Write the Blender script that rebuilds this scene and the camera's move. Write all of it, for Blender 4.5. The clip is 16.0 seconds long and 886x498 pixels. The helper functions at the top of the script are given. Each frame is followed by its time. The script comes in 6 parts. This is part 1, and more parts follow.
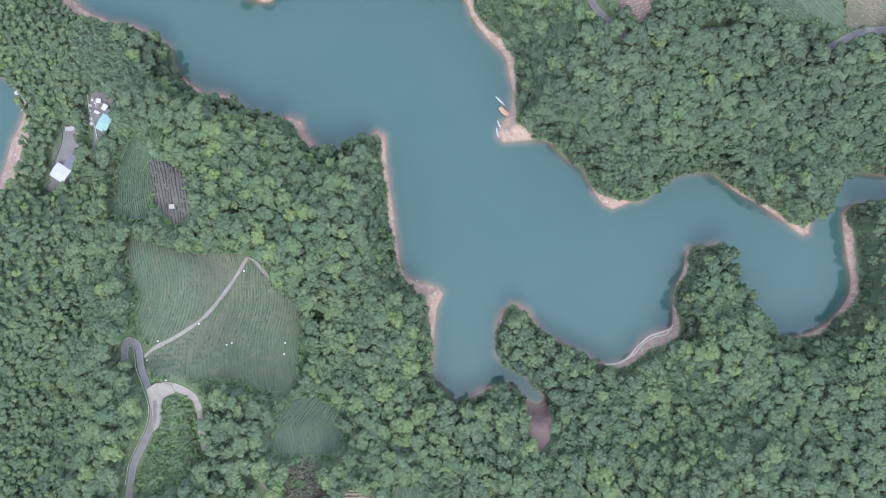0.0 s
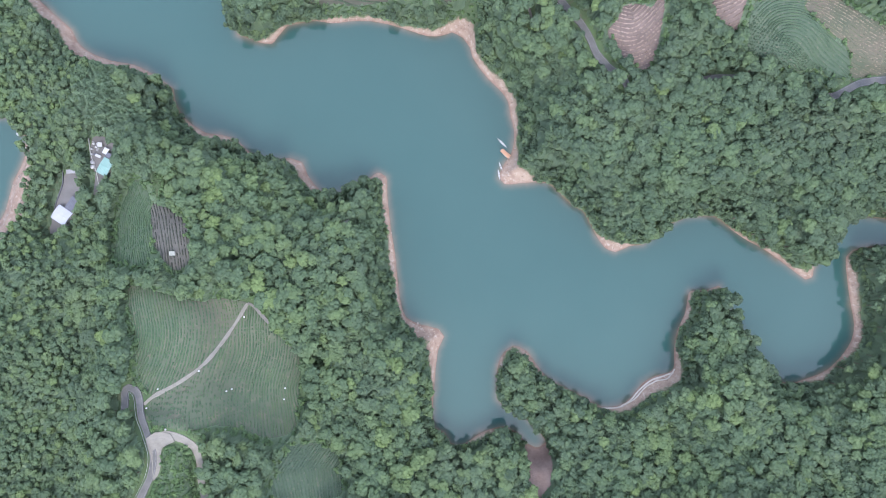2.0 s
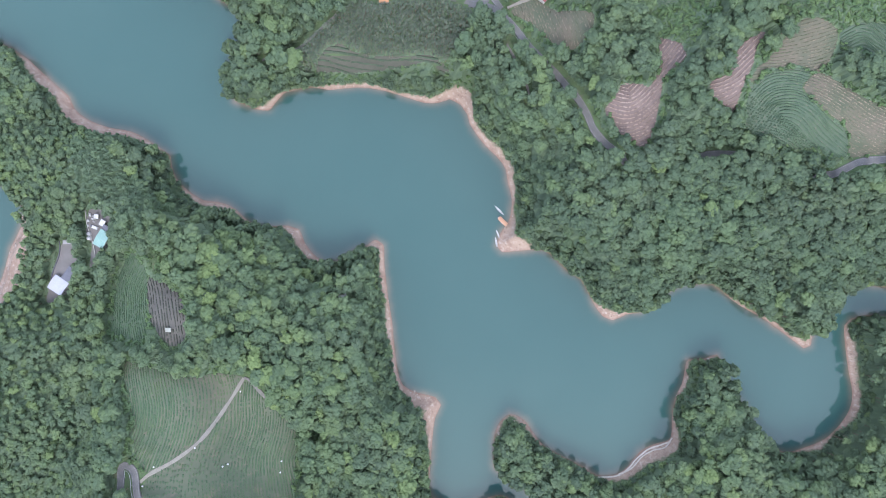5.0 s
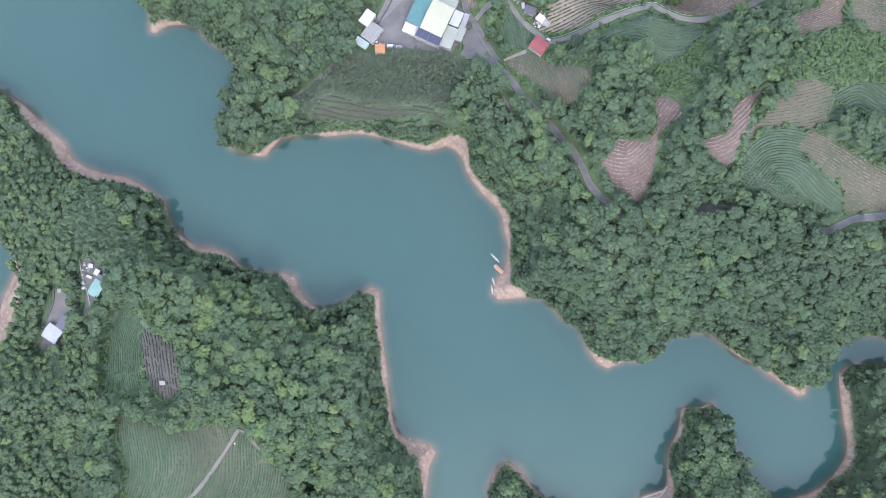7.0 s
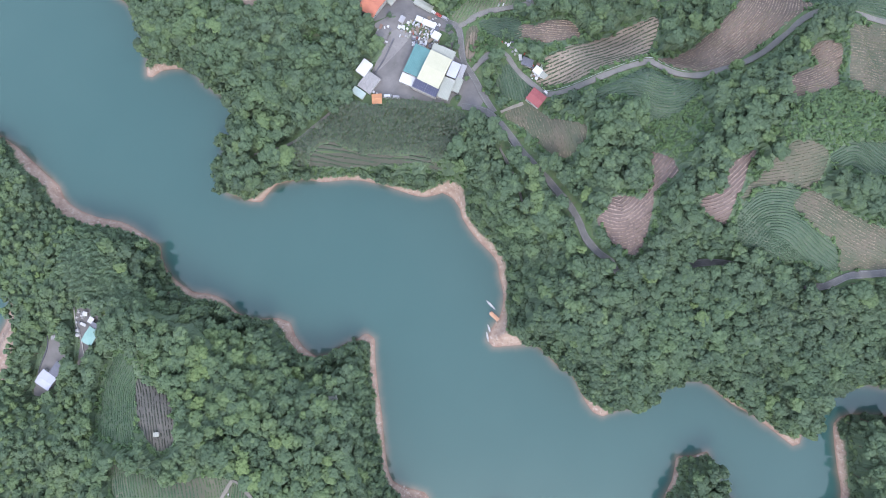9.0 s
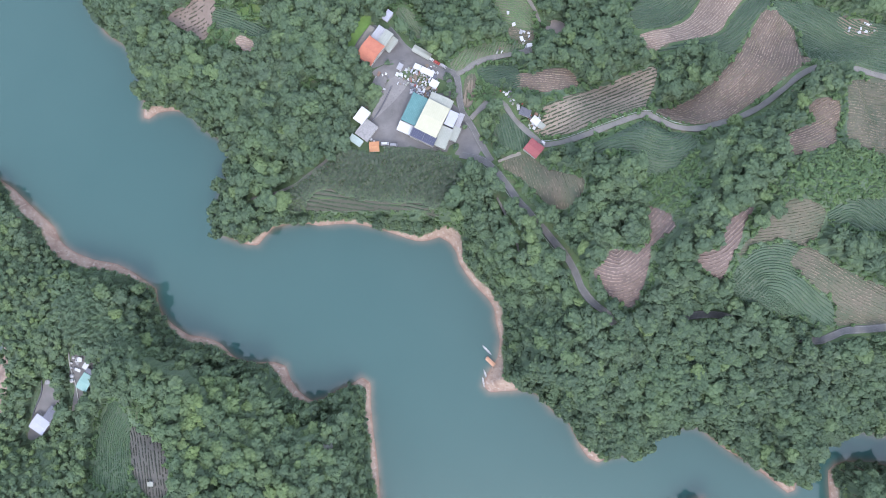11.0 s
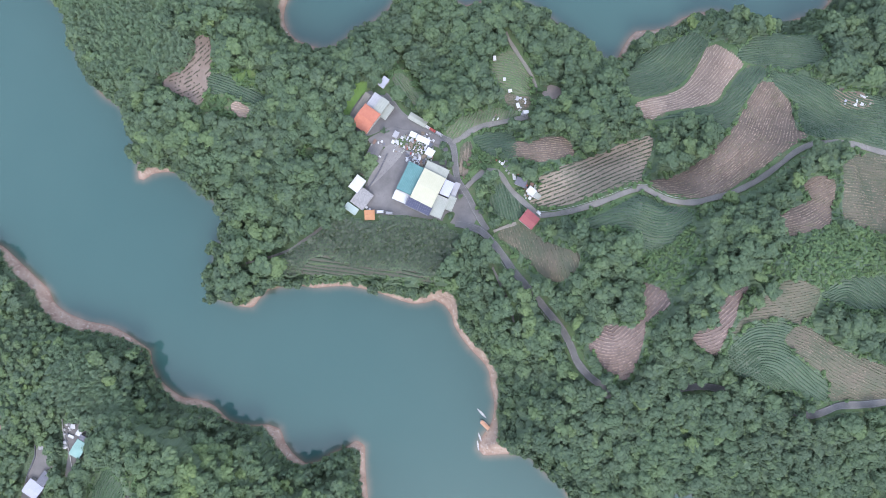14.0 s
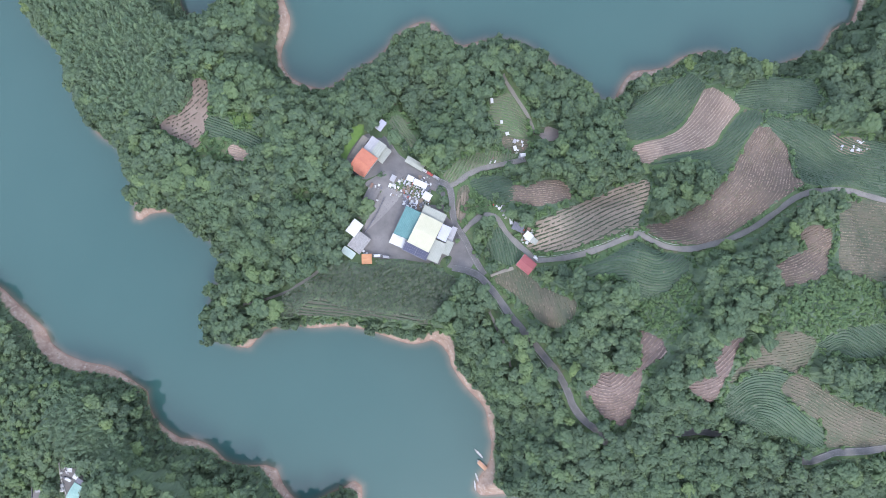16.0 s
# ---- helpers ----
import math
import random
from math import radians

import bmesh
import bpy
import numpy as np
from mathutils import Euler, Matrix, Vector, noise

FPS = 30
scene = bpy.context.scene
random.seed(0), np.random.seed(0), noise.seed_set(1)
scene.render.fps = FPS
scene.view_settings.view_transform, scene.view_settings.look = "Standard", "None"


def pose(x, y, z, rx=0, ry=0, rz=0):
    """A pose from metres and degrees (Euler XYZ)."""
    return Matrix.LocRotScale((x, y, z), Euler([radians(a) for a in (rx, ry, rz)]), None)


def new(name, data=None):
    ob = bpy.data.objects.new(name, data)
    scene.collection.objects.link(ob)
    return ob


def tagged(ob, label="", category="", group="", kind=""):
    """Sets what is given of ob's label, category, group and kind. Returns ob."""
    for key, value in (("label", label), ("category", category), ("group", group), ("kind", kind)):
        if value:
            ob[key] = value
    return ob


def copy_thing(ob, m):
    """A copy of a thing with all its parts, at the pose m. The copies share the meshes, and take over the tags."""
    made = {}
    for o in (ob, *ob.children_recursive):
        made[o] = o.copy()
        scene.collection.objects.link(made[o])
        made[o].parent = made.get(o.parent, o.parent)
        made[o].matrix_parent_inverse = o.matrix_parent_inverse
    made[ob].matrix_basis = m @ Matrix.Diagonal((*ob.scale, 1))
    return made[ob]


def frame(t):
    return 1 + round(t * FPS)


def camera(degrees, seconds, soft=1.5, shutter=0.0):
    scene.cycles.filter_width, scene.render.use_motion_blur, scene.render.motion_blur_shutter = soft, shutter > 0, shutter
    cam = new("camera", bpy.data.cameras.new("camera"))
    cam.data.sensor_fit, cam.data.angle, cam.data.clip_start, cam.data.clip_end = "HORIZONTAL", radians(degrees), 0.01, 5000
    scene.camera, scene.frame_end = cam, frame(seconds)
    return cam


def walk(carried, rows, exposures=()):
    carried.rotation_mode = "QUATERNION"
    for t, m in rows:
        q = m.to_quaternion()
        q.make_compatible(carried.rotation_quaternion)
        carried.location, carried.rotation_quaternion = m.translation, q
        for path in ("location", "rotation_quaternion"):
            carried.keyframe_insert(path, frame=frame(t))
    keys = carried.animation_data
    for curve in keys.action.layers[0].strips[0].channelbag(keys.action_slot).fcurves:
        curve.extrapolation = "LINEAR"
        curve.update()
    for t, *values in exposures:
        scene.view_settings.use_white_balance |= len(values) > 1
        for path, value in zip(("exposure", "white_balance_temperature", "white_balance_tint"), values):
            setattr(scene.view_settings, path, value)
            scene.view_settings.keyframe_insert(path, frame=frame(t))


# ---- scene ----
cam = camera(70.0, 16.0, soft=0.5)
PATH = [
    (0.0, pose(-2.78, -1.97, 409.44, 1.295, -0.411, -0.998)),
    (0.5, pose(-2.22, 4.81, 409.18, 1.315, -0.329, -0.898)),
    (1.0, pose(-1.62, 11.77, 408.98, 1.291, -0.235, -0.826)),
    (1.5, pose(-1.01, 18.88, 408.84, 1.245, -0.143, -0.779)),
    (2.0, pose(-0.39, 26.11, 408.75, 1.191, -0.059, -0.749)),
    (2.5, pose(0.21, 33.43, 408.70, 1.141, 0.009, -0.731)),
    (3.0, pose(0.81, 40.81, 408.68, 1.102, 0.058, -0.720)),
    (3.5, pose(1.38, 48.22, 408.69, 1.078, 0.087, -0.712)),
    (4.0, pose(1.91, 55.65, 408.72, 1.069, 0.096, -0.702)),
    (4.5, pose(2.41, 63.09, 408.76, 1.077, 0.085, -0.686)),
    (5.0, pose(2.86, 70.51, 408.81, 1.098, 0.056, -0.662)),
    (5.5, pose(3.28, 77.93, 408.87, 1.129, 0.012, -0.628)),
    (6.0, pose(3.64, 85.33, 408.94, 1.167, -0.044, -0.582)),
    (6.5, pose(3.97, 92.72, 409.00, 1.208, -0.108, -0.524)),
    (7.0, pose(4.25, 100.09, 409.07, 1.249, -0.179, -0.454)),
    (7.5, pose(4.49, 107.46, 409.12, 1.285, -0.252, -0.372)),
    (8.0, pose(4.70, 114.83, 409.17, 1.314, -0.326, -0.280)),
    (8.5, pose(4.87, 122.19, 409.22, 1.333, -0.399, -0.181)),
    (9.0, pose(5.03, 129.55, 409.26, 1.341, -0.468, -0.077)),
    (9.5, pose(5.16, 136.91, 409.29, 1.338, -0.532, 0.030)),
    (10.0, pose(5.29, 144.25, 409.32, 1.324, -0.592, 0.136)),
    (10.5, pose(5.41, 151.57, 409.35, 1.299, -0.646, 0.237)),
    (11.0, pose(5.53, 158.86, 409.37, 1.266, -0.695, 0.331)),
    (11.5, pose(5.66, 166.10, 409.40, 1.227, -0.740, 0.415)),
    (12.0, pose(5.81, 173.28, 409.43, 1.186, -0.781, 0.487)),
    (12.5, pose(5.97, 180.37, 409.47, 1.144, -0.820, 0.543)),
    (13.0, pose(6.15, 187.36, 409.52, 1.106, -0.857, 0.585)),
    (13.5, pose(6.34, 194.23, 409.58, 1.074, -0.892, 0.612)),
    (14.0, pose(6.56, 200.99, 409.67, 1.049, -0.926, 0.625)),
    (14.5, pose(6.78, 207.64, 409.79, 1.031, -0.958, 0.630)),
    (15.0, pose(7.01, 214.21, 409.94, 1.021, -0.985, 0.631)),
    (15.5, pose(7.23, 220.74, 410.14, 1.014, -1.005, 0.638)),
    (16.0, pose(7.43, 227.32, 410.38, 1.004, -1.011, 0.660)),
]
walk(cam, PATH, exposures=[(0.0, 1.73, 6430, 12), (5.0, 1.67, 6430, 12), (9.0, 1.58, 6430, 12), (16.0, 1.57, 6430, 12)])


# ---- sky and sun: a high sun behind thin, even cloud ----
world = bpy.data.worlds.new("overcast_sky")
scene.world = world
world.use_nodes = True
sky = world.node_tree.nodes.new("ShaderNodeTexSky")
sky.sky_type, sky.sun_disc = "NISHITA", False
sky.sun_elevation, sky.sun_rotation = radians(52), radians(172)
sky.air_density, sky.dust_density, sky.ozone_density = 1.0, 4.0, 1.0
back = world.node_tree.nodes["Background"]
back.inputs["Strength"].default_value = 0.15
pale = world.node_tree.nodes.new("ShaderNodeMix")
pale.data_type = "RGBA"
pale.inputs[0].default_value = 0.6
pale.inputs[7].default_value = (8.4, 9.6, 12.6, 1)
world.node_tree.links.new(sky.outputs[0], pale.inputs[6])
world.node_tree.links.new(pale.outputs[2], back.inputs["Color"])
sun = new("sun", bpy.data.lights.new("sun", "SUN"))
sun.data.energy, sun.data.angle, sun.data.color = 1.0, radians(20), (1.0, 0.98, 0.96)
sun.matrix_world = pose(0, 0, 600, 38, 0, 8)


# ---- materials ----
class Nodes:
    """A short way to write a node material."""

    def __init__(self, name, rough=0.9, metal=0.0, spec=0.3):
        self.m = bpy.data.materials.new(name)
        self.m.use_nodes = True
        self.t = self.m.node_tree
        self.b = self.t.nodes["Principled BSDF"]
        self.b.inputs["Roughness"].default_value = rough
        self.b.inputs["Metallic"].default_value = metal
        self.b.inputs["Specular IOR Level"].default_value = spec
        self.place = None

    def put(self, kind, **values):
        n = self.t.nodes.new(kind)
        for k, v in values.items():
            n.inputs[k.replace("_", " ")].default_value = v
        return n

    def link(self, a, b):
        self.t.links.new(a, b)
        return b.node

    def where(self):
        """Positions in metres, in the world."""
        if self.place is None:
            self.place = self.put("ShaderNodeNewGeometry").outputs["Position"]
        return self.place

    def noise(self, scale, detail=4.0, rough=0.6):
        n = self.put("ShaderNodeTexNoise", Scale=scale, Detail=detail, Roughness=rough)
        self.link(self.where(), n.inputs["Vector"])
        return n.outputs["Fac"]

    def attr(self, name):
        n = self.put("ShaderNodeAttribute")
        n.attribute_name = name
        return n.outputs["Fac"]

    def island(self):
        return self.put("ShaderNodeNewGeometry").outputs["Random Per Island"]

    def any_object(self):
        return self.put("ShaderNodeObjectInfo").outputs["Random"]

    def span(self, value, a, b, c=0.0, d=1.0, smooth=False):
        n = self.t.nodes.new("ShaderNodeMapRange")
        n.interpolation_type = "SMOOTHSTEP" if smooth else "LINEAR"
        self.link(value, n.inputs[0])
        for i, v in enumerate((a, b, c, d)):
            n.inputs[1 + i].default_value = v
        return n.outputs[0]

    def sums(self, op, a, b):
        n = self.t.nodes.new("ShaderNodeMath")
        n.operation = op
        for i, v in enumerate((a, b)):
            if isinstance(v, (int, float)):
                n.inputs[i].default_value = v
            else:
                self.link(v, n.inputs[i])
        return n.outputs[0]

    def mix(self, fac, a, b):
        n = self.t.nodes.new("ShaderNodeMix")
        n.data_type = "RGBA"
        for i, v in ((0, fac), (6, a), (7, b)):
            if isinstance(v, (int, float)):
                n.inputs[i].default_value = v
            elif isinstance(v, tuple):
                n.inputs[i].default_value = (*v, 1)
            else:
                self.link(v, n.inputs[i])
        return n.outputs[2]

    def colour(self, c):
        if isinstance(c, tuple):
            self.b.inputs["Base Color"].default_value = (*c, 1)
        else:
            self.link(c, self.b.inputs["Base Color"])
        return self

    def bump(self, value, depth, strength=1.0):
        n = self.put("ShaderNodeBump", Strength=strength, Distance=depth)
        self.link(value, n.inputs["Height"])
        self.link(n.outputs[0], self.b.inputs["Normal"])
        return self.m


def leaf_material(name, dark, mid, light):
    """Leaves that let some light through; each tree has its tone, in some woods shifted to paint haze."""
    n = Nodes(name, 0.7, spec=0.25)
    own = n.attr("tone")
    lone = n.sums("MULTIPLY", n.sums("MULTIPLY", n.any_object(), 0.7), n.sums("LESS_THAN", own, 0.0))
    tone = n.sums("MAXIMUM", own, lone)
    base = n.mix(n.span(tone, 0.0, 0.5), dark, mid)
    base = n.mix(n.span(tone, 0.5, 1.0), base, light)
    base = n.mix(n.span(n.noise(0.035, 3), 0.45, 0.7, 0.0, 0.5), base, tuple(0.72 * c + 0.28 * sum(mid) / 3 for c in mid))
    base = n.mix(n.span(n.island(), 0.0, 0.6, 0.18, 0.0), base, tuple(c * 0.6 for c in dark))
    base = n.mix(n.span(n.island(), 0.7, 1.0, 0.0, 0.3), base, light)
    n.colour(base)
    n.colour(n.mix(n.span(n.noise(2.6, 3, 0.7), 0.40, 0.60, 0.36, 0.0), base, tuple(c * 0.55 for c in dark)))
    n.bump(n.noise(2.0, 4, 0.75), 0.8, 0.8)
    thin = n.put("ShaderNodeBsdfTranslucent")
    n.link(base, thin.inputs["Color"])
    both = n.put("ShaderNodeMixShader", Fac=0.36)
    n.link(n.b.outputs[0], both.inputs[1])
    n.link(thin.outputs[0], both.inputs[2])
    n.link(both.outputs[0], n.t.nodes["Material Output"].inputs["Surface"])
    return n.m


def speckled(name, a, b, scale, rough=0.9, c=None, depth=0.05, metal=0.0, spec=0.3):
    """Two colours in stains, a third in fine grain."""
    n = Nodes(name, rough, metal, spec)
    base = n.mix(n.span(n.noise(scale, 5), 0.35, 0.65), a, b)
    if c:
        base = n.mix(n.span(n.noise(scale * 9, 3), 0.55, 0.7), base, c)
    n.colour(base)
    return n.bump(n.noise(scale * 12, 3), depth, 0.5)


def tufts_of(name, a, b, scale, c=None):
    """Tufts or clods, each in a tone of its own between two colours, a third in patches."""
    n = Nodes(name, 0.9, spec=0.2)
    base = n.mix(n.span(n.island(), 0.1, 0.9), a, b)
    if c:
        base = n.mix(n.span(n.noise(scale * 1.5, 4), 0.5, 0.66, 0.0, 0.8), base, c)
    base = n.mix(n.span(n.noise(2.2, 3), 0.45, 0.65, 0.35, 0.0), base, tuple(k * 0.55 for k in a))
    n.colour(base)
    return n.bump(n.noise(3.0, 3), 0.15, 0.6)


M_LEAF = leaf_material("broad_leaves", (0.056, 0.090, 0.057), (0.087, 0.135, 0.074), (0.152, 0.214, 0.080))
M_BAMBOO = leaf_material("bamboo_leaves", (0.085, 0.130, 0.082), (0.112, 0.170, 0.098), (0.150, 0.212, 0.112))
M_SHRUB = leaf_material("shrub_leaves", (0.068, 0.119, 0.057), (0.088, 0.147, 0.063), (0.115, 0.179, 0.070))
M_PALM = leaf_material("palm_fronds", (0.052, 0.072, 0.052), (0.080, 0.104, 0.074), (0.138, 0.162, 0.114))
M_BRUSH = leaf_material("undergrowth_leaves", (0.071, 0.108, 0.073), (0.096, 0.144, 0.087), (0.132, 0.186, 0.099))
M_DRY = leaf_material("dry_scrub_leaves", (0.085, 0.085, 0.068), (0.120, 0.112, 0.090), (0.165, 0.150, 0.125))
# foliage cores: for shrubs and dry scrub darker leaf tones, painting the shade inside
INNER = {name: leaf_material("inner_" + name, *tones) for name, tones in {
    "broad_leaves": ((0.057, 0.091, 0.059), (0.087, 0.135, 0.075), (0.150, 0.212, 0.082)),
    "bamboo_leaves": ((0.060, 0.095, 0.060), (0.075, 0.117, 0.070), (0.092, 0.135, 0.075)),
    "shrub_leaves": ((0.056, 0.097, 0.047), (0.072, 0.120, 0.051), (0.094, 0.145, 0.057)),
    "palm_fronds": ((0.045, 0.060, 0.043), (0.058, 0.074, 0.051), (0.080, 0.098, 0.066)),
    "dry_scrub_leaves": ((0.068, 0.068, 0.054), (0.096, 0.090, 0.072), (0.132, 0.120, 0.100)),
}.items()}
M_BARK = speckled("bark", (0.09, 0.07, 0.05), (0.14, 0.11, 0.085), 1.2)
M_ASPHALT = speckled("worn_asphalt", (0.062, 0.061, 0.061), (0.086, 0.084, 0.082), 0.25, c=(0.106, 0.103, 0.099), depth=0.01)
M_LANE = speckled("pale_worn_asphalt", (0.086, 0.083, 0.077), (0.112, 0.107, 0.100), 0.2, c=(0.070, 0.067, 0.063), depth=0.01)
M_TRAIL = speckled("trodden_sand", (0.255, 0.230, 0.200), (0.310, 0.280, 0.248), 0.5)
M_CONCRETE = speckled("worn_concrete", (0.112, 0.104, 0.090), (0.142, 0.132, 0.116), 0.3, c=(0.092, 0.085, 0.073), depth=0.01)
M_YARD = speckled("stained_concrete", (0.068, 0.065, 0.065), (0.104, 0.099, 0.097), 0.09, c=(0.084, 0.081, 0.079), depth=0.01)
M_PALE = speckled("pale_worn_concrete", (0.105, 0.101, 0.100), (0.135, 0.128, 0.125), 0.12, c=(0.085, 0.081, 0.080), depth=0.01)
M_CLAY = speckled("brown_clay", (0.098, 0.078, 0.060), (0.128, 0.106, 0.084), 0.25, c=(0.070, 0.074, 0.048))
M_DIRT = speckled("packed_earth", (0.092, 0.087, 0.079), (0.118, 0.111, 0.101), 0.4, c=(0.062, 0.066, 0.048))
M_SILT = speckled("pinkish_bare_earth", (0.128, 0.108, 0.098), (0.158, 0.134, 0.122), 0.3, c=(0.105, 0.094, 0.080))
M_MUD = speckled("wet_mud", (0.105, 0.077, 0.071), (0.146, 0.112, 0.102), 0.15, rough=0.55, c=(0.174, 0.143, 0.130))
M_SOIL = {
    "ledge": speckled("ledge_soil", (0.043, 0.044, 0.034), (0.058, 0.057, 0.045), 0.15, c=(0.036, 0.042, 0.029)),
    "garden": speckled("garden_soil", (0.054, 0.076, 0.042), (0.078, 0.084, 0.054), 0.12, c=(0.115, 0.100, 0.078)),
    "wild_tea": speckled("overgrown_tea_soil", (0.030, 0.046, 0.028), (0.038, 0.055, 0.032), 0.06, c=(0.046, 0.064, 0.038)),
    "old_tea": speckled("old_tea_soil", (0.043, 0.060, 0.038), (0.064, 0.066, 0.046), 0.02, c=(0.078, 0.074, 0.054)),
    "tea": speckled("tea_soil", (0.036, 0.056, 0.038), (0.046, 0.064, 0.042), 0.06, c=(0.070, 0.072, 0.052)),
    "bare_dark": speckled("dark_soil", (0.048, 0.045, 0.041), (0.066, 0.061, 0.054), 0.15, c=(0.034, 0.044, 0.031)),
    "dotted": speckled("stubble_soil", (0.110, 0.084, 0.070), (0.140, 0.110, 0.092), 0.12, c=(0.088, 0.082, 0.060)),
    "red": speckled("red_soil", (0.070, 0.053, 0.048), (0.098, 0.074, 0.066), 0.12, c=(0.058, 0.050, 0.040)),
    "tan": speckled("tan_soil", (0.128, 0.096, 0.077), (0.160, 0.122, 0.099), 0.10, c=(0.098, 0.082, 0.062)),
    "brown": speckled("brown_soil", (0.070, 0.053, 0.043), (0.096, 0.074, 0.059), 0.08, c=(0.058, 0.054, 0.038)),
    "mixed": speckled("patchy_soil", (0.042, 0.052, 0.033), (0.070, 0.062, 0.046), 0.06, c=(0.086, 0.072, 0.054)),
    "terrace": speckled("terrace_soil", (0.125, 0.102, 0.078), (0.172, 0.138, 0.107), 0.10, c=(0.084, 0.090, 0.056)),
}
M_ROW = {
    "ledge": tufts_of("ledge_growth", (0.030, 0.047, 0.030), (0.042, 0.062, 0.038), 0.15, c=(0.056, 0.068, 0.046)),
    "garden": tufts_of("vegetable_rows", (0.062, 0.108, 0.048), (0.082, 0.124, 0.058), 0.15, c=(0.105, 0.115, 0.070)),
    "wild_tea": tufts_of("overgrown_tea_bushes", (0.034, 0.062, 0.034), (0.048, 0.080, 0.042), 0.06, c=(0.064, 0.096, 0.048)),
    "old_tea": tufts_of("old_tea_bushes", (0.036, 0.066, 0.037), (0.052, 0.082, 0.044), 0.03, c=(0.066, 0.092, 0.044)),
    "tea": tufts_of("tea_bushes", (0.036, 0.061, 0.038), (0.047, 0.074, 0.044), 0.04, c=(0.056, 0.084, 0.047)),
    "bare_dark": tufts_of("pruned_bushes", (0.034, 0.041, 0.031), (0.053, 0.054, 0.043), 0.5),
    "dotted": tufts_of("stubble_tufts", (0.070, 0.068, 0.052), (0.095, 0.080, 0.066), 0.5),
    "red": tufts_of("dry_ridges", (0.140, 0.105, 0.090), (0.230, 0.180, 0.155), 0.3, c=(0.100, 0.080, 0.066)),
    "tan": tufts_of("straw_ridges", (0.205, 0.160, 0.128), (0.275, 0.220, 0.178), 0.4),
    "brown": tufts_of("cut_stems", (0.122, 0.093, 0.072), (0.215, 0.170, 0.132), 0.12, c=(0.120, 0.112, 0.068)),
    "mixed": tufts_of("straw_and_bushes", (0.062, 0.068, 0.044), (0.150, 0.126, 0.096), 0.05, c=(0.054, 0.070, 0.040)),
    "terrace": tufts_of("terrace_bushes", (0.052, 0.064, 0.040), (0.082, 0.082, 0.056), 0.1, c=(0.046, 0.070, 0.040)),
}


def land_material():
    """Undergrowth, grass and mud, with bare banks along the water."""
    n = Nodes("land", 0.95)
    green = n.mix(n.span(n.noise(0.05, 6), 0.35, 0.65), (0.035, 0.056, 0.027), (0.050, 0.077, 0.034))
    green = n.mix(n.span(n.noise(0.5, 4), 0.56, 0.72), green, (0.070, 0.070, 0.045))
    grass = n.mix(n.span(n.noise(0.09, 6), 0.35, 0.62), (0.046, 0.080, 0.034), (0.064, 0.100, 0.040))
    grass = n.mix(n.span(n.noise(0.22, 5), 0.55, 0.64), grass, (0.092, 0.080, 0.056))
    grass = n.mix(n.span(n.noise(1.3, 4), 0.42, 0.66, 0.45, 0.0), grass, (0.030, 0.052, 0.024))
    grass = n.mix(n.attr("lawn"), grass, n.mix(n.span(n.noise(0.3, 4), 0.35, 0.65), (0.075, 0.135, 0.034), (0.092, 0.155, 0.042)))
    green = n.mix(n.attr("grass"), green, grass)
    mud = n.mix(n.span(n.noise(0.15, 6), 0.35, 0.65), (0.108, 0.075, 0.064), (0.150, 0.112, 0.098))
    green = n.mix(n.attr("mud"), green, mud)
    bank = n.mix(n.span(n.noise(0.12, 5), 0.35, 0.65), (0.140, 0.096, 0.074), (0.205, 0.156, 0.124))
    bank = n.mix(n.span(n.noise(0.5, 6), 0.52, 0.68), bank, (0.235, 0.192, 0.160))
    bank = n.mix(n.span(n.noise(0.6, 4), 0.60, 0.72), bank, (0.099, 0.071, 0.053))
    reach = n.sums("ADD", n.attr("bank"), n.span(n.noise(0.22, 5), 0.25, 0.75, -1.6, 1.6))
    bare = n.span(n.sums("SUBTRACT", n.attr("shore"), reach), -0.8, 0.8, 1.0, 0.0)
    base = n.mix(bare, green, bank)
    base = n.mix(n.span(n.attr("shore"), 0.2, 1.4, 0.6, 0.0), base, (0.105, 0.062, 0.046))
    n.colour(base)
    return n.bump(n.noise(0.8, 6), 0.6, 0.8)


def water_material():
    """Still, turbid green-blue water, with silt along the shore."""
    n = Nodes("lake_water", 0.05, spec=0.3)
    deep = n.mix(n.span(n.noise(0.006, 3), 0.35, 0.65), (0.0170, 0.0465, 0.0430), (0.0215, 0.0520, 0.0475))
    depth = n.sums("ADD", n.attr("shore"), n.span(n.noise(0.06, 4), 0.3, 0.7, -1.6, 0.6))
    shallow = n.sums("POWER", n.span(depth, -7.0, 0.8), 2.8)
    base = n.mix(shallow, deep, (0.124, 0.090, 0.065))
    n.colour(base)
    return n.bump(n.noise(0.35, 3), 0.02, 0.06)


M_LAND, M_WATER = land_material(), water_material()


# ---- the lie of the land ----
# spot heights of the ground: x, y, z
SPOTS_WEST = [
    (-115, 4, 37), (-237, 59, 10), (-203, 86, 22), (-167, -49, 52), (-145, 33, 46), (-72, 32, 36), (-159, -72, 61),
    (-239, 2, 24), (-241, 129, 20), (-169, 91, 40), (-117, 55, 34), (-72, 42, 29), (-154, -9, 52), (-104, -32, 30),
    (-230, -10, 23), (-245, -77, 21), (-124, -93, 48), (-50, -81, 17), (-76, -42, 22), (14, -97, 11), (-242, 173, 9),
    (-186, 133, 23), (-145, 87, 36), (-101, 66, 22), (-212, 118, 30), (-160, -130, 60), (-60, -150, 30),
]
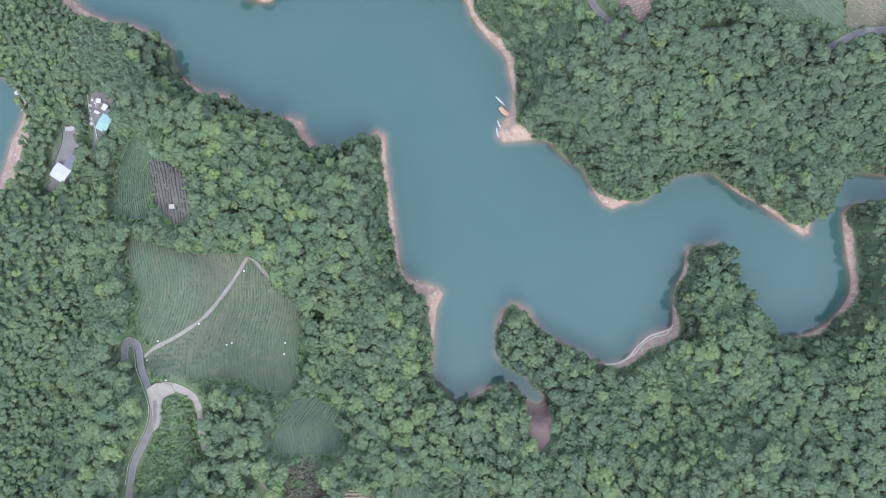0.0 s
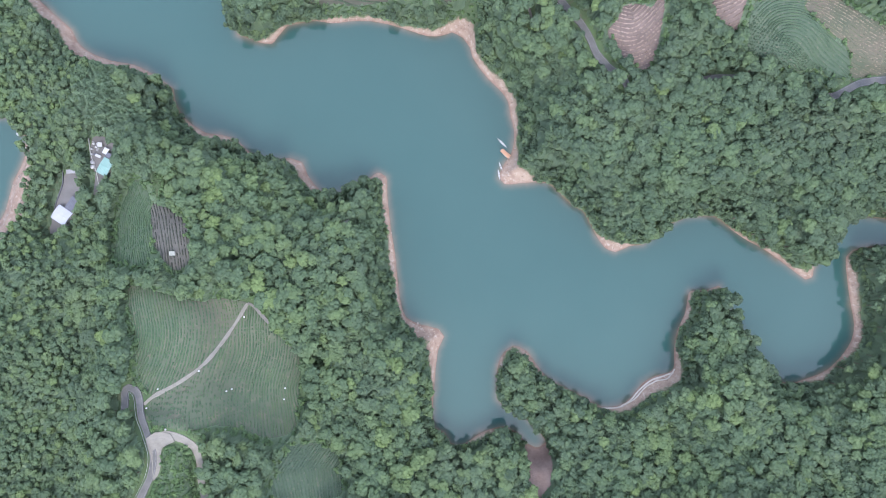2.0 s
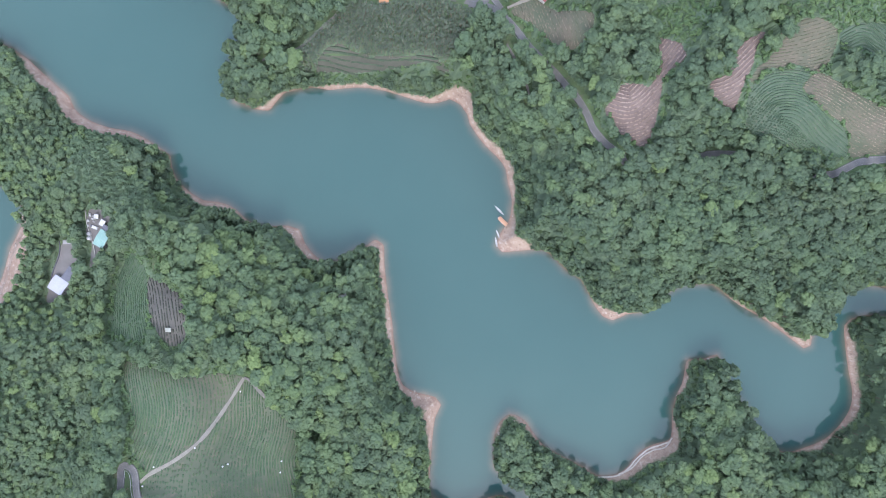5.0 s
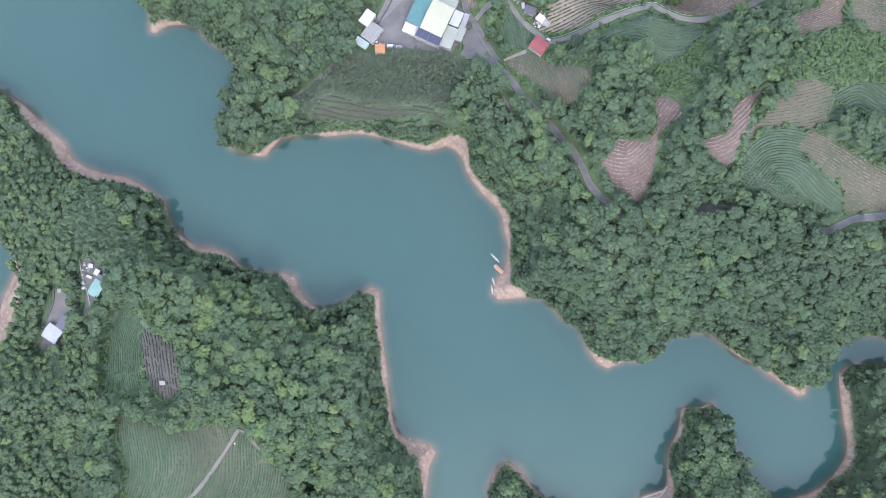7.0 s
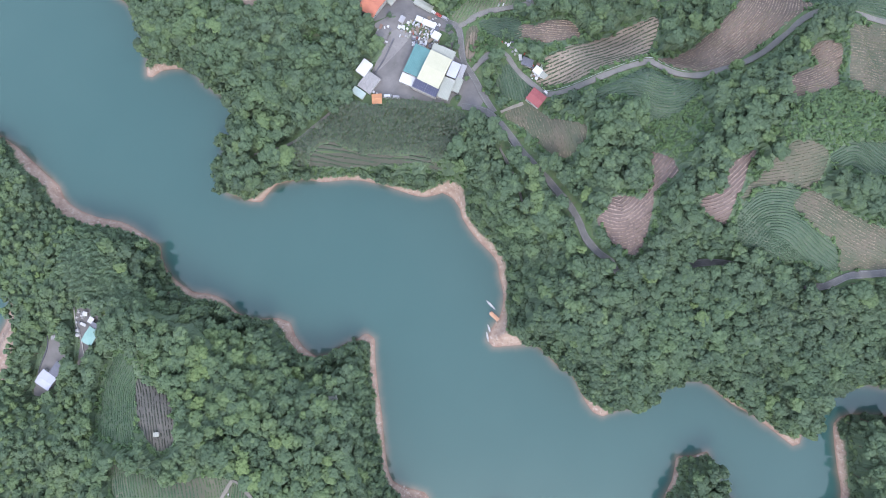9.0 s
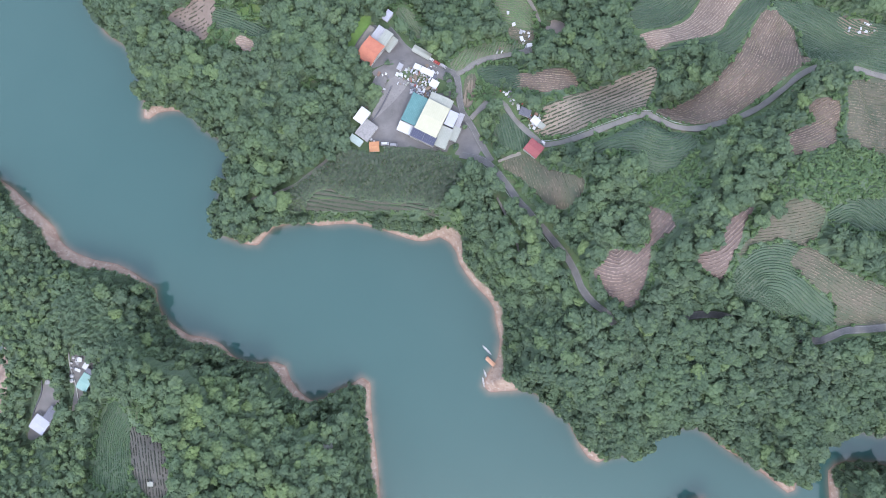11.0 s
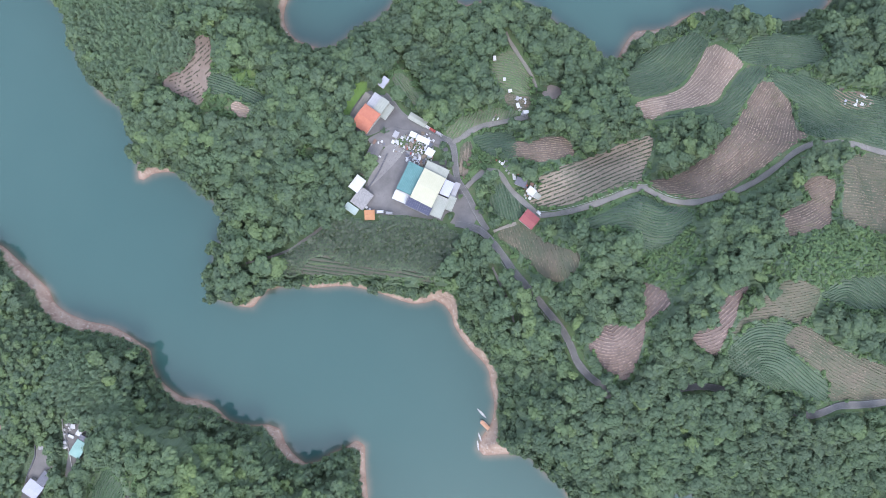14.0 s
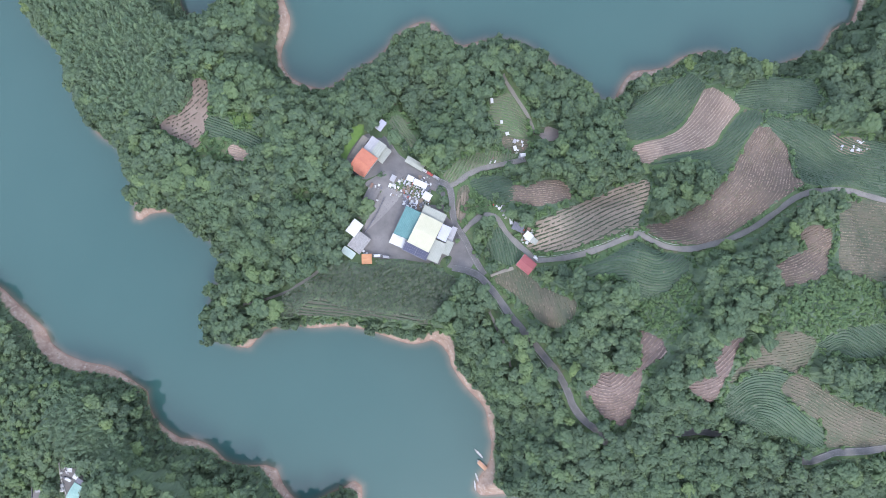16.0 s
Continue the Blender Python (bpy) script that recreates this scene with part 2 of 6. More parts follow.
SPOTS_SOUTH = [
    (161, -16, 12), (75, -57, 6), (170, -61, 28), (126, -79, 9), (220, -82, 27), (268, -18, 6), (60, -120, 18), (180, -140, 40),
    (260, -120, 34), (117, 67, 27), (59, 134, 32), (90, 104, 40), (137, 93, 41), (199, 56, 15), (238, 72, 26), (202, 111, 44),
    (81, 105, 39), (130, 85, 36), (194, 99, 41), (159, 125, 46), (225, 124, 59), (115, 51, 25), (228, 82, 36), (108, 135, 50),
]
SPOTS_NORTH = [
    (109, 166, 63), (232, 139, 69), (224, 153, 73), (138, 178, 71), (159, 174, 78), (198, 157, 74), (196, 207, 91), (177, 216, 80),
    (222, 249, 76), (255, 259, 58), (173, 251, 57), (201, 306, 48), (191, 322, 37), (143, 259, 38), (111, 270, 28), (160, 327, 17),
    (239, 302, 49), (266, 332, 33), (88, 201, 65), (105, 215, 72), (126, 225, 66), (68, 183, 49), (58, 190, 41), (60, 225, 42),
    (62, 162, 44), (32, 186, 37), (9, 226, 34), (-15, 240, 34), (-31, 228, 34), (-33, 284, 33), (-24, 307, 26),
]
SPOTS_NORTHWEST = [
    (0, 208, 33), (-47, 205, 29), (-61, 214, 30), (-92, 218, 12), (-90, 240, 25), (-68, 273, 32), (-111, 301, 30), (-143, 312, 25),
    (-186, 321, 20), (3, 331, 10), (45, 297, 25), (87, 320, 16), (51, 248, 41), (17, 272, 33), (-200, 400, 25), (330, 200, 80),
    (280, -2, 22), (286, -26, 28), (274, -44, 24), (286, 22, 20), (330, 60, 40), (-330, 60, 10), (-330, -80, 30), (330, -80, 45), (-270, 250, 5), (340, 340, 45),
]
SPOTS = np.array(SPOTS_WEST + SPOTS_SOUTH + SPOTS_NORTH + SPOTS_NORTHWEST, float)


def spline(points, step=2.0, closed=False):
    """Points about step metres apart on a smooth curve through the given ones."""
    p = np.array(points, float)
    n = len(p)
    out = []
    for i in range(n if closed else n - 1):
        if closed:
            a, b, c, d = p[(i - 1) % n], p[i], p[(i + 1) % n], p[(i + 2) % n]
        else:
            a, b, c, d = p[max(i - 1, 0)], p[i], p[i + 1], p[min(i + 2, n - 1)]
        m = max(1, int(math.hypot(*(c - b)[:2]) / step))
        u = (np.arange(m) / m)[:, None]
        out.append(0.5 * (2 * b + (c - a) * u + (2 * a - 5 * b + 4 * c - d) * u ** 2 + (3 * b - a - 3 * c + d) * u ** 3))
    if not closed:
        out.append(p[-1:])
    return np.concatenate(out)


def inside(x, y, ring):
    """Which of the places lie inside the closed ring."""
    hit = np.zeros(np.shape(x), bool)
    x1, y1 = ring[-1]
    for x2, y2 in ring:
        if y1 != y2:
            cross = ((y2 > y) != (y1 > y)) & (x < (x1 - x2) * (y - y2) / (y1 - y2) + x2)
            hit ^= cross
        x1, y1 = x2, y2
    return hit


def far_from(x, y, line, closed=False, most=1e9):
    """How far each place is from a line."""
    best = np.full(np.shape(x), most)
    ends = np.roll(line, -1, 0) if closed else line[1:]
    for (x1, y1), (x2, y2) in zip(line[:, :2], ends[:, :2]):
        dx, dy = x2 - x1, y2 - y1
        u = np.clip(((x - x1) * dx + (y - y1) * dy) / (dx * dx + dy * dy + 1e-9), 0, 1)
        np.minimum(best, np.hypot(x - x1 - u * dx, y - y1 - u * dy), out=best)
    return best


def hills(x, y):
    """The height of the land, away from the water."""
    total, weight = np.zeros(np.shape(x)), np.zeros(np.shape(x))
    for sx, sy, sz in SPOTS:
        w = 1 / ((x - sx) ** 2 + (y - sy) ** 2 + 140) ** 2
        total += w * sz
        weight += w
    return total / weight


def shore(x, y):
    """Metres from the waterline: positive on land, negative on the water."""
    best, wet = np.full(np.shape(x), 1e9), np.zeros(np.shape(x), bool)
    for ring in LAKES:
        wet |= inside(x, y, ring)
        np.minimum(best, far_from(x, y, ring, True), out=best)
    return np.where(wet, -best, best)


def height(x, y, d=None):
    """The height of the ground."""
    x, y = np.asarray(x, float), np.asarray(y, float)
    d = shore(x, y) if d is None else d
    rise = 1 - np.exp(-np.maximum(d, 0) / 9)
    land = np.minimum(hills(x, y) * rise, 0.28 * np.maximum(d, 0) + 0.09 * np.maximum(d, 0) ** 2)
    return np.where(d > 0, land + 0.02, np.maximum(0.35 * d, -7) - 0.05)


# waterlines
SHORE_WEST = [
    (-387.3, 244.6), (-326.7, 238.1), (-286.9, 217.6), (-268.8, 207), (-259.7, 199.1), (-248.7, 188.4), (-239.6, 180.6),
    (-235.8, 172.3), (-227.8, 165.5), (-214, 159.9), (-199.6, 157.1), (-190.6, 152.8), (-179.7, 145.7), (-173.5, 141.4),
    (-172.6, 134.2), (-168.8, 124.9), (-162.2, 118.1), (-152, 111.7), (-143, 110.6), (-132.2, 106.4), (-123, 97.8),
    (-112.1, 94.6), (-97.7, 94.7), (-90.4, 92.2), (-86.7, 83.2), (-82.3, 77.1), (-73.4, 70.1), (-67.1, 71.1), (-61.6, 74),
    (-55.7, 77.6), (-47.6, 80.7), (-40.9, 85.1), (-35.8, 81.7), (-35.6, 70.6), (-33.4, 48.5), (-31.1, 33.8), (-29.5, 15.4),
    (-27.6, 0.8), (-24.1, -9.2),
]
SHORE_SOUTH = [
    (-14.3, -14.1), (-3.4, -16.8), (0.2, -21.6), (-3.6, -29.6), (-5.7, -43.4), (-7, -57.9), (-8, -70.6), (-6.3, -80.4),
    (-0.2, -83.4), (3.4, -90), (11.7, -90.9), (22.8, -83.9), (37.4, -79.8), (46.4, -84.3), (51.8, -90.9), (59, -94),
    (64.9, -90.4), (61, -84.6), (55, -77.9), (46.7, -70.5), (37, -66), (33.4, -62.3), (33.6, -51.4), (34.5, -40.5), (38.3, -32.5),
    (43.9, -28.2), (53, -31.7), (58.3, -39.1), (63.7, -46.5), (69, -51.3), (78.1, -55.8), (88.9, -61.5), (99.7, -67.9),
    (112.6, -67.4), (120, -62.1), (127.6, -53.1), (138.7, -47.8), (147.2, -45.4),
]
SHORE_EAST = [
    (148.3, -31.6), (150.8, -18.8), (155.4, -9.7), (157.6, 1.2), (158.8, 5.6), (169.5, 5.8), (178.7, 8.6), (180.7, 0.8),
    (184.8, -10.3), (190.1, -19.5), (196.8, -28.8), (201.3, -39.8), (210.2, -50.2), (221.1, -54.8), (232.2, -52.1),
    (245.2, -47.2), (254.7, -39), (262.4, -28.1), (264.6, -17.2), (262.2, -0.6), (260.8, 14.1), (260.4, 25.9), (264.3, 30.3),
    (271.7, 32.4), (289.5, 31.3), (338.1, 23.9), (394.5, 41.4), (394.9, 52.5), (338.8, 42.3), (290.1, 49.8), (276.1, 51.5),
    (265, 51.7), (255.6, 48.1), (247.9, 38.3), (243.8, 27.3), (239.5, 18.9), (238.6, 13), (234.1, 11.7), (228.7, 15.8),
]
SHORE_MID = [
    (219.7, 22.9), (208.9, 30.9), (194.3, 39.2), (185.3, 46), (177, 52.8), (168.9, 54), (155.9, 52), (144.8, 47.4), (135.4, 40.2),
    (129.7, 35.9), (120.5, 34.9), (111.2, 31), (105, 33.7), (100.4, 40), (95.1, 50.1), (90.9, 57.5), (82.5, 63.2), (75.3, 70.7),
    (68.1, 76.3), (55.2, 76.9), (40.5, 76), (36.9, 80.5), (40.7, 89.7), (45.7, 97), (47.4, 109.9), (45, 121.1), (43.4, 130.4),
    (38, 137.9), (28.9, 147.3), (20.7, 159.7), (19.4, 165.5), (14.9, 172.1), (8.3, 175.6), (1, 173.4), (-8.1, 173.3),
    (-19.1, 176.8), (-33.7, 181.4), (-48.3, 183.9), (-61.1, 183.4), (-70.1, 182.5), (-81, 184.3), (-91.9, 182.7), (-99.1, 181.2),
]
SHORE_NORTH = [
    (-104.5, 175.3), (-108.7, 169.5), (-115.2, 169.8), (-124.3, 173.3), (-131.6, 175.8), (-133.2, 182.3), (-133.4, 195),
    (-132.9, 205.9), (-128.6, 212.1), (-124.5, 224.2), (-128.3, 233.3), (-139.3, 241.2), (-147.4, 247.6), (-154.7, 254.1),
    (-163.8, 256.2), (-174.6, 254.9), (-179.9, 250.9), (-183.6, 251.5), (-183.7, 257.4), (-183.8, 265.4), (-187, 279.9),
    (-190.8, 289), (-197.2, 298.8), (-206.3, 304.5), (-211.8, 310.6), (-218.3, 323.3), (-225, 336), (-229.7, 352.4),
    (-236.5, 364.1), (-245.6, 370.5), (-253.2, 385.1), (-260.7, 399.6), (-274, 425.1), (-289.4, 465.4), (-394.1, 485.1),
]
SHORE_BAY = [
    (-158.5, 416.4), (-158.1, 394.2), (-154.3, 386.2), (-150.6, 381.8), (-142.6, 382.7), (-135.3, 386.5), (-130, 394.7),
    (-121.3, 417.1), (-108.7, 428.5), (-93.9, 417.6), (-90.9, 395.5), (-86.7, 384.4), (-87.3, 375.2), (-91.2, 364),
    (-91.7, 354.8), (-87.2, 346.8), (-79.9, 341.7), (-65.2, 337.9), (-57.2, 340.6), (-47.7, 348.2), (-37.9, 353.5), (-27, 361.5),
    (-19, 371.6), (-10.7, 378.4), (-1.5, 383), (7.7, 380.6), (15.2, 372.9), (26.3, 367.9), (37.4, 371.1), (48.5, 372),
    (61.4, 370.4), (74.5, 364.3), (87.5, 356), (96.8, 349.8), (108, 342.6), (115.5, 333.8),
]
SHORE_FAR = [
    (124.8, 332.5), (127.4, 338.1), (131.1, 344.8), (137.7, 352.4), (148.9, 353.7), (160.1, 356.1), (167.5, 361.5),
    (178.7, 365.4), (193.7, 366.4), (204.9, 362.1), (216.2, 357.8), (227.4, 356.5), (236.8, 359.7), (243.2, 362.8),
    (257.5, 366.4), (264.3, 372.9), (268, 380.8), (274.4, 385.4), (282, 387.4), (285.7, 396.9), (295.2, 414), (336.9, 433.7),
    (432.5, 466), (433.6, 634.7), (-168.9, 617.5),
]
SHORE_POND = [
    (-292.1, 126.9), (-282.3, 123.9), (-275.7, 119.3), (-272.8, 113.8), (-269.5, 108.2), (-270.3, 96.4), (-274, 88.4),
    (-277.6, 81.1), (-281.3, 67.2), (-284.9, 58.1), (-295.8, 45.5), (-313.9, 16.7), (-429.5, 18.6), (-430.3, 154.1),
    (-321.2, 152.5),
]
LAKES = [
    spline(SHORE_WEST + SHORE_SOUTH + SHORE_EAST + SHORE_MID + SHORE_NORTH, 4.0, True),
    spline(SHORE_BAY + SHORE_FAR, 4.0, True),
    spline(SHORE_POND, 4.0, True),
]

# roads, fields and covers: outlines in plan
ROADS = []
ROADS.append(('road', 3.9, 'asphalt', [(-176.5, -151.4), (-174.7, -132.8), (-173, -117.6), (-171.6, -108.8), (-166.5, -98.3),
        (-161.8, -88.7), (-159.9, -79.2), (-161.1, -71.5), (-164.6, -64.2), (-169, -57), (-170.8, -50.9), (-171.6, -47.1), (-173.5, -43.6),
        (-177.4, -42), (-179.6, -44.5), (-179.4, -50.7), (-180, -56.9)]))
ROADS.append(('track', 1.9, 'concrete', [(-168.6, -51.5), (-164.6, -47.9), (-159.2, -44.8), (-151.5, -40.9), (-143.1, -35.3),
        (-136.5, -29.4), (-131.1, -22.2), (-125.5, -13.6), (-120.8, -6.1), (-116.9, 0.5), (-114.9, 3.4)]))
ROADS.append(('footpath', 1.8, 'dirt', [(-114.9, 3.4), (-110.9, 1.3), (-104.7, -6.4), (-101.3, -10.2)]))
ROADS.append(('track', 4.0, 'concrete', [(-161.2, -69.1), (-154.5, -66.2), (-145.8, -68.4), (-139.9, -73.5), (-138.1, -81.5),
        (-138.2, -93.2), (-136.3, -105.2)]))
ROADS.append(('road', 4.1, 'asphalt', [(19.5, 223), (26.8, 221.7), (34.4, 218.9), (39.9, 213.7), (46.5, 205.6), (52.5, 196.8),
        (60.5, 187.2), (68.3, 177.9), (74.9, 169.9), (81.2, 162), (86, 152.6), (89.4, 144.4), (95.8, 136.6), (103.9, 130.3),
        (108.2, 124.2), (120.1, 119.7), (132, 121.2), (144.9, 126.8), (154.9, 129.7), (166.2, 130.1), (176.7, 127.9), (189.9, 124.6),
        (203.6, 120.8), (213.8, 117.1), (220.8, 116.5), (227.2, 119.6), (234.1, 122.7), (248.5, 123.9), (274.4, 126.3)]))
ROADS.append(('road', 3.7, 'asphalt', [(38.6, 219.1), (34.7, 225.1), (31.3, 231.1), (27.9, 237.8), (23.8, 244.5), (20.9, 249.3),
        (19.5, 255.4), (19, 262.3), (18.3, 267.7), (16.6, 271.8), (11.4, 274.5), (4.5, 277.9), (-2.4, 281.3), (-9.3, 285.5),
        (-14.2, 289.7), (-19.2, 296.1), (-23.5, 301.1)]))
ROADS.append(('lane', 3.0, 'pale', [(17.5, 271.8), (22.3, 273.9), (27.7, 278.2), (34.8, 282.2), (43.2, 284.7), (51.6, 286.7),
        (58.6, 288.2), (63.8, 289.6)]))
ROADS.append(('lane', 3.0, 'pale', [(26, 244.5), (30.4, 249.2), (35.7, 253.2), (41, 254.2), (45.6, 251.9), (51.6, 243.3), (59, 236),
        (63.6, 232.1), (68.5, 228.2), (80.1, 229), (90.8, 231.6), (102.9, 235.8), (113.3, 240.1), (123.9, 242.9), (129.6, 240.3),
        (139.2, 236.3), (152, 235.2), (162, 237.5), (173.5, 240.8), (186.1, 247), (196.3, 255.3), (205.1, 263.2), (215.2, 266.9),
        (240.2, 268.9), (263.5, 264), (286.6, 258.8)]))
ROADS.append(('footpath', 1.4, 'dirt', [(-109.6, 198.1), (-96, 201.7), (-81.1, 207.3), (-65.2, 216.5), (-60.1, 220.6)]))
ROADS.append(('footpath', 1.6, 'concrete', [(41.9, 218.5), (49.1, 221.3), (55, 223.3)]))
ROADS.append(('footpath', 2.0, 'dirt', [(50.2, 343.1), (52.3, 338.1), (56.5, 331.4), (61.6, 324.3), (67.5, 315.4), (70.2, 307.1)]))
ROADS.append(('footpath', 1.4, 'dirt', [(41.5, 197.4), (47.5, 185), (52, 173.9), (54, 165.7)]))
ROADS.append(('footpath', 1.5, 'dirt', [(-112.4, -118.1), (-108.1, -121.9), (-104.1, -128.4), (-102.6, -138.7)]))
FIELDS = []
FIELDS.append(('tea_field', 'old_tea', [(-182, 13), (-169.3, 13.3), (-155.5, 9.1), (-141.9, 5.7), (-129.9, 6.6), (-119.1, 4.8),
        (-115.5, 2.1), (-123.9, -12.6), (-131.1, -23.2), (-142.6, -34.4), (-152.7, -41.2), (-164.6, -46), (-170.4, -38.3), (-173, -28.8),
        (-174.4, -9.8)],
     [(-155.7, 10.8), (-150.6, -10.1), (-154.9, -29.2), (-161.4, -45.4)]))
FIELDS.append(('tea_field', 'old_tea', [(-114.2, 1.4), (-104.9, -8.1), (-96.2, -18.5), (-88.4, -25.5), (-87.7, -42.8), (-88.4, -59.7),
        (-90.2, -72.4), (-98.4, -74.8), (-108.4, -72.2), (-116.2, -67.7), (-130.2, -64.7), (-140.6, -65), (-152.1, -62.2), (-165.4, -58.5),
        (-166.3, -52.5), (-160.8, -45.4), (-143.7, -35.9), (-131.7, -23.8), (-124, -13.6)],
     [(-102.7, -4.8), (-105.1, -28.4), (-110.4, -48.4), (-105.4, -74.7)]))
FIELDS.append(('tea_field', 'wild_tea', [(-181.9, 77.4), (-173.1, 69.2), (-171.6, 56.3), (-169.3, 40.7), (-169.9, 27.5), (-185.2, 28.2),
        (-195.1, 30.5), (-197.5, 48.1), (-195.2, 61.9), (-190.1, 71.9)],
     [(-178.4, 73.6), (-187.2, 61.1), (-188.5, 47.3), (-182.9, 28.1)]))
FIELDS.append(('tea_field', 'bare_dark', [(-171.1, 61.4), (-159.6, 59.2), (-149.9, 51.9), (-145.4, 39.9), (-146.3, 26.9), (-155.1, 23.8),
        (-163.7, 33.8), (-167.9, 42.3)],
     [(-163.9, 61.1), (-157.7, 41.9), (-155.1, 23.8)]))
FIELDS.append(('tea_field', 'tea', [(-96.4, -92), (-91, -81.5), (-78.2, -82.4), (-68, -88), (-66.6, -98.2), (-86.4, -95.7)],
     [(-89.6, -96.1), (-84.4, -88.7), (-78.2, -80.7)]))
FIELDS.append(('tea_field', 'tea', [(-97.2, -94.7), (-66.2, -100.5), (-65.6, -114.3), (-94.6, -110.1)],
     [(-83.7, -95.8), (-81.7, -105.8), (-80.4, -115)]))
FIELDS.append(('tea_field', 'tea', [(-30.8, -136.3), (-19.1, -136.9), (-10.7, -142.2), (-12.5, -149.7), (-29.2, -147.6)],
     [(-24.1, -135.6), (-21.6, -148.5)]))
FIELDS.append(('tea_field', 'terrace', [(-60.2, -137.2), (-52.5, -135.4), (-45.8, -139.5), (-47.6, -146.7), (-61, -146.4)],
     [(-60.9, -141.5), (-45.8, -141.8)]))
FIELDS.append(('plough_field', 'red', [(94.3, 154.9), (98.1, 159.4), (102.7, 166.9), (112.4, 166), (117.3, 165.2), (121.1, 173.2), (122, 182.1), (120, 189.9), (126.1, 189),
        (132.8, 184.8), (133.9, 178.5), (128.9, 173.9), (124.1, 168.8), (122.6, 157.1), (122.3, 145.8), (120.1, 137.1), (115.4, 133.8), (106.8, 138.6),
        (101.6, 144.7), (96.5, 149.9)],
     [(94, 152), (105.7, 148.4), (117, 153.3), (134.7, 174.2)]))
FIELDS.append(('plough_field', 'red', [(146, 163), (148.9, 165.8), (153, 166.7), (155.9, 171.1), (160.1, 181.5), (166.4, 186.3), (173.5, 189.4), (172.6, 185.1), (168.9, 180.3),
        (166.8, 171.8), (163.8, 164.4), (162.7, 157.5), (162.4, 150), (152.5, 155.1), (147.2, 158.6)],
     [(147.4, 157.4), (158, 159.8), (171.8, 172.4)]))
FIELDS.append(('tea_field', 'tea', [(166.5, 157.4), (167.4, 161.4), (176.6, 167.7), (186.6, 170.4), (196.5, 170.7), (199.3, 167.1), (194.3, 160.8), (197.5, 155.8), (202.9, 150.8),
        (211.3, 145.2), (220.5, 139.7), (225.9, 130), (225.3, 125.5), (215.4, 126.8), (210.3, 131.2), (198.1, 131), (185.9, 135.5), (175.6, 140),
        (170.1, 147.9)],
     [(169.2, 145.9), (177, 159.6), (194.5, 160.1), (214.7, 147.5)]))
FIELDS.append(('tea_field', 'mixed', [(195.5, 160.5), (200.5, 167.1), (206.5, 168.1), (214.1, 164.5), (226.9, 155.9), (241, 150.7), (258.4, 143.3), (263.5, 126.1), (239.7, 126.5),
        (228.4, 125.6), (225.6, 133), (220.5, 141.2), (211.5, 146.4), (203.6, 151.8), (198.6, 156.5)],
     [(200, 166), (215, 160), (235, 148), (265.9, 136)]))
FIELDS.append(('plough_field', 'brown', [(126.7, 246.8), (134.8, 249.8), (145.5, 251.4), (159, 259.3), (168.4, 268.7), (182.1, 284.5),
        (191.3, 299.8), (196.2, 306.5), (202.4, 307.1), (207.1, 302.1), (213, 292), (211.4, 277.7), (211.9, 272.2), (202.4, 265.7),
        (192, 257.1), (180.5, 248.2), (167.3, 240.1), (152.9, 237.8), (140.9, 239.3), (131.4, 243.1)],
     [(124.7, 244.3), (149.9, 244.9), (167, 254.3), (185.5, 272.9), (200.5, 297)]))
FIELDS.append(('plough_field', 'tan', [(127.5, 295.9), (135.3, 300.3), (151.1, 305), (162.9, 312.9), (169.9, 323.6), (174.3, 334.4),
        (177.7, 335.1), (183.3, 328.1), (190.3, 320.7), (186.5, 315.3), (179.7, 306.8), (174.5, 298.2), (166.9, 295.4), (153.9, 293.1),
        (142, 290.2), (135.3, 285.4), (130.9, 290.1)],
     [(127.9, 293), (154.4, 299.6), (171.8, 311.3), (181.8, 326.5)]))
FIELDS.append(('tea_field', 'tea', [(125.1, 304.1), (125.5, 314.8), (131.4, 326.1), (140.5, 334.5), (154.7, 340), (162.5, 344.2),
        (167.5, 347.6), (175.1, 337.8), (172.9, 332.8), (169, 324.6), (162.1, 315), (149.9, 307), (133.9, 301.8)],
     [(126.6, 309.5), (150.1, 320.6), (169.2, 340.9)]))
FIELDS.append(('tea_field', 'tea', [(136.8, 285.7), (153.4, 291.2), (167.9, 293.8), (175.6, 297), (182.5, 307.6), (189.8, 316.3),
        (199.1, 318.4), (199.9, 310.6), (193.1, 304.9), (186.5, 293.9), (174.4, 278.2), (170.8, 281.8), (165, 288.6), (152.6, 287.4)],
     [(146.3, 287.5), (168.6, 290.7), (183.8, 300.9), (197.1, 316.6)]))
FIELDS.append(('tea_field', 'terrace', [(68, 250), (79, 256), (92, 261), (109.6, 268.6), (125, 274.5), (136, 275.8), (134.5, 264), (130.5, 256.5), (125.5, 247.5),
        (116, 245), (95, 238), (84, 233.8), (71.5, 233), (62.5, 236), (66.5, 240.5), (68.5, 246)],
     [(70.1, 239.8), (87.4, 246.4), (112.9, 258.7), (136.2, 267.5)]))
FIELDS.append(('plough_field', 'brown', [(54.7, 272.3), (63.8, 271.8), (70.9, 275.2), (80.8, 276.2), (87, 274.7), (90.7, 266), (80.9, 262), (69.3, 259.5), (59.4, 260.8),
        (52.8, 263.1)],
     [(52.2, 265.4), (72.4, 266.7), (89.8, 269.9)]))
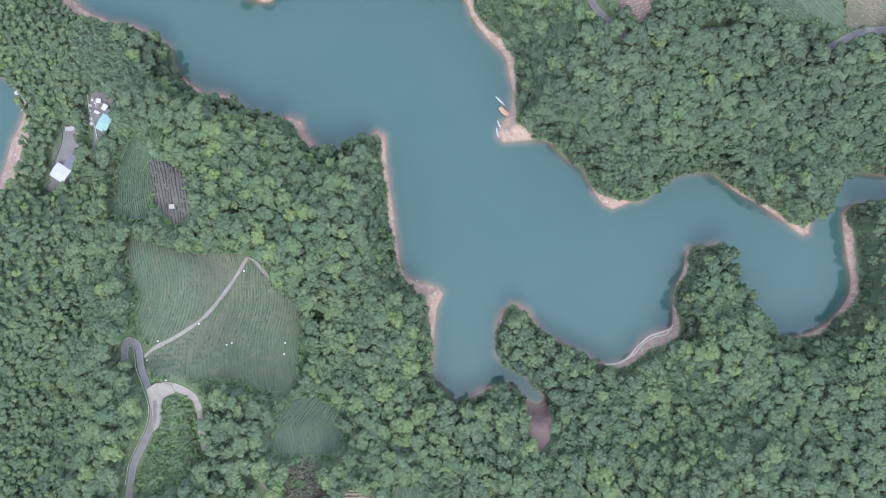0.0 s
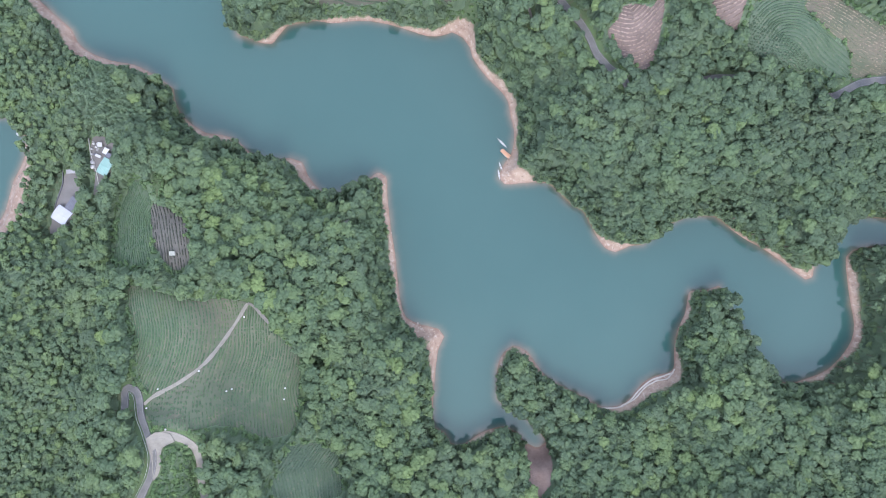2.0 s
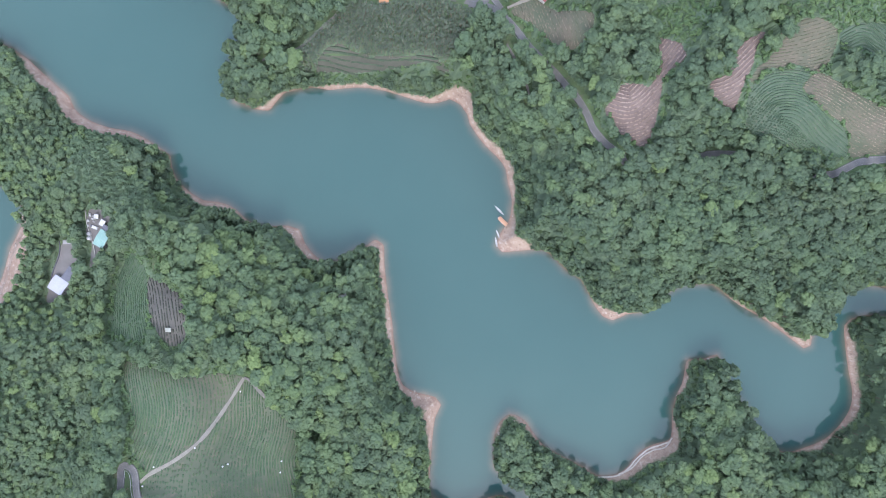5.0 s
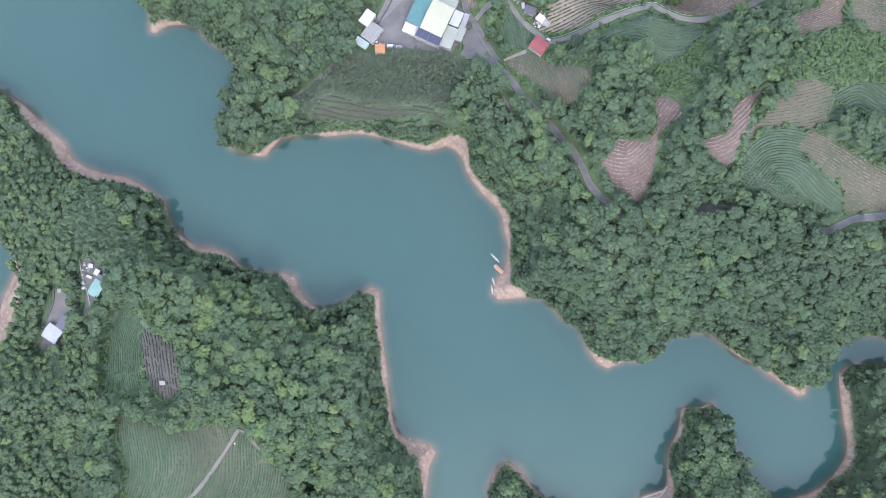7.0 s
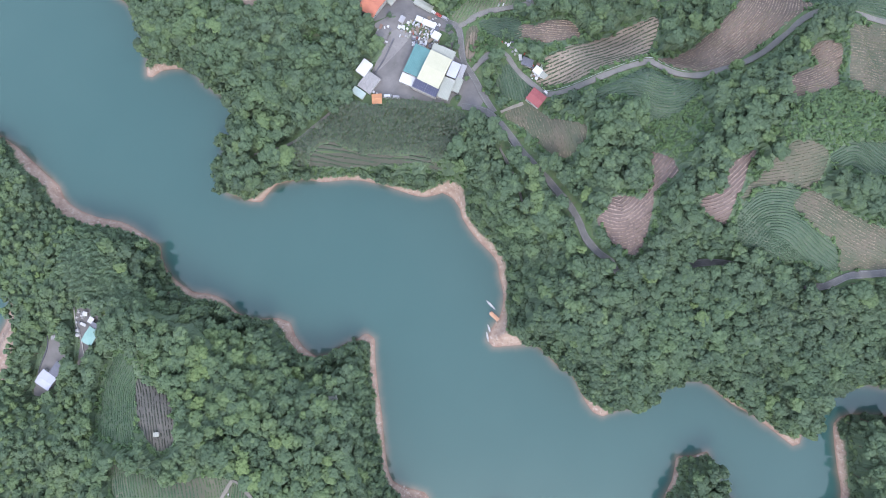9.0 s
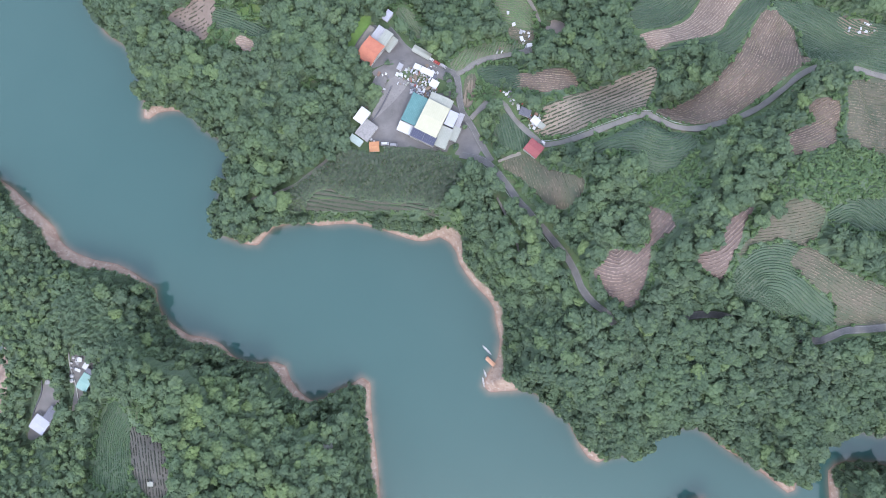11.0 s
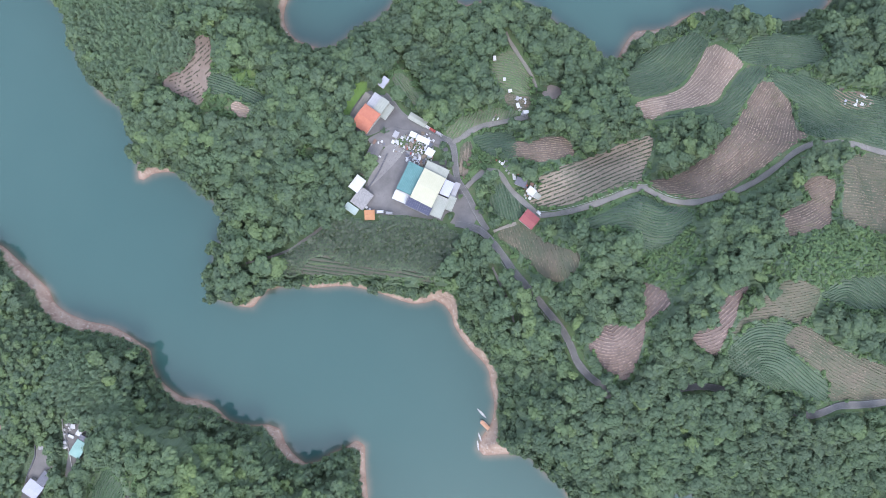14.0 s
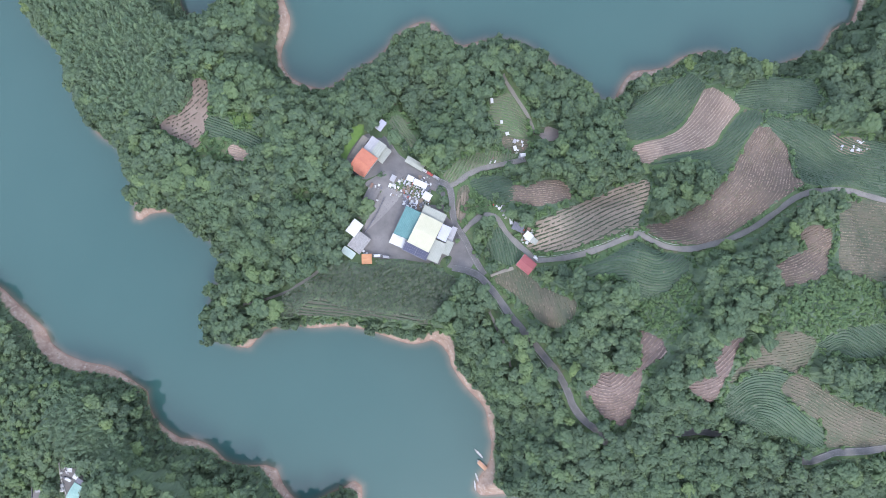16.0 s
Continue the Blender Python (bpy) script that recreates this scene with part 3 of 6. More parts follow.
FIELDS.append(('tea_field', 'tea', [(201, 313.2), (216.1, 312.4), (231.3, 307.1), (247.8, 300.8), (283.2, 296.2), (274, 265.7),
        (240.9, 271.6), (219.9, 270.3), (212.5, 273.3), (215.1, 285), (213.7, 295.4), (205.5, 303.7)],
     [(202.6, 308.1), (224.3, 294.8), (245, 282.7), (275.2, 276.2)]))
FIELDS.append(('tea_field', 'tea', [(187.4, 324.9), (191.6, 330.5), (201.6, 337.8), (229.5, 342.6), (234.4, 334.9), (233.4, 322.2),
        (216.4, 314.5), (200.4, 318.3)],
     [(187.5, 327), (209.7, 329), (234.3, 324.9)]))
FIELDS.append(('tea_field', 'mixed', [(229.8, 259.2), (273.8, 261.9), (269.3, 221.1), (230.8, 222.5), (224.8, 236.1)],
     [(225.5, 246.7), (253.5, 245.6), (272.9, 242.6)]))
FIELDS.append(('plough_field', 'brown', [(205.3, 243.5), (209.9, 248), (217.9, 247.4), (220.9, 241.7), (218.6, 229.1), (214.4, 222), (200.3, 218), (190.7, 215.7), (187.9, 219.9),
        (188.1, 226.1), (198.6, 231.5), (206.4, 235.3)],
     [(187.8, 223.1), (202, 226.8), (219.3, 236)]))
FIELDS.append(('tea_field', 'tea', [(87.4, 222.8), (98.5, 227.6), (111.7, 234.3), (122.3, 239.2), (134.1, 233.7), (148.8, 231.7),
        (149, 224.5), (142.3, 216.7), (132.9, 210.4), (120, 208.8), (113.3, 216.5), (103.8, 220.4), (93.9, 219.3)],
     [(89.9, 221), (110.7, 227.2), (131.5, 221.2), (148.3, 228.5)]))
FIELDS.append(('plough_field', 'mixed', [(44.1, 216.7), (57.1, 222.8), (68.1, 215.2), (77.3, 209.4), (87, 205.2), (85.7, 197.3),
        (79.7, 190.2), (72.7, 191.2), (62, 200.3), (52.3, 210)],
     [(63.7, 222.2), (67.8, 208.8), (73.5, 191.2)]))
FIELDS.append(('tea_field', 'tea', [(41.7, 241.2), (47.4, 247), (59.6, 233.8), (53, 224.9), (38.5, 233.5)],
     [(45.6, 245.9), (49, 235.2), (51.7, 224.6)]))
FIELDS.append(('plough_field', 'dotted', [(-159.3, 306), (-151.7, 313.2), (-146.8, 313.9), (-143.1, 318.8), (-140, 323.8), (-138.9, 333.7), (-134.9, 336.5), (-131.1, 335.3), (-129.1, 327.8),
        (-128.3, 317.8), (-130, 309.1), (-131.5, 301.5), (-134.2, 295.5), (-138, 293.7), (-144.3, 298), (-151.8, 301.6)],
     [(-158.1, 304.6), (-142.5, 309.8), (-129.5, 321.9)]))
FIELDS.append(('tea_field', 'tea', [(-130.5, 311), (-120, 311.8), (-109.9, 304.9), (-97.7, 300.3), (-95.6, 295.2), (-99.7, 292.6), (-112, 297.4), (-119.5, 299.8), (-128.8, 300.8)],
     [(-130, 307.3), (-111.9, 300.7), (-96.5, 293.5)]))
FIELDS.append(('plough_field', 'tan', [(-113.2, 295.5), (-102, 290.1), (-103.1, 286.9), (-109.1, 285), (-115.5, 290.5)],
     [(-116.1, 291.2), (-101.5, 288)]))
FIELDS.append(('garden_plot', 'garden', [(40.3, 323.7), (46.6, 328.4), (54.4, 330.9), (60.8, 322), (65.2, 314), (65.6, 304.7),
        (58.7, 303.6), (50, 305.5), (43.7, 312.8)],
     [(41.7, 319.9), (53.5, 318.4), (65.9, 314.1)]))
FIELDS.append(('garden_plot', 'mixed', [(50.7, 304.1), (58.7, 302.2), (65.9, 302.6), (64.7, 296.7), (61.1, 293.1), (53.5, 294.4), (49.4, 299.2)],
     [(50.1, 298.5), (65.8, 298.9)]))
FIELDS.append(('garden_plot', 'garden', [(13.5, 277.6), (18.9, 283.9), (26.4, 290), (36.2, 293.4), (46.6, 294.3), (55.3, 293),
        (59.7, 291.6), (50.1, 288.1), (40.4, 285.3), (30.9, 281.2), (23, 275.7), (17.6, 273.6)],
     [(19, 271.6), (26.4, 283.8), (30.6, 294.9)]))
FIELDS.append(('garden_plot', 'garden', [(-19.2, 312.7), (-13.8, 315.8), (-8.2, 309.9), (-2.5, 299.7), (-5.1, 295.2), (-11.4, 300.9), (-17.7, 305.7)],
     [(-18.5, 314.9), (-11.5, 304.5), (-3.3, 293.1)]))
FIELDS.append(('tea_field', 'ledge', [(-76.8, 192.6), (-67.4, 201.1), (-59, 203.7), (-51.2, 199.5), (-34.6, 196.7), (-15.7, 194.6), (-3.6, 194.4), (8.9, 187.3), (4.6, 186.6),
        (-6.3, 190.9), (-17.9, 190.5), (-41.9, 191.5), (-56.4, 190.2), (-66.3, 191.3), (-75.7, 189.9)],
     [(-60.7, 199.2), (-35.4, 195.8), (-0.4, 190.5)]))
FIELDS.append(('tea_field', 'tea', [(29.8, 274.5), (40.3, 279.5), (52.6, 277.4), (55.6, 272.2), (53, 262.1), (43.7, 262.1), (34.5, 267.8)],
     [(30.5, 267.8), (42.7, 271.4), (55.8, 275.2)]))
FIELDS.append(('garden_plot', 'mixed', [(23, 269.8), (28, 272.3), (29.4, 267.8), (26.5, 259.5), (23.1, 251.3), (21.3, 258.2)],
     [(26.4, 272), (24.5, 251.3)]))
FIELDS.append(('tea_field', 'mixed', [(166.8, 163.1), (176.3, 169.5), (186.5, 172.1), (196.5, 171.9), (201.5, 168.5), (206.5, 170.5), (209.7, 175.5), (210.6, 185.6), (205.3, 189.6),
        (194, 193.2), (187.8, 191.7), (182.4, 184), (175.7, 175.4), (167, 168.2)],
     [(176.3, 169.5), (196.5, 171.9), (209.7, 175.5)]))
FIELDS.append(('tea_field', 'tea', [(210.8, 187.6), (219.6, 191.8), (229.1, 194), (256.7, 194.4), (257, 178.9), (239.8, 176.1), (224.3, 180.5), (214.3, 183.1)],
     [(210.8, 187.6), (229.1, 194), (257, 178.9)]))
SHRUBS_EAST = [(107.6, 202.6), (126.6, 207.3), (142.5, 219.2), (151, 216.9), (152.1, 198.8), (142, 189.5), (134.6, 184.8), (120.4, 193.4)]
SHRUBS_NORTHEAST = [(176.3, 190.8), (185.6, 211.9), (192.8, 215.6), (213.8, 221), (246.8, 217.9), (255.7, 202.6), (231, 189.1), (207.4, 189.1)]
SHRUBS_SOUTH = [(-154.3, -73.1), (-141.9, -74.2), (-139.6, -83), (-139.7, -105.4), (-143.5, -118.9), (-167.2, -127.3), (-170.4, -120.6),
        (-164.5, -103), (-156.6, -87.3)]
GRASS_BANK = [(82.5, 225.2), (99.1, 231.7), (119.2, 239.8), (118.1, 235), (98.5, 227.9), (84.7, 220.6)]
LAWN = [(-41.5, 308), (-34.9, 307.7), (-37, 299.1), (-42.6, 289.1), (-48.6, 290.5)]
LAWN_UPPER = [(-120.3, 315.6), (-107.8, 315.6), (-98.6, 313.9), (-97.8, 307.7), (-105.1, 305.1), (-113.6, 308.6)]
MEADOW = [(-130.3, 300.3), (-117, 298.6), (-114.2, 291.1), (-111.6, 285), (-116.7, 282.6), (-133.7, 284.2), (-135.3, 291.7)]
MEADOW_VILLAGE = [(20.9, 271.9), (27.7, 274.7), (48.3, 273.7), (57.4, 270.7), (53, 260.8), (46.3, 255.3), (34.4, 255.3), (26.5, 248.6), (21.8, 254)]
MEADOW_NORTH = [(-18.5, 321.8), (-11.9, 326.5), (1.4, 303.6), (-4, 297.2), (-11.1, 304.3), (-19.5, 308.3)]
PALMS = [(-84.7, 204.2), (-65.7, 215.6), (-50.2, 224.6), (-36.3, 223.4), (-20.1, 227.6), (-6.5, 228.4), (7.1, 222.5), (19.9, 218.6), (18.7, 207.7),
        (11.5, 195.3), (4.6, 190.8), (-6.3, 193.7), (-34.6, 196.5), (-51.2, 199.1), (-59, 203.3), (-67.4, 201.1), (-76.1, 193.3), (-83.9, 191.6)]
SHRUBS_NORTHWEST = [(-175.5, 323.9), (-170.2, 331.2), (-158.9, 336), (-146.9, 334.9), (-139.5, 332.5), (-140, 325), (-144.3, 317.6), (-150.5, 313.3), (-160.9, 311.6),
        (-171.2, 314.9)]
FIELD_BAND = [(125.5, 301.8), (152.1, 309.1), (170.9, 333.3), (178.4, 337.5), (193.8, 323.5), (201.3, 316.3), (192.9, 302.1),
        (174.2, 277.5), (166.2, 287.4), (136.7, 283.6), (127.3, 292)]
TURNOUT = [(-163.3, -67.9), (-158.5, -64.7), (-150.1, -65.7), (-148, -70.1), (-154.9, -73.4), (-155.8, -82.5), (-157.9, -88.9),
        (-160.3, -91.7), (-161.1, -78.2)]
DRY_SCRUB = [(-92.9, -120.5), (-81.9, -116), (-72.4, -124.6), (-73.6, -142.8), (-93.6, -144.5)]
TRAIL_LOWER = [(100.2, -69.1), (111.2, -68.6), (118.6, -64.8), (125.4, -57.3), (132.8, -51.6), (140.9, -48.9), (147.4, -46.8)]
TRAIL_UPPER = [(113.5, -67.6), (121.3, -63.7), (128.8, -55.8), (136, -51.9), (143.3, -50.2), (148.3, -44.6)]
BAMBOO_NORTHWEST = [(-259.9, 385.7), (-215.9, 396.7), (-147.9, 403.3), (-126.7, 364), (-154.1, 346.4), (-172.1, 319.2), (-204, 317.1),
        (-227.6, 355.3)]
BAMBOO_WEST = [(-220.3, 154), (-189.5, 148.9), (-168.1, 122.5), (-155.8, 105.1), (-188.7, 110.3), (-212.2, 130.5)]
BAMBOO_SOUTHWEST = [(-219.2, 143.9), (-194.3, 142.2), (-177.2, 134.2), (-171.1, 114.1), (-198.3, 106.4), (-213.9, 119.6)]
MUD = [(51.8, -89.5), (64.9, -90.4), (66.2, -100.4), (65, -111.2), (57.6, -118.7), (52.6, -114.2), (51.5, -101.7)]
YARD = [(-20.7, 276.2), (-10.5, 279.2), (-0.9, 277.1), (8.7, 272.8), (14.9, 267.7), (14.6, 255.4), (23.8, 245.9), (34.6, 227.1),
        (32.1, 221), (21.4, 222.2), (10.6, 224.8), (-3, 226.6), (-13.8, 227.9), (-23.3, 227.8), (-34.2, 231.7), (-34.4, 245.3),
        (-32, 249.4), (-27.2, 259), (-34.7, 262.7), (-29.4, 272.3)]
YARD_HOUSE = [(-28.3, 303.1), (-22.1, 302.6), (-13.5, 289.7), (1.8, 279.9), (12.7, 274.5), (10.1, 269.7), (-7.8, 277.8), (-18.7, 281),
        (-28.1, 276.7), (-36.2, 275.2), (-44.6, 286.1), (-35.8, 302.1)]
YARD_WEST = [(-211.3, 104.6), (-204.3, 104.7), (-196.1, 99.7), (-198.7, 93.4), (-203.7, 83.2), (-208.7, 69.8), (-215, 67.4), (-212, 83.3),
        (-214.7, 89.3)]
YARD_LANDING = [(-232.2, 86), (-225.6, 86.1), (-225.3, 72.8), (-229.8, 62.7), (-233.2, 58.2), (-240.8, 48.9), (-248.2, 47.5),
        (-244.8, 59.9), (-238.3, 75)]
LAYBY = [(73.7, 310.1), (79.3, 311.9), (86.4, 309.2), (86.2, 304.3), (78.8, 302.1), (73.5, 305.5)]

# wider bare banks: x, y, radius, metres more
BANKS_WEST = [(-260, 194, 12, 4.3), (-242, 174, 12, 3.6), (-221, 160, 14, 3.6), (-196, 155, 12, 2.2), (-162, 114, 10, 1.4), (-141, 108, 12, 2.2), (-90, 89, 8, 5.0), (-80, 78, 8, 5.0), (-38, 82, 6, 3.0), (-35, 60, 10, 4.0), (-32, 30, 10, 4.0), (-29, 1, 8, 1.4), (-11, -20, 10, 5.8), (-6, -36, 10, 2.9), (-7, -65, 8, 1.4), (41, 82, 8, 4.3), (47, 114, 10, 2.2)]
BANKS_EAST = [(45, 128, 8, 3), (34, 142, 8, 2), (25, 155, 8, 2), (109, 33, 8, 7), (99, 44, 6, 2), (234, 16, 7, 5), (216, 26, 8, 2), (191, 43, 8, 2), (36, -37, 6, 2), (51, -33, 6, 3), (60, -45, 6, 2), (126, -55, 12, 4), (144, -48, 10, 5), (113, -67, 8, 2), (154, -10, 10, 2), (172, 8, 6, 2), (263, 10, 12, 3)]
BANKS_NORTH = [(263, -23, 12, 4), (239, -51, 8, 2), (23, -86, 10, 1.5), (41, -82, 8, 2), (-173, 254, 10, 4), (-106, 172, 6, 4), (-67, 183, 8, 2), (-45, 183, 10, 2), (-8, 174, 12, 4), (17, 177, 8, 8), (-86, 377, 10, 5), (-76, 342, 8, 2), (4, 380, 8, 6), (26, 370, 10, 2), (145, 353, 8, 3), (194, 365, 10, 2)]
BANKS_NONE = [(96, 52, 12, -5), (83, 60, 8, -4), (176, 48, 8, -3), (155, 48, 10, -5), (135, 40, 8, -3), (185, -10, 12, -5), (196, -30, 12, -5), (-180, 285, 14, -4), (-205, 325, 18, -4), (-215, 365, 14, -4),
              (-128, 215, 10, -3), (-134, 190, 8, -3), (-150, 127, 8, -2), (40, -72, 8, -3), (60, -70, 8, -3)]
BANKS_POND = [(-267, 110, 7, 6), (-262, 100, 9, 8), (-262, 90, 9, 10), (-266, 76, 10, 16), (-274, 62, 12, 17), (-285, 48, 14, 17), (45, 87, 8, 5), (54, 81, 6, 4)]
BANKS = BANKS_NONE + BANKS_POND + BANKS_WEST + BANKS_EAST + BANKS_NORTH
# small gaps in the woods
GAPS = [(-76, -33, 4), (-82, -52, 6), (-120, 27, 4), (-56, 69, 4), (-69, 265, 6), (-108, 221, 3), (53, 168, 4), (-128, -130, 7), (-87, -128, 8), (17, 178, 9),
        (19, 192, 3), (-164, 73, 8), (-57, 50, 4), (38, 130, 3), (40, 110, 3), (33, 262, 5), (66, 300, 6), (45, 87, 6), (53, 81, 5)]
CLEARINGS = [[(x + r, y), (x, y + r), (x - r, y), (x, y - r)] for x, y, r in GAPS]
FIELD_DRUMS = [(-160.8, -42.9), (-167, -53.4), (-139.7, -34), (-117, -4.5), (-124.3, -46.4), (-126.6, -47.1), (-95.6, -48.1), (-96.3, -54.8), (-152.9, -63.3)]
# stretches of road under overhanging crowns: x, y, radius
SHADED = [(115, 121, 9), (126, 120, 9), (135, 122, 9), (143, 126, 5), (181, 128, 6), (190, 127, 8), (200, 124, 8), (208, 120, 7)]

# small huts: x, y, width, length, turn
GARDEN_HUTS = [(266.6, 316.7, 2.6, 1.8, 20), (259.7, 317.7, 2.0, 1.4, -10), (43.1, 325.5, 1.2, 2.4, 5), (52.5, 304.9, 1.6, 1.4, 15), (62.2, 292.0, 2.6, 1.4, 8), (57.4, 296.0, 1.4, 2.4, 20), (49.0, 312.0, 1.0, 1.4, 0)]


# ---- ground and water ----
def mesh_of(name, verts, faces, materials, slots=None, smooth=False):
    me = bpy.data.meshes.new(name)
    verts, faces = np.asarray(verts, np.float32), np.asarray(faces, np.int32)
    k = faces.shape[1]
    me.vertices.add(len(verts))
    me.vertices.foreach_set("co", verts.ravel())
    me.loops.add(faces.size)
    me.loops.foreach_set("vertex_index", faces.ravel())
    me.polygons.add(len(faces))
    me.polygons.foreach_set("loop_start", np.arange(0, faces.size, k, dtype=np.int32))
    me.polygons.foreach_set("loop_total", np.full(len(faces), k, np.int32))
    for m in materials if isinstance(materials, (list, tuple)) else [materials]:
        me.materials.append(m)
    if slots is not None:
        me.polygons.foreach_set("material_index", np.asarray(slots, np.int32))
    me.polygons.foreach_set("use_smooth", np.full(len(faces), smooth))
    me.update(calc_edges=True)
    return me


def values(me, name, data):
    a = me.attributes.new(name, "FLOAT", "POINT")
    a.data.foreach_set("value", np.asarray(data, np.float32).ravel())


def soft_noise(x, y, size, seed=0.0):
    """Smooth waves that wander, from about -1 to 1."""
    u, v = x / size + seed, y / size - seed * 1.7
    return (np.sin(u * 1.7 + np.sin(v * 1.3 + 1.1) * 1.4) + np.sin(v * 2.1 - np.sin(u * 1.1) * 1.7) + np.sin((u + v) * 2.9 + 0.7) * 0.6) / 2.6


STEP, X0, X1, Y0, Y1 = 2.0, -330.0, 330.0, -220.0, 450.0
outer = 6.0 * (1.16 ** np.arange(1, 41) - 1) / 0.16
outer = outer[outer < 2600]
xs = np.concatenate([X0 - outer[::-1], np.arange(X0, X1 + 1, STEP), X1 + outer])
ys = np.concatenate([Y0 - outer[::-1], np.arange(Y0, Y1 + 1, STEP), Y1 + outer])
GX, GY = np.meshgrid(xs, ys, indexing="ij")
D = shore(GX, GY)
away = np.maximum(np.maximum(X0 - GX, GX - X1), np.maximum(Y0 - GY, GY - Y1)).clip(0)
GZ = height(GX, GY, D)
GZ += np.where(D > 0, np.minimum(D / 30, 1) * (soft_noise(GX, GY, 26) * 1.2 + soft_noise(GX, GY, 9, 2.0) * 0.35), 0)
GZ += np.where(D > 0, np.minimum(away / 400, 1) * np.minimum(D / 60, 1) * (45 + 45 * soft_noise(GX, GY, 260, 1.0)), 0)

# graded strips under roads, level pads under yards
NI, NJ = len(outer), len(outer)


def window(x, y, r):
    i0, i1 = int((x - r - X0) / STEP) + NI, int((x + r - X0) / STEP) + NI + 2
    j0, j1 = int((y - r - Y0) / STEP) + NJ, int((y + r - Y0) / STEP) + NJ + 2
    return slice(max(i0, 0), max(i1, 0)), slice(max(j0, 0), max(j1, 0))


def lie(x, y, grid=None):
    """A value of the fine grid (the ground's height, if none is named) at places."""
    grid = GZ if grid is None else grid
    u = np.clip((np.asarray(x, float) - X0) / STEP + NI, 0, len(xs) - 1.001)
    v = np.clip((np.asarray(y, float) - Y0) / STEP + NJ, 0, len(ys) - 1.001)
    i, j = u.astype(int), v.astype(int)
    u, v = u - i, v - j
    return (grid[i, j] * (1 - u) + grid[i + 1, j] * u) * (1 - v) + (grid[i, j + 1] * (1 - u) + grid[i + 1, j + 1] * u) * v


PADS = {}
for pad_name, ring in (("YARD", YARD), ("YARD_HOUSE", YARD_HOUSE), ("YARD_WEST", YARD_WEST), ("YARD_LANDING", YARD_LANDING), ("LAYBY", LAYBY), ("TURNOUT", TURNOUT)):
    ring = spline(ring, 3.0, True)
    tilt = np.linalg.lstsq(np.c_[ring - ring.mean(0), np.ones(len(ring))], lie(ring[:, 0], ring[:, 1]), rcond=None)[0]
    PADS[pad_name] = (ring, tilt, ring.mean(0))
    gap = np.where(inside(GX, GY, ring), 0, far_from(GX, GY, ring, True, 12.0))
    plane = tilt[0] * (GX - ring[:, 0].mean()) + tilt[1] * (GY - ring[:, 1].mean()) + tilt[2]
    k = np.clip(1 - (gap - 2) / 8, 0, 1)
    GZ = GZ * (1 - k) + plane * k


def smoothed(z, n):
    p = np.pad(z, n, mode="edge")
    return np.convolve(p, np.ones(2 * n + 1) / (2 * n + 1), "valid")


ROAD_LINES = []
KEEP = np.full(GX.shape, 1e9)
VERGE = np.full(GX.shape, 1e9)
BEDS = []
for road_name, wide, kind, points in ROADS:
    line = spline(points, 1.5)
    z = smoothed(lie(line[:, 0], line[:, 1]), 6)
    ROAD_LINES.append((road_name, wide, kind, np.c_[line, z]))
for road_name, wide, kind, line in ROAD_LINES:
    near = np.full(GX.shape, 1e9)
    level = np.zeros(GX.shape)
    for x, y, z in line:
        w = window(x, y, wide / 2 + 8)
        d = np.hypot(GX[w] - x, GY[w] - y)
        closer = d < near[w]
        near[w] = np.where(closer, d, near[w])
        level[w] = np.where(closer, z, level[w])
    k = np.clip(1 - (near - wide / 2 - 1.5) / 5, 0, 1)
    GZ = GZ * (1 - k) + (level - 0.3) * k
    KEEP = np.minimum(KEEP, near - wide / 2)
    BEDS.append((near < wide / 2 + 2.4, level))
    if road_name == "track":
        VERGE = np.minimum(VERGE, near)

for under_road, level in BEDS:
    GZ = np.where(under_road, np.minimum(GZ, level - 0.25), GZ)

# how wide the bare bank is, in metres from the waterline
BANK = -0.4 + 1.3 * soft_noise(GX, GY, 17, 3.0) + 1.0 * soft_noise(GX, GY, 47, 5.0)
for x, y, r, w in BANKS:
    BANK += (w + math.copysign(1.0, w)) * np.exp(-((GX - x) ** 2 + (GY - y) ** 2) / (2 * r * r))
BANK += np.where((GX > -130) & (GY > 270), 2.0, 0)
BANK = np.maximum(BANK, -0.6)

ni, nj = len(xs), len(ys)


def scatter(seed, x0, x1, y0, y1, gap):
    """Places in a jittered lattice."""
    r = np.random.default_rng(seed)
    x, y = np.meshgrid(np.arange(x0, x1, gap), np.arange(y0, y1, gap * 0.87), indexing="ij")
    x = x + np.where(np.arange(x.shape[1]) % 2, gap / 2, 0)[None, :]
    x = (x + r.uniform(-0.3, 0.3, x.shape) * gap).ravel()
    y = (y + r.uniform(-0.3, 0.3, y.shape) * gap).ravel()
    return x, y


def value_at(grid, x, y):
    i = np.clip(np.round((np.asarray(x) - X0) / STEP).astype(int) + NI, 0, ni - 1)
    j = np.clip(np.round((np.asarray(y) - Y0) / STEP).astype(int) + NJ, 0, nj - 1)
    return grid[i, j]


def within(ring, soft=3.0):
    """1 inside an outline, falling to 0 over some metres outside."""
    ring = spline(ring, 3.0, True)
    return np.where(inside(GX, GY, ring), 1.0, np.clip(1 - far_from(GX, GY, ring, True, 50.0) / soft, 0, 1))


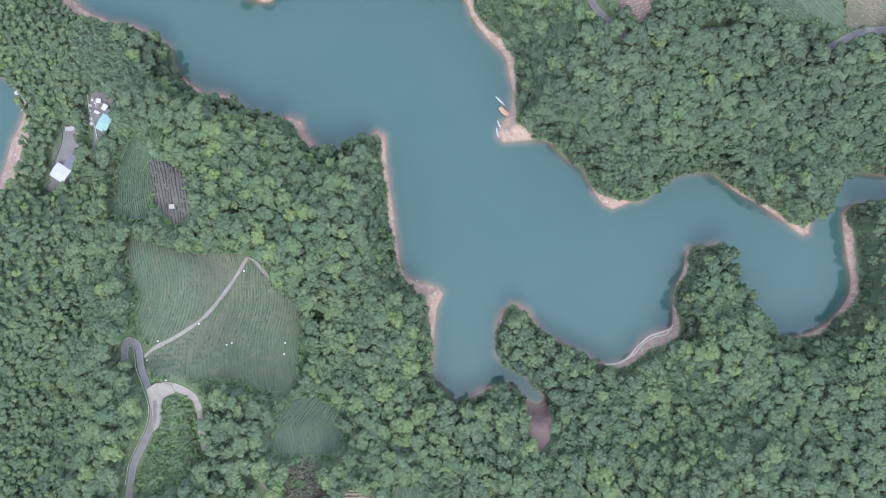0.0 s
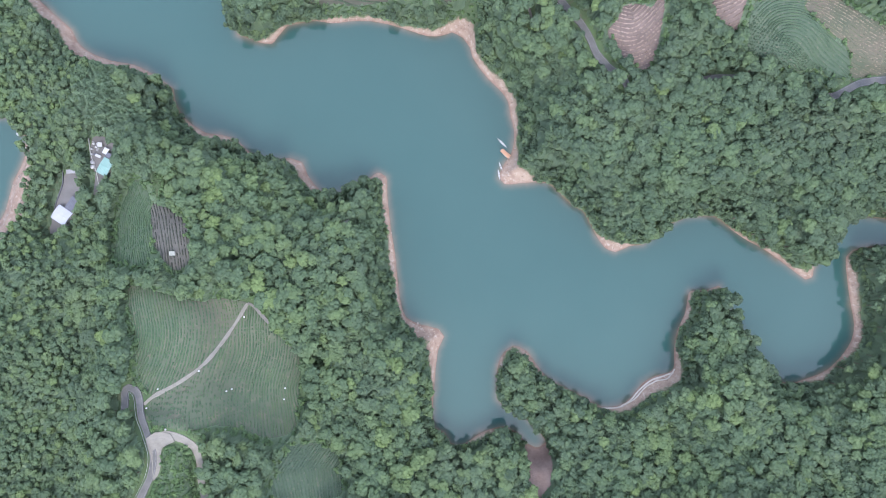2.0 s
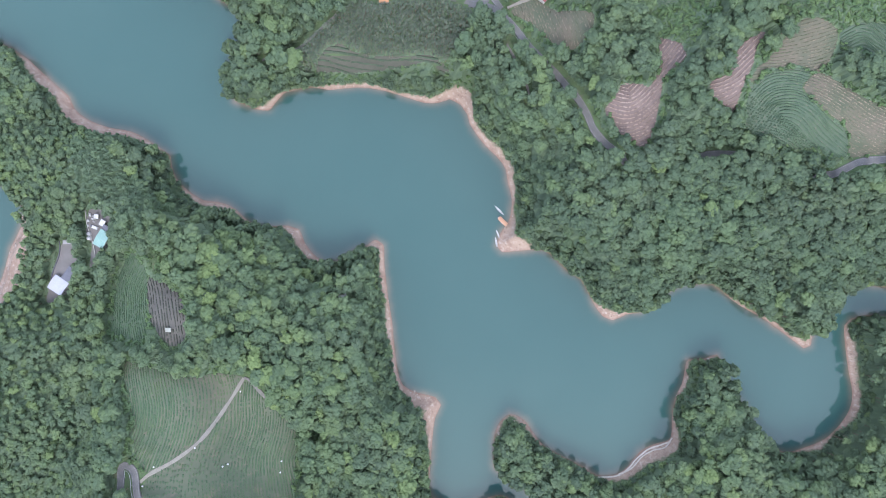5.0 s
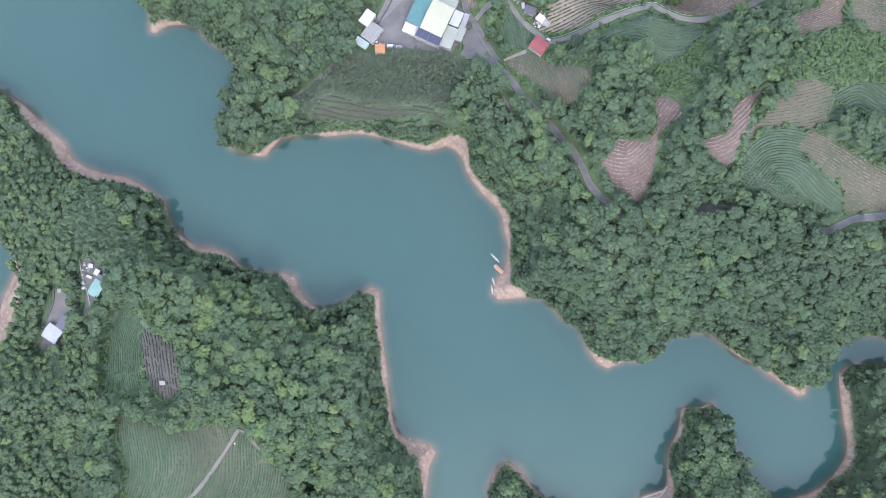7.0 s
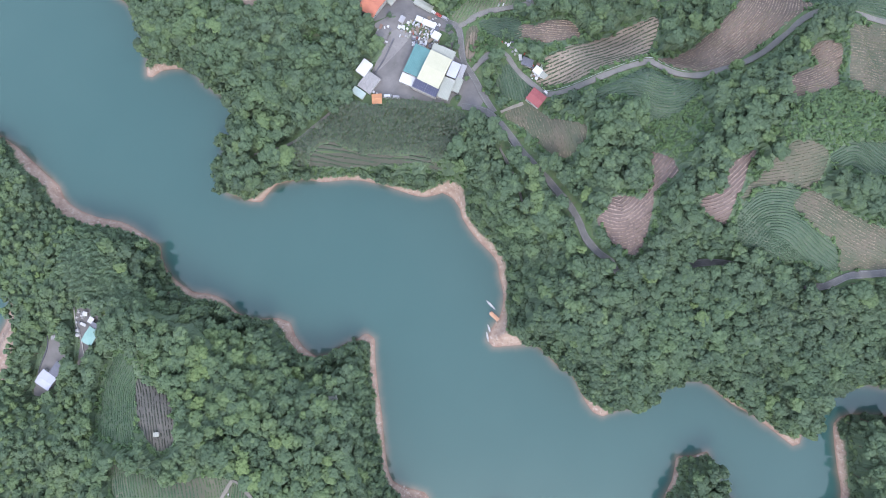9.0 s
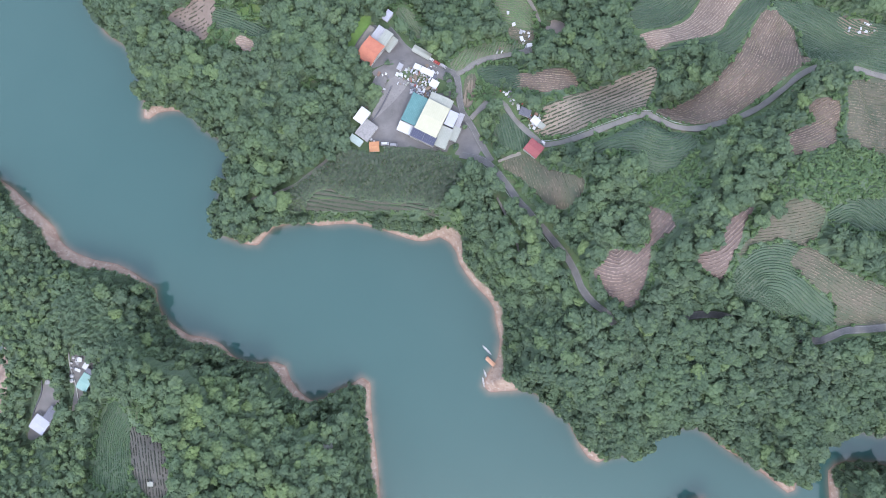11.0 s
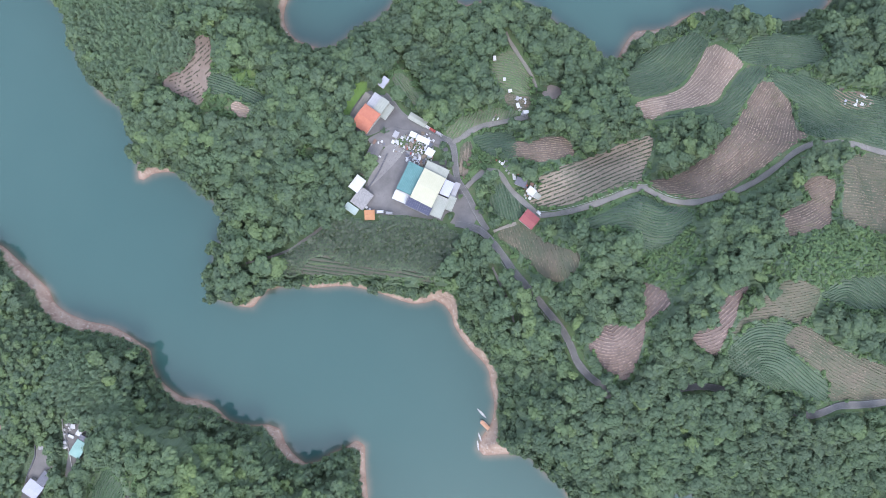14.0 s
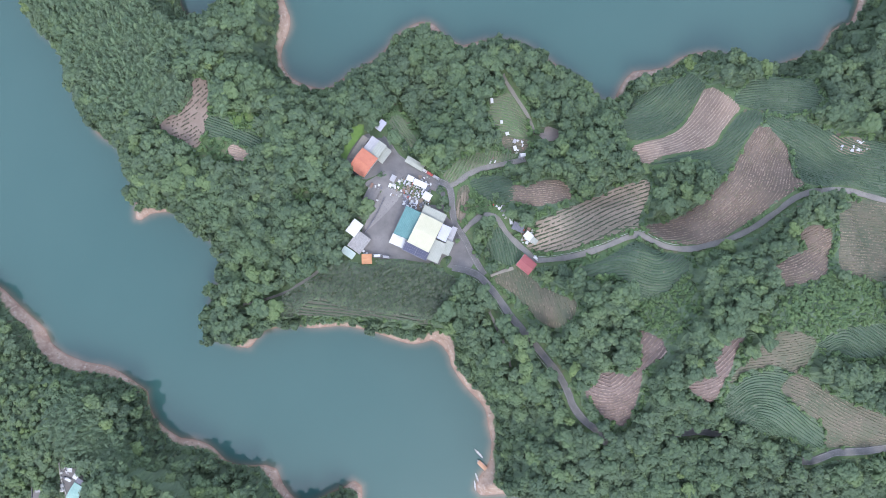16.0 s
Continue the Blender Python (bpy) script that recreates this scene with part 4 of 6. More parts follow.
# what covers the ground
OPEN = VERGE < 5.5
for ring in (LAWN, LAWN_UPPER, MEADOW, MEADOW_VILLAGE, MEADOW_NORTH, MUD, GRASS_BANK, FIELD_BAND, *CLEARINGS):
    OPEN |= inside(GX, GY, spline(ring, 3.0, True))
ZONES = ((SHRUBS_EAST, 1), (SHRUBS_NORTHEAST, 1), (SHRUBS_SOUTH, 1), (SHRUBS_NORTHWEST, 3), (DRY_SCRUB, 4), (PALMS, 2), (BAMBOO_NORTHWEST, 3), (BAMBOO_WEST, 3), (BAMBOO_SOUTHWEST, 3))
KIND = np.zeros(GX.shape, int)
for ring, k in ZONES:
    KIND[inside(GX, GY, spline(ring, 3.0, True))] = k
MUDDY = within(MUD)
GRASS = np.maximum.reduce([within(r, 5.0) for r in (LAWN, LAWN_UPPER, MEADOW, MEADOW_VILLAGE, MEADOW_NORTH, GRASS_BANK, FIELD_BAND, YARD_WEST)])
GRASS = np.maximum(GRASS, np.clip(0.8 - KEEP / 4, 0, 1))
index = np.arange(ni * nj).reshape(ni, nj)
quads = np.stack([index[:-1, :-1], index[1:, :-1], index[1:, 1:], index[:-1, 1:]], -1).reshape(-1, 4)
me = mesh_of("ground", np.stack([GX, GY, GZ], -1).reshape(-1, 3), quads, M_LAND, smooth=True)
values(me, "shore", D)
values(me, "bank", BANK)
values(me, "grass", GRASS)
values(me, "mud", MUDDY)
values(me, "lawn", np.maximum(within(LAWN, 1.5), 0.5 * within(LAWN_UPPER, 4.0)))
tagged(new("ground", me), "hilly land with dark undergrowth and bare sandy lake banks", "ground", kind="structure")

wet = np.minimum.reduce([D[:-1, :-1], D[1:, :-1], D[1:, 1:], D[:-1, 1:]]).reshape(-1) < 3
used = np.unique(quads[wet])
renum = np.zeros(ni * nj, int)
renum[used] = np.arange(len(used))
me = mesh_of("water", np.stack([GX, GY, np.zeros_like(GX)], -1).reshape(-1, 3)[used], renum[quads[wet]], M_WATER, smooth=True)
values(me, "shore", D.reshape(-1)[used])
tagged(new("water", me), "still turquoise lake with silty shallows along its banks", "water", kind="structure")


# ---- helpers for things ----
def thing(name, label, category, x=0.0, y=0.0, z=0.0, turn=0.0, group="", kind=""):
    ob = new(name)
    ob.empty_display_size = 0.5
    ob.matrix_world = pose(x, y, z, 0, 0, turn)
    return tagged(ob, label, category, group, kind)


def under(name, me, parent, label="", kind=""):
    ob = new(name, me)
    ob.parent = parent
    return tagged(ob, label, kind=kind)


def part(name, bm, material, parent, label=""):
    me = bpy.data.meshes.new(name)
    bm.to_mesh(me)
    bm.free()
    me.materials.append(material)
    return under(name, me, parent, label)


# ---- roads, tracks and yards ----
LABELS = {
    "pale": "pale grey worn lane between tea terraces",
    "asphalt": "grey worn asphalt lane winding along the hillside",
    "concrete": "pale concrete farm track between tea rows",
    "dirt": "narrow trodden earth footpath through the trees",
}
SURFACE = {"asphalt": M_ASPHALT, "pale": M_LANE, "concrete": M_CONCRETE, "dirt": M_DIRT}


def ribbon(name, line, offsets, lifts, material):
    """A strip along a line (x, y, z), across which it goes from side to side by offsets and heights."""
    along = np.gradient(line[:, :2], axis=0)
    along /= np.linalg.norm(along, axis=1)[:, None] + 1e-9
    side = np.c_[-along[:, 1], along[:, 0]]
    n, k = len(line), len(offsets)
    v = np.zeros((n, k, 3))
    for i, (o, h) in enumerate(zip(offsets, lifts)):
        o = np.broadcast_to(o, n)
        v[:, i, :2] = line[:, :2] + side * o[:, None]
        v[:, i, 2] = line[:, 2] + h
    ix = np.arange(n * k).reshape(n, k)
    f = np.stack([ix[:-1, :-1], ix[1:, :-1], ix[1:, 1:], ix[:-1, 1:]], -1).reshape(-1, 4)
    return mesh_of(name, v.reshape(-1, 3), f, material)


M_LINE = speckled("faded_white_line", (0.095, 0.095, 0.095), (0.150, 0.150, 0.150), 0.5)
for n_road, (road_name, wide, kind, line) in enumerate(ROAD_LINES):
    h = wide / 2
    wob = 0.12 * np.sin(np.arange(len(line)) * 0.7) + 0.1 * np.sin(np.arange(len(line)) * 0.31 + 2)
    lift = 0.12 + 0.012 * n_road
    me = ribbon(road_name, line, [-h - 0.15 + wob, -h + wob, h - wob, h + 0.15 - wob], [lift - 0.7, lift, lift, lift - 0.7], SURFACE[kind])
    ob = tagged(new(road_name, me), LABELS[kind], "road", kind="structure")
    if road_name == "road":
        for s in (-1, 1):
            under("edge_line", ribbon("edge_line", line, [s * (h - 0.45) - 0.09, s * (h - 0.45) + 0.09], [lift + 0.012] * 2, M_LINE), ob, "faded white edge line")


def slab(name, ring, tilt, middle, lift, material, label):
    """A level yard with the outline of a ring."""
    bm = bmesh.new()
    vs = [bm.verts.new((x, y, tilt[0] * (x - middle[0]) + tilt[1] * (y - middle[1]) + tilt[2] + lift)) for x, y in ring]
    bm.faces.new(vs)
    bmesh.ops.triangulate(bm, faces=bm.faces[:])
    low = bmesh.ops.extrude_edge_only(bm, edges=[e for e in bm.edges if e.is_boundary])
    for v in low["geom"]:
        if isinstance(v, bmesh.types.BMVert):
            v.co.z -= 0.6
    bmesh.ops.recalc_face_normals(bm, faces=bm.faces[:])
    me = bpy.data.meshes.new(name)
    bm.to_mesh(me)
    bm.free()
    me.materials.append(material)
    return tagged(new(name, me), label, "yard", kind="structure")


for n_pad, (pad_name, (ring, tilt, middle)) in enumerate(PADS.items()):
    slab("pavement", ring, tilt, middle, 0.06 + 0.014 * n_pad, M_CONCRETE if pad_name == "TURNOUT" else M_SILT if pad_name == "LAYBY" else M_YARD, "pale concrete turnout beside the road" if pad_name == "TURNOUT" else "bare earth turning place" if pad_name == "LAYBY" else "stained grey concrete yard")


# ---- fields in rows ----
FIELD_LABEL = {
    "garden": "green vegetable plots in short rows",
    "ledge": "narrow dark green terraces edged with pale earth",
    "wild_tea": "overgrown green tea field in faint curving rows",
    "tea": "green tea field in close clipped rows", "old_tea": "grey-green tea field in thin worn rows", "dotted": "bare pinkish plot dotted with dark tufts", "bare_dark": "dark pruned tea field in rows", "red": "bare reddish field ploughed into ridges",
    "tan": "bare tan field with straw-covered ridges", "brown": "brown field of cut stems in rows", "mixed": "patchy brown and green plot in rows",
    "terrace": "tan terraces with thin green tea rows",
}
SHAPE = {"ledge": (2.3, 0.6, 0.72, 0.06), "garden": (1.6, 0.5, 0.5, 0.2), "wild_tea": (1.5, 0.6, 0.75, 0.15), "tea": (1.5, 0.55, 0.74, 0.05), "old_tea": (1.55, 0.5, 0.7, 0.1), "dotted": (2.2, 0.7, 0.42, 0.5), "bare_dark": (1.8, 0.55, 0.5, 0.15), "red": (1.95, 0.45, 0.5, 0.12), "tan": (1.5, 0.4, 0.5, 0.08),
         "brown": (1.25, 0.45, 0.55, 0.22), "mixed": (1.6, 0.4, 0.46, 0.25), "terrace": (2.15, 0.5, 0.42, 0.06)}
TAKEN = np.zeros(GX.shape, bool)


PITCH = {"tea": 1.25, "old_tea": 1.25, "wild_tea": 1.25, "ledge": 1.3, "terrace": 1.2, "bare_dark": 1.1, "garden": 0.9, "tan": 1.1}


def draped(name, ring, material, lift, step=1.4):
    """A sheet that follows the ground inside a ring, its rim drawn in to the ring."""
    gx, gy = np.meshgrid(np.arange(ring[:, 0].min() - step, ring[:, 0].max() + 2 * step, step), np.arange(ring[:, 1].min() - step, ring[:, 1].max() + 2 * step, step), indexing="ij")
    hit = inside(gx, gy, ring)
    cells = hit[:-1, :-1] | hit[1:, :-1] | hit[1:, 1:] | hit[:-1, 1:]
    ends = np.roll(ring, -1, 0)
    for i, j in np.argwhere(~hit):
        p = np.array((gx[i, j], gy[i, j]))
        d = ends - ring
        u = np.clip(((p - ring) * d).sum(1) / ((d * d).sum(1) + 1e-9), 0, 1)
        q = ring + d * u[:, None]
        gx[i, j], gy[i, j] = q[np.argmin(((q - p) ** 2).sum(1))]
    ix = np.arange(gx.size).reshape(gx.shape)
    f = np.stack([ix[:-1, :-1], ix[1:, :-1], ix[1:, 1:], ix[:-1, 1:]], -1)[cells]
    used = np.unique(f)
    renum = np.zeros(gx.size, int)
    renum[used] = np.arange(len(used))
    v = np.stack([gx, gy, lie(gx, gy) + lift], -1).reshape(-1, 3)[used]
    return mesh_of(name, v, renum[f], material, smooth=True)


def field(name, kind, outline, guide):
    """Soil inside an outline, and along a guiding line rows of low uneven tufts or clods."""
    ring = spline(outline, 2.0, True)
    TAKEN[...] |= inside(GX, GY, ring)
    gap, high, wide, missing = SHAPE[kind]
    pitch = PITCH.get(kind, 0.85)
    line = spline(guide, 1.2)
    a, b = line[0] - line[4], line[-1] - line[-5]
    a, b = a / np.hypot(*a), b / np.hypot(*b)
    more = np.arange(1, 60)[:, None] * 1.2
    line = np.concatenate([line[0] + a * more[::-1], line, line[-1] + b * more])
    for _ in range(25):
        line[1:-1] = (line[:-2] + line[1:-1] * 2 + line[2:]) / 4
    along = np.gradient(line, axis=0)
    along /= np.hypot(along[:, 0], along[:, 1])[:, None]
    side = np.c_[-along[:, 1], along[:, 0]]
    rng = np.random.default_rng(len(outline) * 7 + len(name))
    count = int(110 / gap)
    steps = np.arange(len(line))
    at = []
    for k in range(-count, count + 1):
        mid = line + side * (k * gap) + side * (0.3 * np.sin(steps * 0.21 + k * 1.3) * rng.uniform(0.3, 1))[:, None]
        ahead = np.sum(np.gradient(mid, axis=0) * along, axis=1)
        u = np.arange(0.5, len(line) - 1.5, pitch / 1.2)
        u = np.clip(u + rng.uniform(-0.25, 0.25, len(u)), 0, len(line) - 1.01)
        x, y, g = (np.interp(u, steps, w) for w in (mid[:, 0], mid[:, 1], ahead))
        near = np.round(u).astype(int)
        good = (g > 0.35) & inside(x, y, ring) & (lie(x, y, KEEP) > 0.6)
        good &= rng.random(len(u)) > missing * (1 + 0.9 * soft_noise(x, y, 7, 1.0 + count)) * np.maximum(1, 1.6 - g)
        at.append(np.c_[x, y, along[near]][good])
    at = np.concatenate(at)
    n = len(at)
    t, w = at[:, 2:], np.c_[-at[:, 3], at[:, 2]]
    long, broad, tall = pitch * rng.uniform(0.5, 0.8, n), gap * wide / 2 * rng.uniform(0.72, 1.2, n), high * rng.uniform(0.5, 1.25, n)
    mid = at[:, :2] + w * rng.uniform(-0.05, 0.05, (n, 1)) * gap
    z = lie(mid[:, 0], mid[:, 1]) + 0.16
    v = np.zeros((n, 6, 3))
    for i, (p, q, h) in enumerate(((-1, -1, 0), (1, -1, 0), (1, 1, 0), (-1, 1, 0), (-0.85, 0, 1), (0.85, 0, 1))):
        v[:, i, :2] = mid + t * (long * p * rng.uniform(0.75, 1.2, n))[:, None] + w * (broad * (q + rng.uniform(-0.18, 0.18, n)))[:, None]
        v[:, i, 2] = z + h * tall * rng.uniform(0.8, 1.2, n)
    shape = np.array(((0, 1, 5), (0, 5, 4), (2, 3, 4), (2, 4, 5), (1, 2, 5), (3, 0, 4)))
    faces = (np.arange(n)[:, None, None] * 6 + shape).reshape(-1, 3)
    ob = tagged(new(name, draped(name, ring, M_SOIL[kind], 0.2)), FIELD_LABEL[kind], "field", kind="stuff" if name == "garden_plot" else "")
    under("crop_rows", mesh_of("crop_rows", v.reshape(-1, 3), faces, M_ROW[kind]), ob, kind="stuff")


for spec in FIELDS:
    field(*spec)


# worn surfaces beside and on the yard
for ring, material, label in (
        ([(-20.8, 270.5), (-12, 266.5), (-16.5, 259), (-27.5, 247.8), (-32, 244.5), (-33, 247.5), (-27, 259.5)], M_PALE, "paler worn concrete strip across the yard"),
        ([(-32.9, 272.2), (-26.0, 277.2), (-18.0, 281.4), (-9.8, 281.7), (-7.7, 278.5), (-16.9, 272.1), (-25.2, 268.1)], M_YARD, "dusty grey paved apron before the house"),
        ([(-37.2, 262.2), (-30, 258.8), (-33.6, 250.6), (-39.2, 254.8)], M_CLAY, "bare brown earth plot beside the yard wall"),
        ([(236.5, 301), (248, 304), (261, 297), (258.6, 292.5), (245, 291.5)], M_CLAY, "bare patch strewn with old boards"),
        ([(21.5, 256), (25.5, 268), (29, 266), (27.5, 256), (24.5, 249.5)], M_CLAY, "bare brown earth beside the lane")):
    tagged(new("pavement" if material in (M_PALE, M_YARD) else "ground_patch", draped("patch", spline(ring, 2.0, True), material, 0.2 if material is M_PALE else 0.24)), label, "ground", kind="structure")


# ---- buildings ----
def sheet(name, a, b, rough=0.45, metal=0.0):
    """Painted sheet roofing, weathered in streaks."""
    n = Nodes(name, rough, metal, 0.4)
    base = n.mix(n.span(n.noise(0.35, 6), 0.35, 0.7), a, b)
    base = n.mix(n.span(n.noise(2.5, 3), 0.6, 0.75, 0.0, 0.35), base, tuple(c * 0.6 for c in a))
    n.colour(base)
    return n.bump(n.noise(3.0, 2), 0.01, 0.3)


M_CREAM = sheet("cream_sheet", (0.226, 0.222, 0.158), (0.245, 0.240, 0.178))
M_TEAL = sheet("teal_sheet", (0.031, 0.089, 0.089), (0.045, 0.112, 0.112))
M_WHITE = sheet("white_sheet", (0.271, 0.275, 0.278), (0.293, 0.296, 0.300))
M_GREYGREEN = sheet("grey_green_sheet", (0.137, 0.148, 0.126), (0.167, 0.174, 0.152))
M_GREY = sheet("grey_sheet", (0.153, 0.153, 0.161), (0.189, 0.189, 0.197))
M_DARK = sheet("dark_sheet", (0.049, 0.051, 0.067), (0.071, 0.074, 0.089))
M_ORANGE = sheet("orange_tiles", (0.225, 0.075, 0.045), (0.265, 0.098, 0.060), 0.7)
M_CANOPY = sheet("faded_orange_canopy", (0.250, 0.140, 0.085), (0.285, 0.165, 0.105), 0.7)
M_OCHRE = sheet("ochre_sheet", (0.245, 0.112, 0.050), (0.285, 0.138, 0.066), 0.6)
M_RED = sheet("dull_red_sheet", (0.130, 0.030, 0.034), (0.155, 0.043, 0.045), 0.7)
M_MINT = sheet("mint_sheet", (0.106, 0.194, 0.175), (0.138, 0.218, 0.200))
M_LAVENDER = sheet("pale_blue_sheet", (0.201, 0.208, 0.247), (0.228, 0.234, 0.268))
M_GRAVEL = speckled("gravel_roof", (0.122, 0.118, 0.118), (0.172, 0.168, 0.164), 0.8, c=(0.078, 0.075, 0.075))
M_WALL = speckled("rendered_wall", (0.232, 0.228, 0.215), (0.268, 0.264, 0.250), 0.3, c=(0.187, 0.179, 0.165), depth=0.01)
M_SOLAR = sheet("solar_cells", (0.022, 0.025, 0.045), (0.029, 0.031, 0.056), 0.2)
M_STEEL = sheet("galvanised_steel", (0.187, 0.192, 0.197), (0.232, 0.237, 0.241), 0.4, 0.6)
M_GLASS = sheet("window_glass", (0.018, 0.022, 0.027), (0.027, 0.031, 0.036), 0.08)
M_WOOD = speckled("weathered_boards", (0.098, 0.076, 0.058), (0.143, 0.116, 0.089), 0.9, c=(0.063, 0.049, 0.040))
M_RUBBER = speckled("black_rubber", (0.009, 0.009, 0.009), (0.015, 0.015, 0.015), 2.0)
M_BRICKRED = sheet("red_paint", (0.179, 0.027, 0.022), (0.215, 0.045, 0.036))


def block(bm, x0, x1, y0, y1, z0, z1, bevel=0.0):
    """A box with softened edges, added to bm."""
    made = bmesh.ops.create_cube(bm, size=1.0, matrix=Matrix.Translation(((x0 + x1) / 2, (y0 + y1) / 2, (z0 + z1) / 2)) @ Matrix.Diagonal((x1 - x0, y1 - y0, z1 - z0, 1)))
    if bevel:
        edges = list({e for v in made["verts"] for e in v.link_edges})
        bmesh.ops.bevel(bm, geom=edges, offset=bevel, segments=1, affect="EDGES")
    return bm


def boxed(*size, bevel=0.0):
    return block(bmesh.new(), *size, bevel=bevel)


def rod(bm, p, q, r, sides=8, r2=None):
    p, q = Vector(p), Vector(q)
    d = q - p
    m = Matrix.Translation((p + q) / 2) @ d.to_track_quat("Z", "Y").to_matrix().to_4x4()
    bmesh.ops.create_cone(bm, cap_ends=True, segments=sides, radius1=r, radius2=r if r2 is None else r2, depth=d.length, matrix=m)
    return bm


def ribbed_roof(name, w, l, eave, rise, style, material, rib=0.8, over=0.35):
    """A sheet roof with standing ribs from eave to ridge, 8 cm thick."""
    stops = {"gable": [(-l / 2 - over, 0.0), (0.0, rise), (l / 2 + over, 0.0)], "mono": [(-l / 2 - over, 0.0), (l / 2 + over, rise)],
             "flat": [(-l / 2 - over, 0.02), (l / 2 + over, 0.06)]}[style]
    n = max(3, int(w / rib))
    cross = []
    for i in range(n):
        a = -w / 2 - over + (w + 2 * over) * i / n
        s = (w + 2 * over) / n
        cross += [(a, 0.0), (a + s * 0.80, 0.0), (a + s * 0.84, 0.07), (a + s * 0.96, 0.07)]
    cross.append((w / 2 + over, 0.0))
    v = [(x, y, eave + z + h) for y, z in stops for x, h in cross]
    k = len(cross)
    f = [(j * k + i, j * k + i + 1, (j + 1) * k + i + 1, (j + 1) * k + i) for j in range(len(stops) - 1) for i in range(k - 1)]
    base = len(v)
    for y, z in stops:
        v += [(-w / 2 - over, y, eave + z - 0.1), (w / 2 + over, y, eave + z - 0.1)]
    for j in range(len(stops) - 1):
        q = base + 2 * j
        f.append((q, q + 2, q + 3, q + 1))
        f += [(j * k, (j + 1) * k, q + 2, q), ((j + 1) * k - 1, q + 1, q + 3, (j + 2) * k - 1)]
    return mesh_of(name, v, f, material)


BUILDINGS = []


def building(name, label, x, y, w, l, turn, eave, roof, style="gable", rise=0.8, wall=M_WALL, rib=0.8, over=0.3, windows=True, category="building", group=""):
    """Four walls, a roof, a door and windows, on its own ground."""
    BUILDINGS.append((x, y, w, l, turn))
    c, s = math.cos(radians(turn)), math.sin(radians(turn))
    corners = [(x + c * i * w / 2 - s * j * l / 2, y + s * i * w / 2 + c * j * l / 2) for i in (-1, 1) for j in (-1, 1)]
    grounds = [float(lie(*p)) for p in corners] + [float(lie(x, y))]
    z = min(grounds)
    top = eave + (max(grounds) - z) * 0.5
    ob = thing(name, label, category, x, y, z, turn, group)
    t = 0.2
    low = -0.8
    for x0, x1, y0, y1 in ((-w / 2, w / 2, -l / 2, -l / 2 + t), (-w / 2, w / 2, l / 2 - t, l / 2), (-w / 2, -w / 2 + t, -l / 2 + t, l / 2 - t), (w / 2 - t, w / 2, -l / 2 + t, l / 2 - t)):
        bm = bmesh.new()
        block(bm, x0, x1, y0, y1, low, top)
        if style == "mono" and y0 > 0:
            for v in bm.verts:
                if v.co.z > 0:
                    v.co.z += rise
        if abs(x1 - x0 - t) < 1e-6:
            if style == "gable":
                bmesh.ops.bisect_plane(bm, geom=bm.verts[:] + bm.edges[:] + bm.faces[:], plane_co=(0, 0, 0), plane_no=(0, 1, 0))
                for v in bm.verts:
                    if v.co.z > 0 and abs(v.co.y) < 0.01:
                        v.co.z += rise
            if style == "mono":
                for v in bm.verts:
                    if v.co.z > 0:
                        v.co.z += rise * (v.co.y / l + 0.5)
        part("wall", bm, wall, ob)
    under("roof", ribbed_roof("roof", w, l, top + 0.1, rise, style, roof, rib, over), ob)
    if windows:
        h = max(grounds) - z
        door = part("door", boxed(-w * 0.18 - 0.9, -w * 0.18 + 0.9, -l / 2 - 0.06, -l / 2 - 0.005, h, h + min(2.4, eave - 0.4), bevel=0.02), M_STEEL, ob)
        part("door_handle", rod(bmesh.new(), (-w * 0.18 + 0.7, -l / 2 - 0.08, h + 1), (-w * 0.18 + 0.7, -l / 2 - 0.08, h + 1.25), 0.025, 6), M_RUBBER, door)
        for side in (-1, 1):
            for k in range(max(1, int(l / 4))):
                yy = -l / 2 + (k + 0.5) * l / max(1, int(l / 4))
                zz = h + min(1.0, eave * 0.35)
                xx = side * (w / 2 + 0.02)
                win = part("window", boxed(xx - 0.04, xx + 0.04, yy - 0.7, yy + 0.7, zz, zz + min(1.1, eave * 0.35), bevel=0.015), M_WHITE, ob, "white window frame")
                xx += side * 0.035
                part("pane", boxed(xx - 0.02, xx + 0.02, yy - 0.6, yy + 0.6, zz + 0.1, zz + min(1.1, eave * 0.35) - 0.1), M_GLASS, win)
    return ob, top


WORKS = "works buildings round the yard"
building("warehouse", "large works hall under a cream sheet roof", 3.3, 243.3, 13.4, 18.5, -26, 7.4, M_CREAM, "gable", 1.0, rib=1.1, group=WORKS)
building("warehouse", "long works shed under a dark teal sheet roof", -7.2, 248.9, 9.0, 17.1, -25, 6.4, M_TEAL, "mono", 0.6, rib=0.9, group=WORKS)
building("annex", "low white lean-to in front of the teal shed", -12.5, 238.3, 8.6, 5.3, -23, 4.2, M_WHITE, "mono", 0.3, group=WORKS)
hall, hall_top = building("annex", "dark solar-panelled lean-to beside the cream hall", -2.0, 232.7, 15.0, 5.2, -25, 6.6, M_DARK, "mono", 0.5, group=WORKS)
for i in range(12):
    for j in range(3):
        bm = boxed(-7.2 + i * 1.22 + (0.25 if i > 5 else 0), -6.05 + i * 1.22 + (0.25 if i > 5 else 0), -2.5 + j * 1.68, -0.9 + j * 1.68, hall_top + 0.24, hall_top + 0.28)
        for v in bm.verts:
            v.co.z += 0.5 * ((v.co.y + 2.9) / 5.8)
        part("solar_panel", bm, M_SOLAR, hall)
building("annex", "grey-green sheet-roofed shed beside the hall", 9.9, 232.5, 6.7, 12.0, -22, 5.2, M_GREYGREEN, "mono", 0.4, group=WORKS)
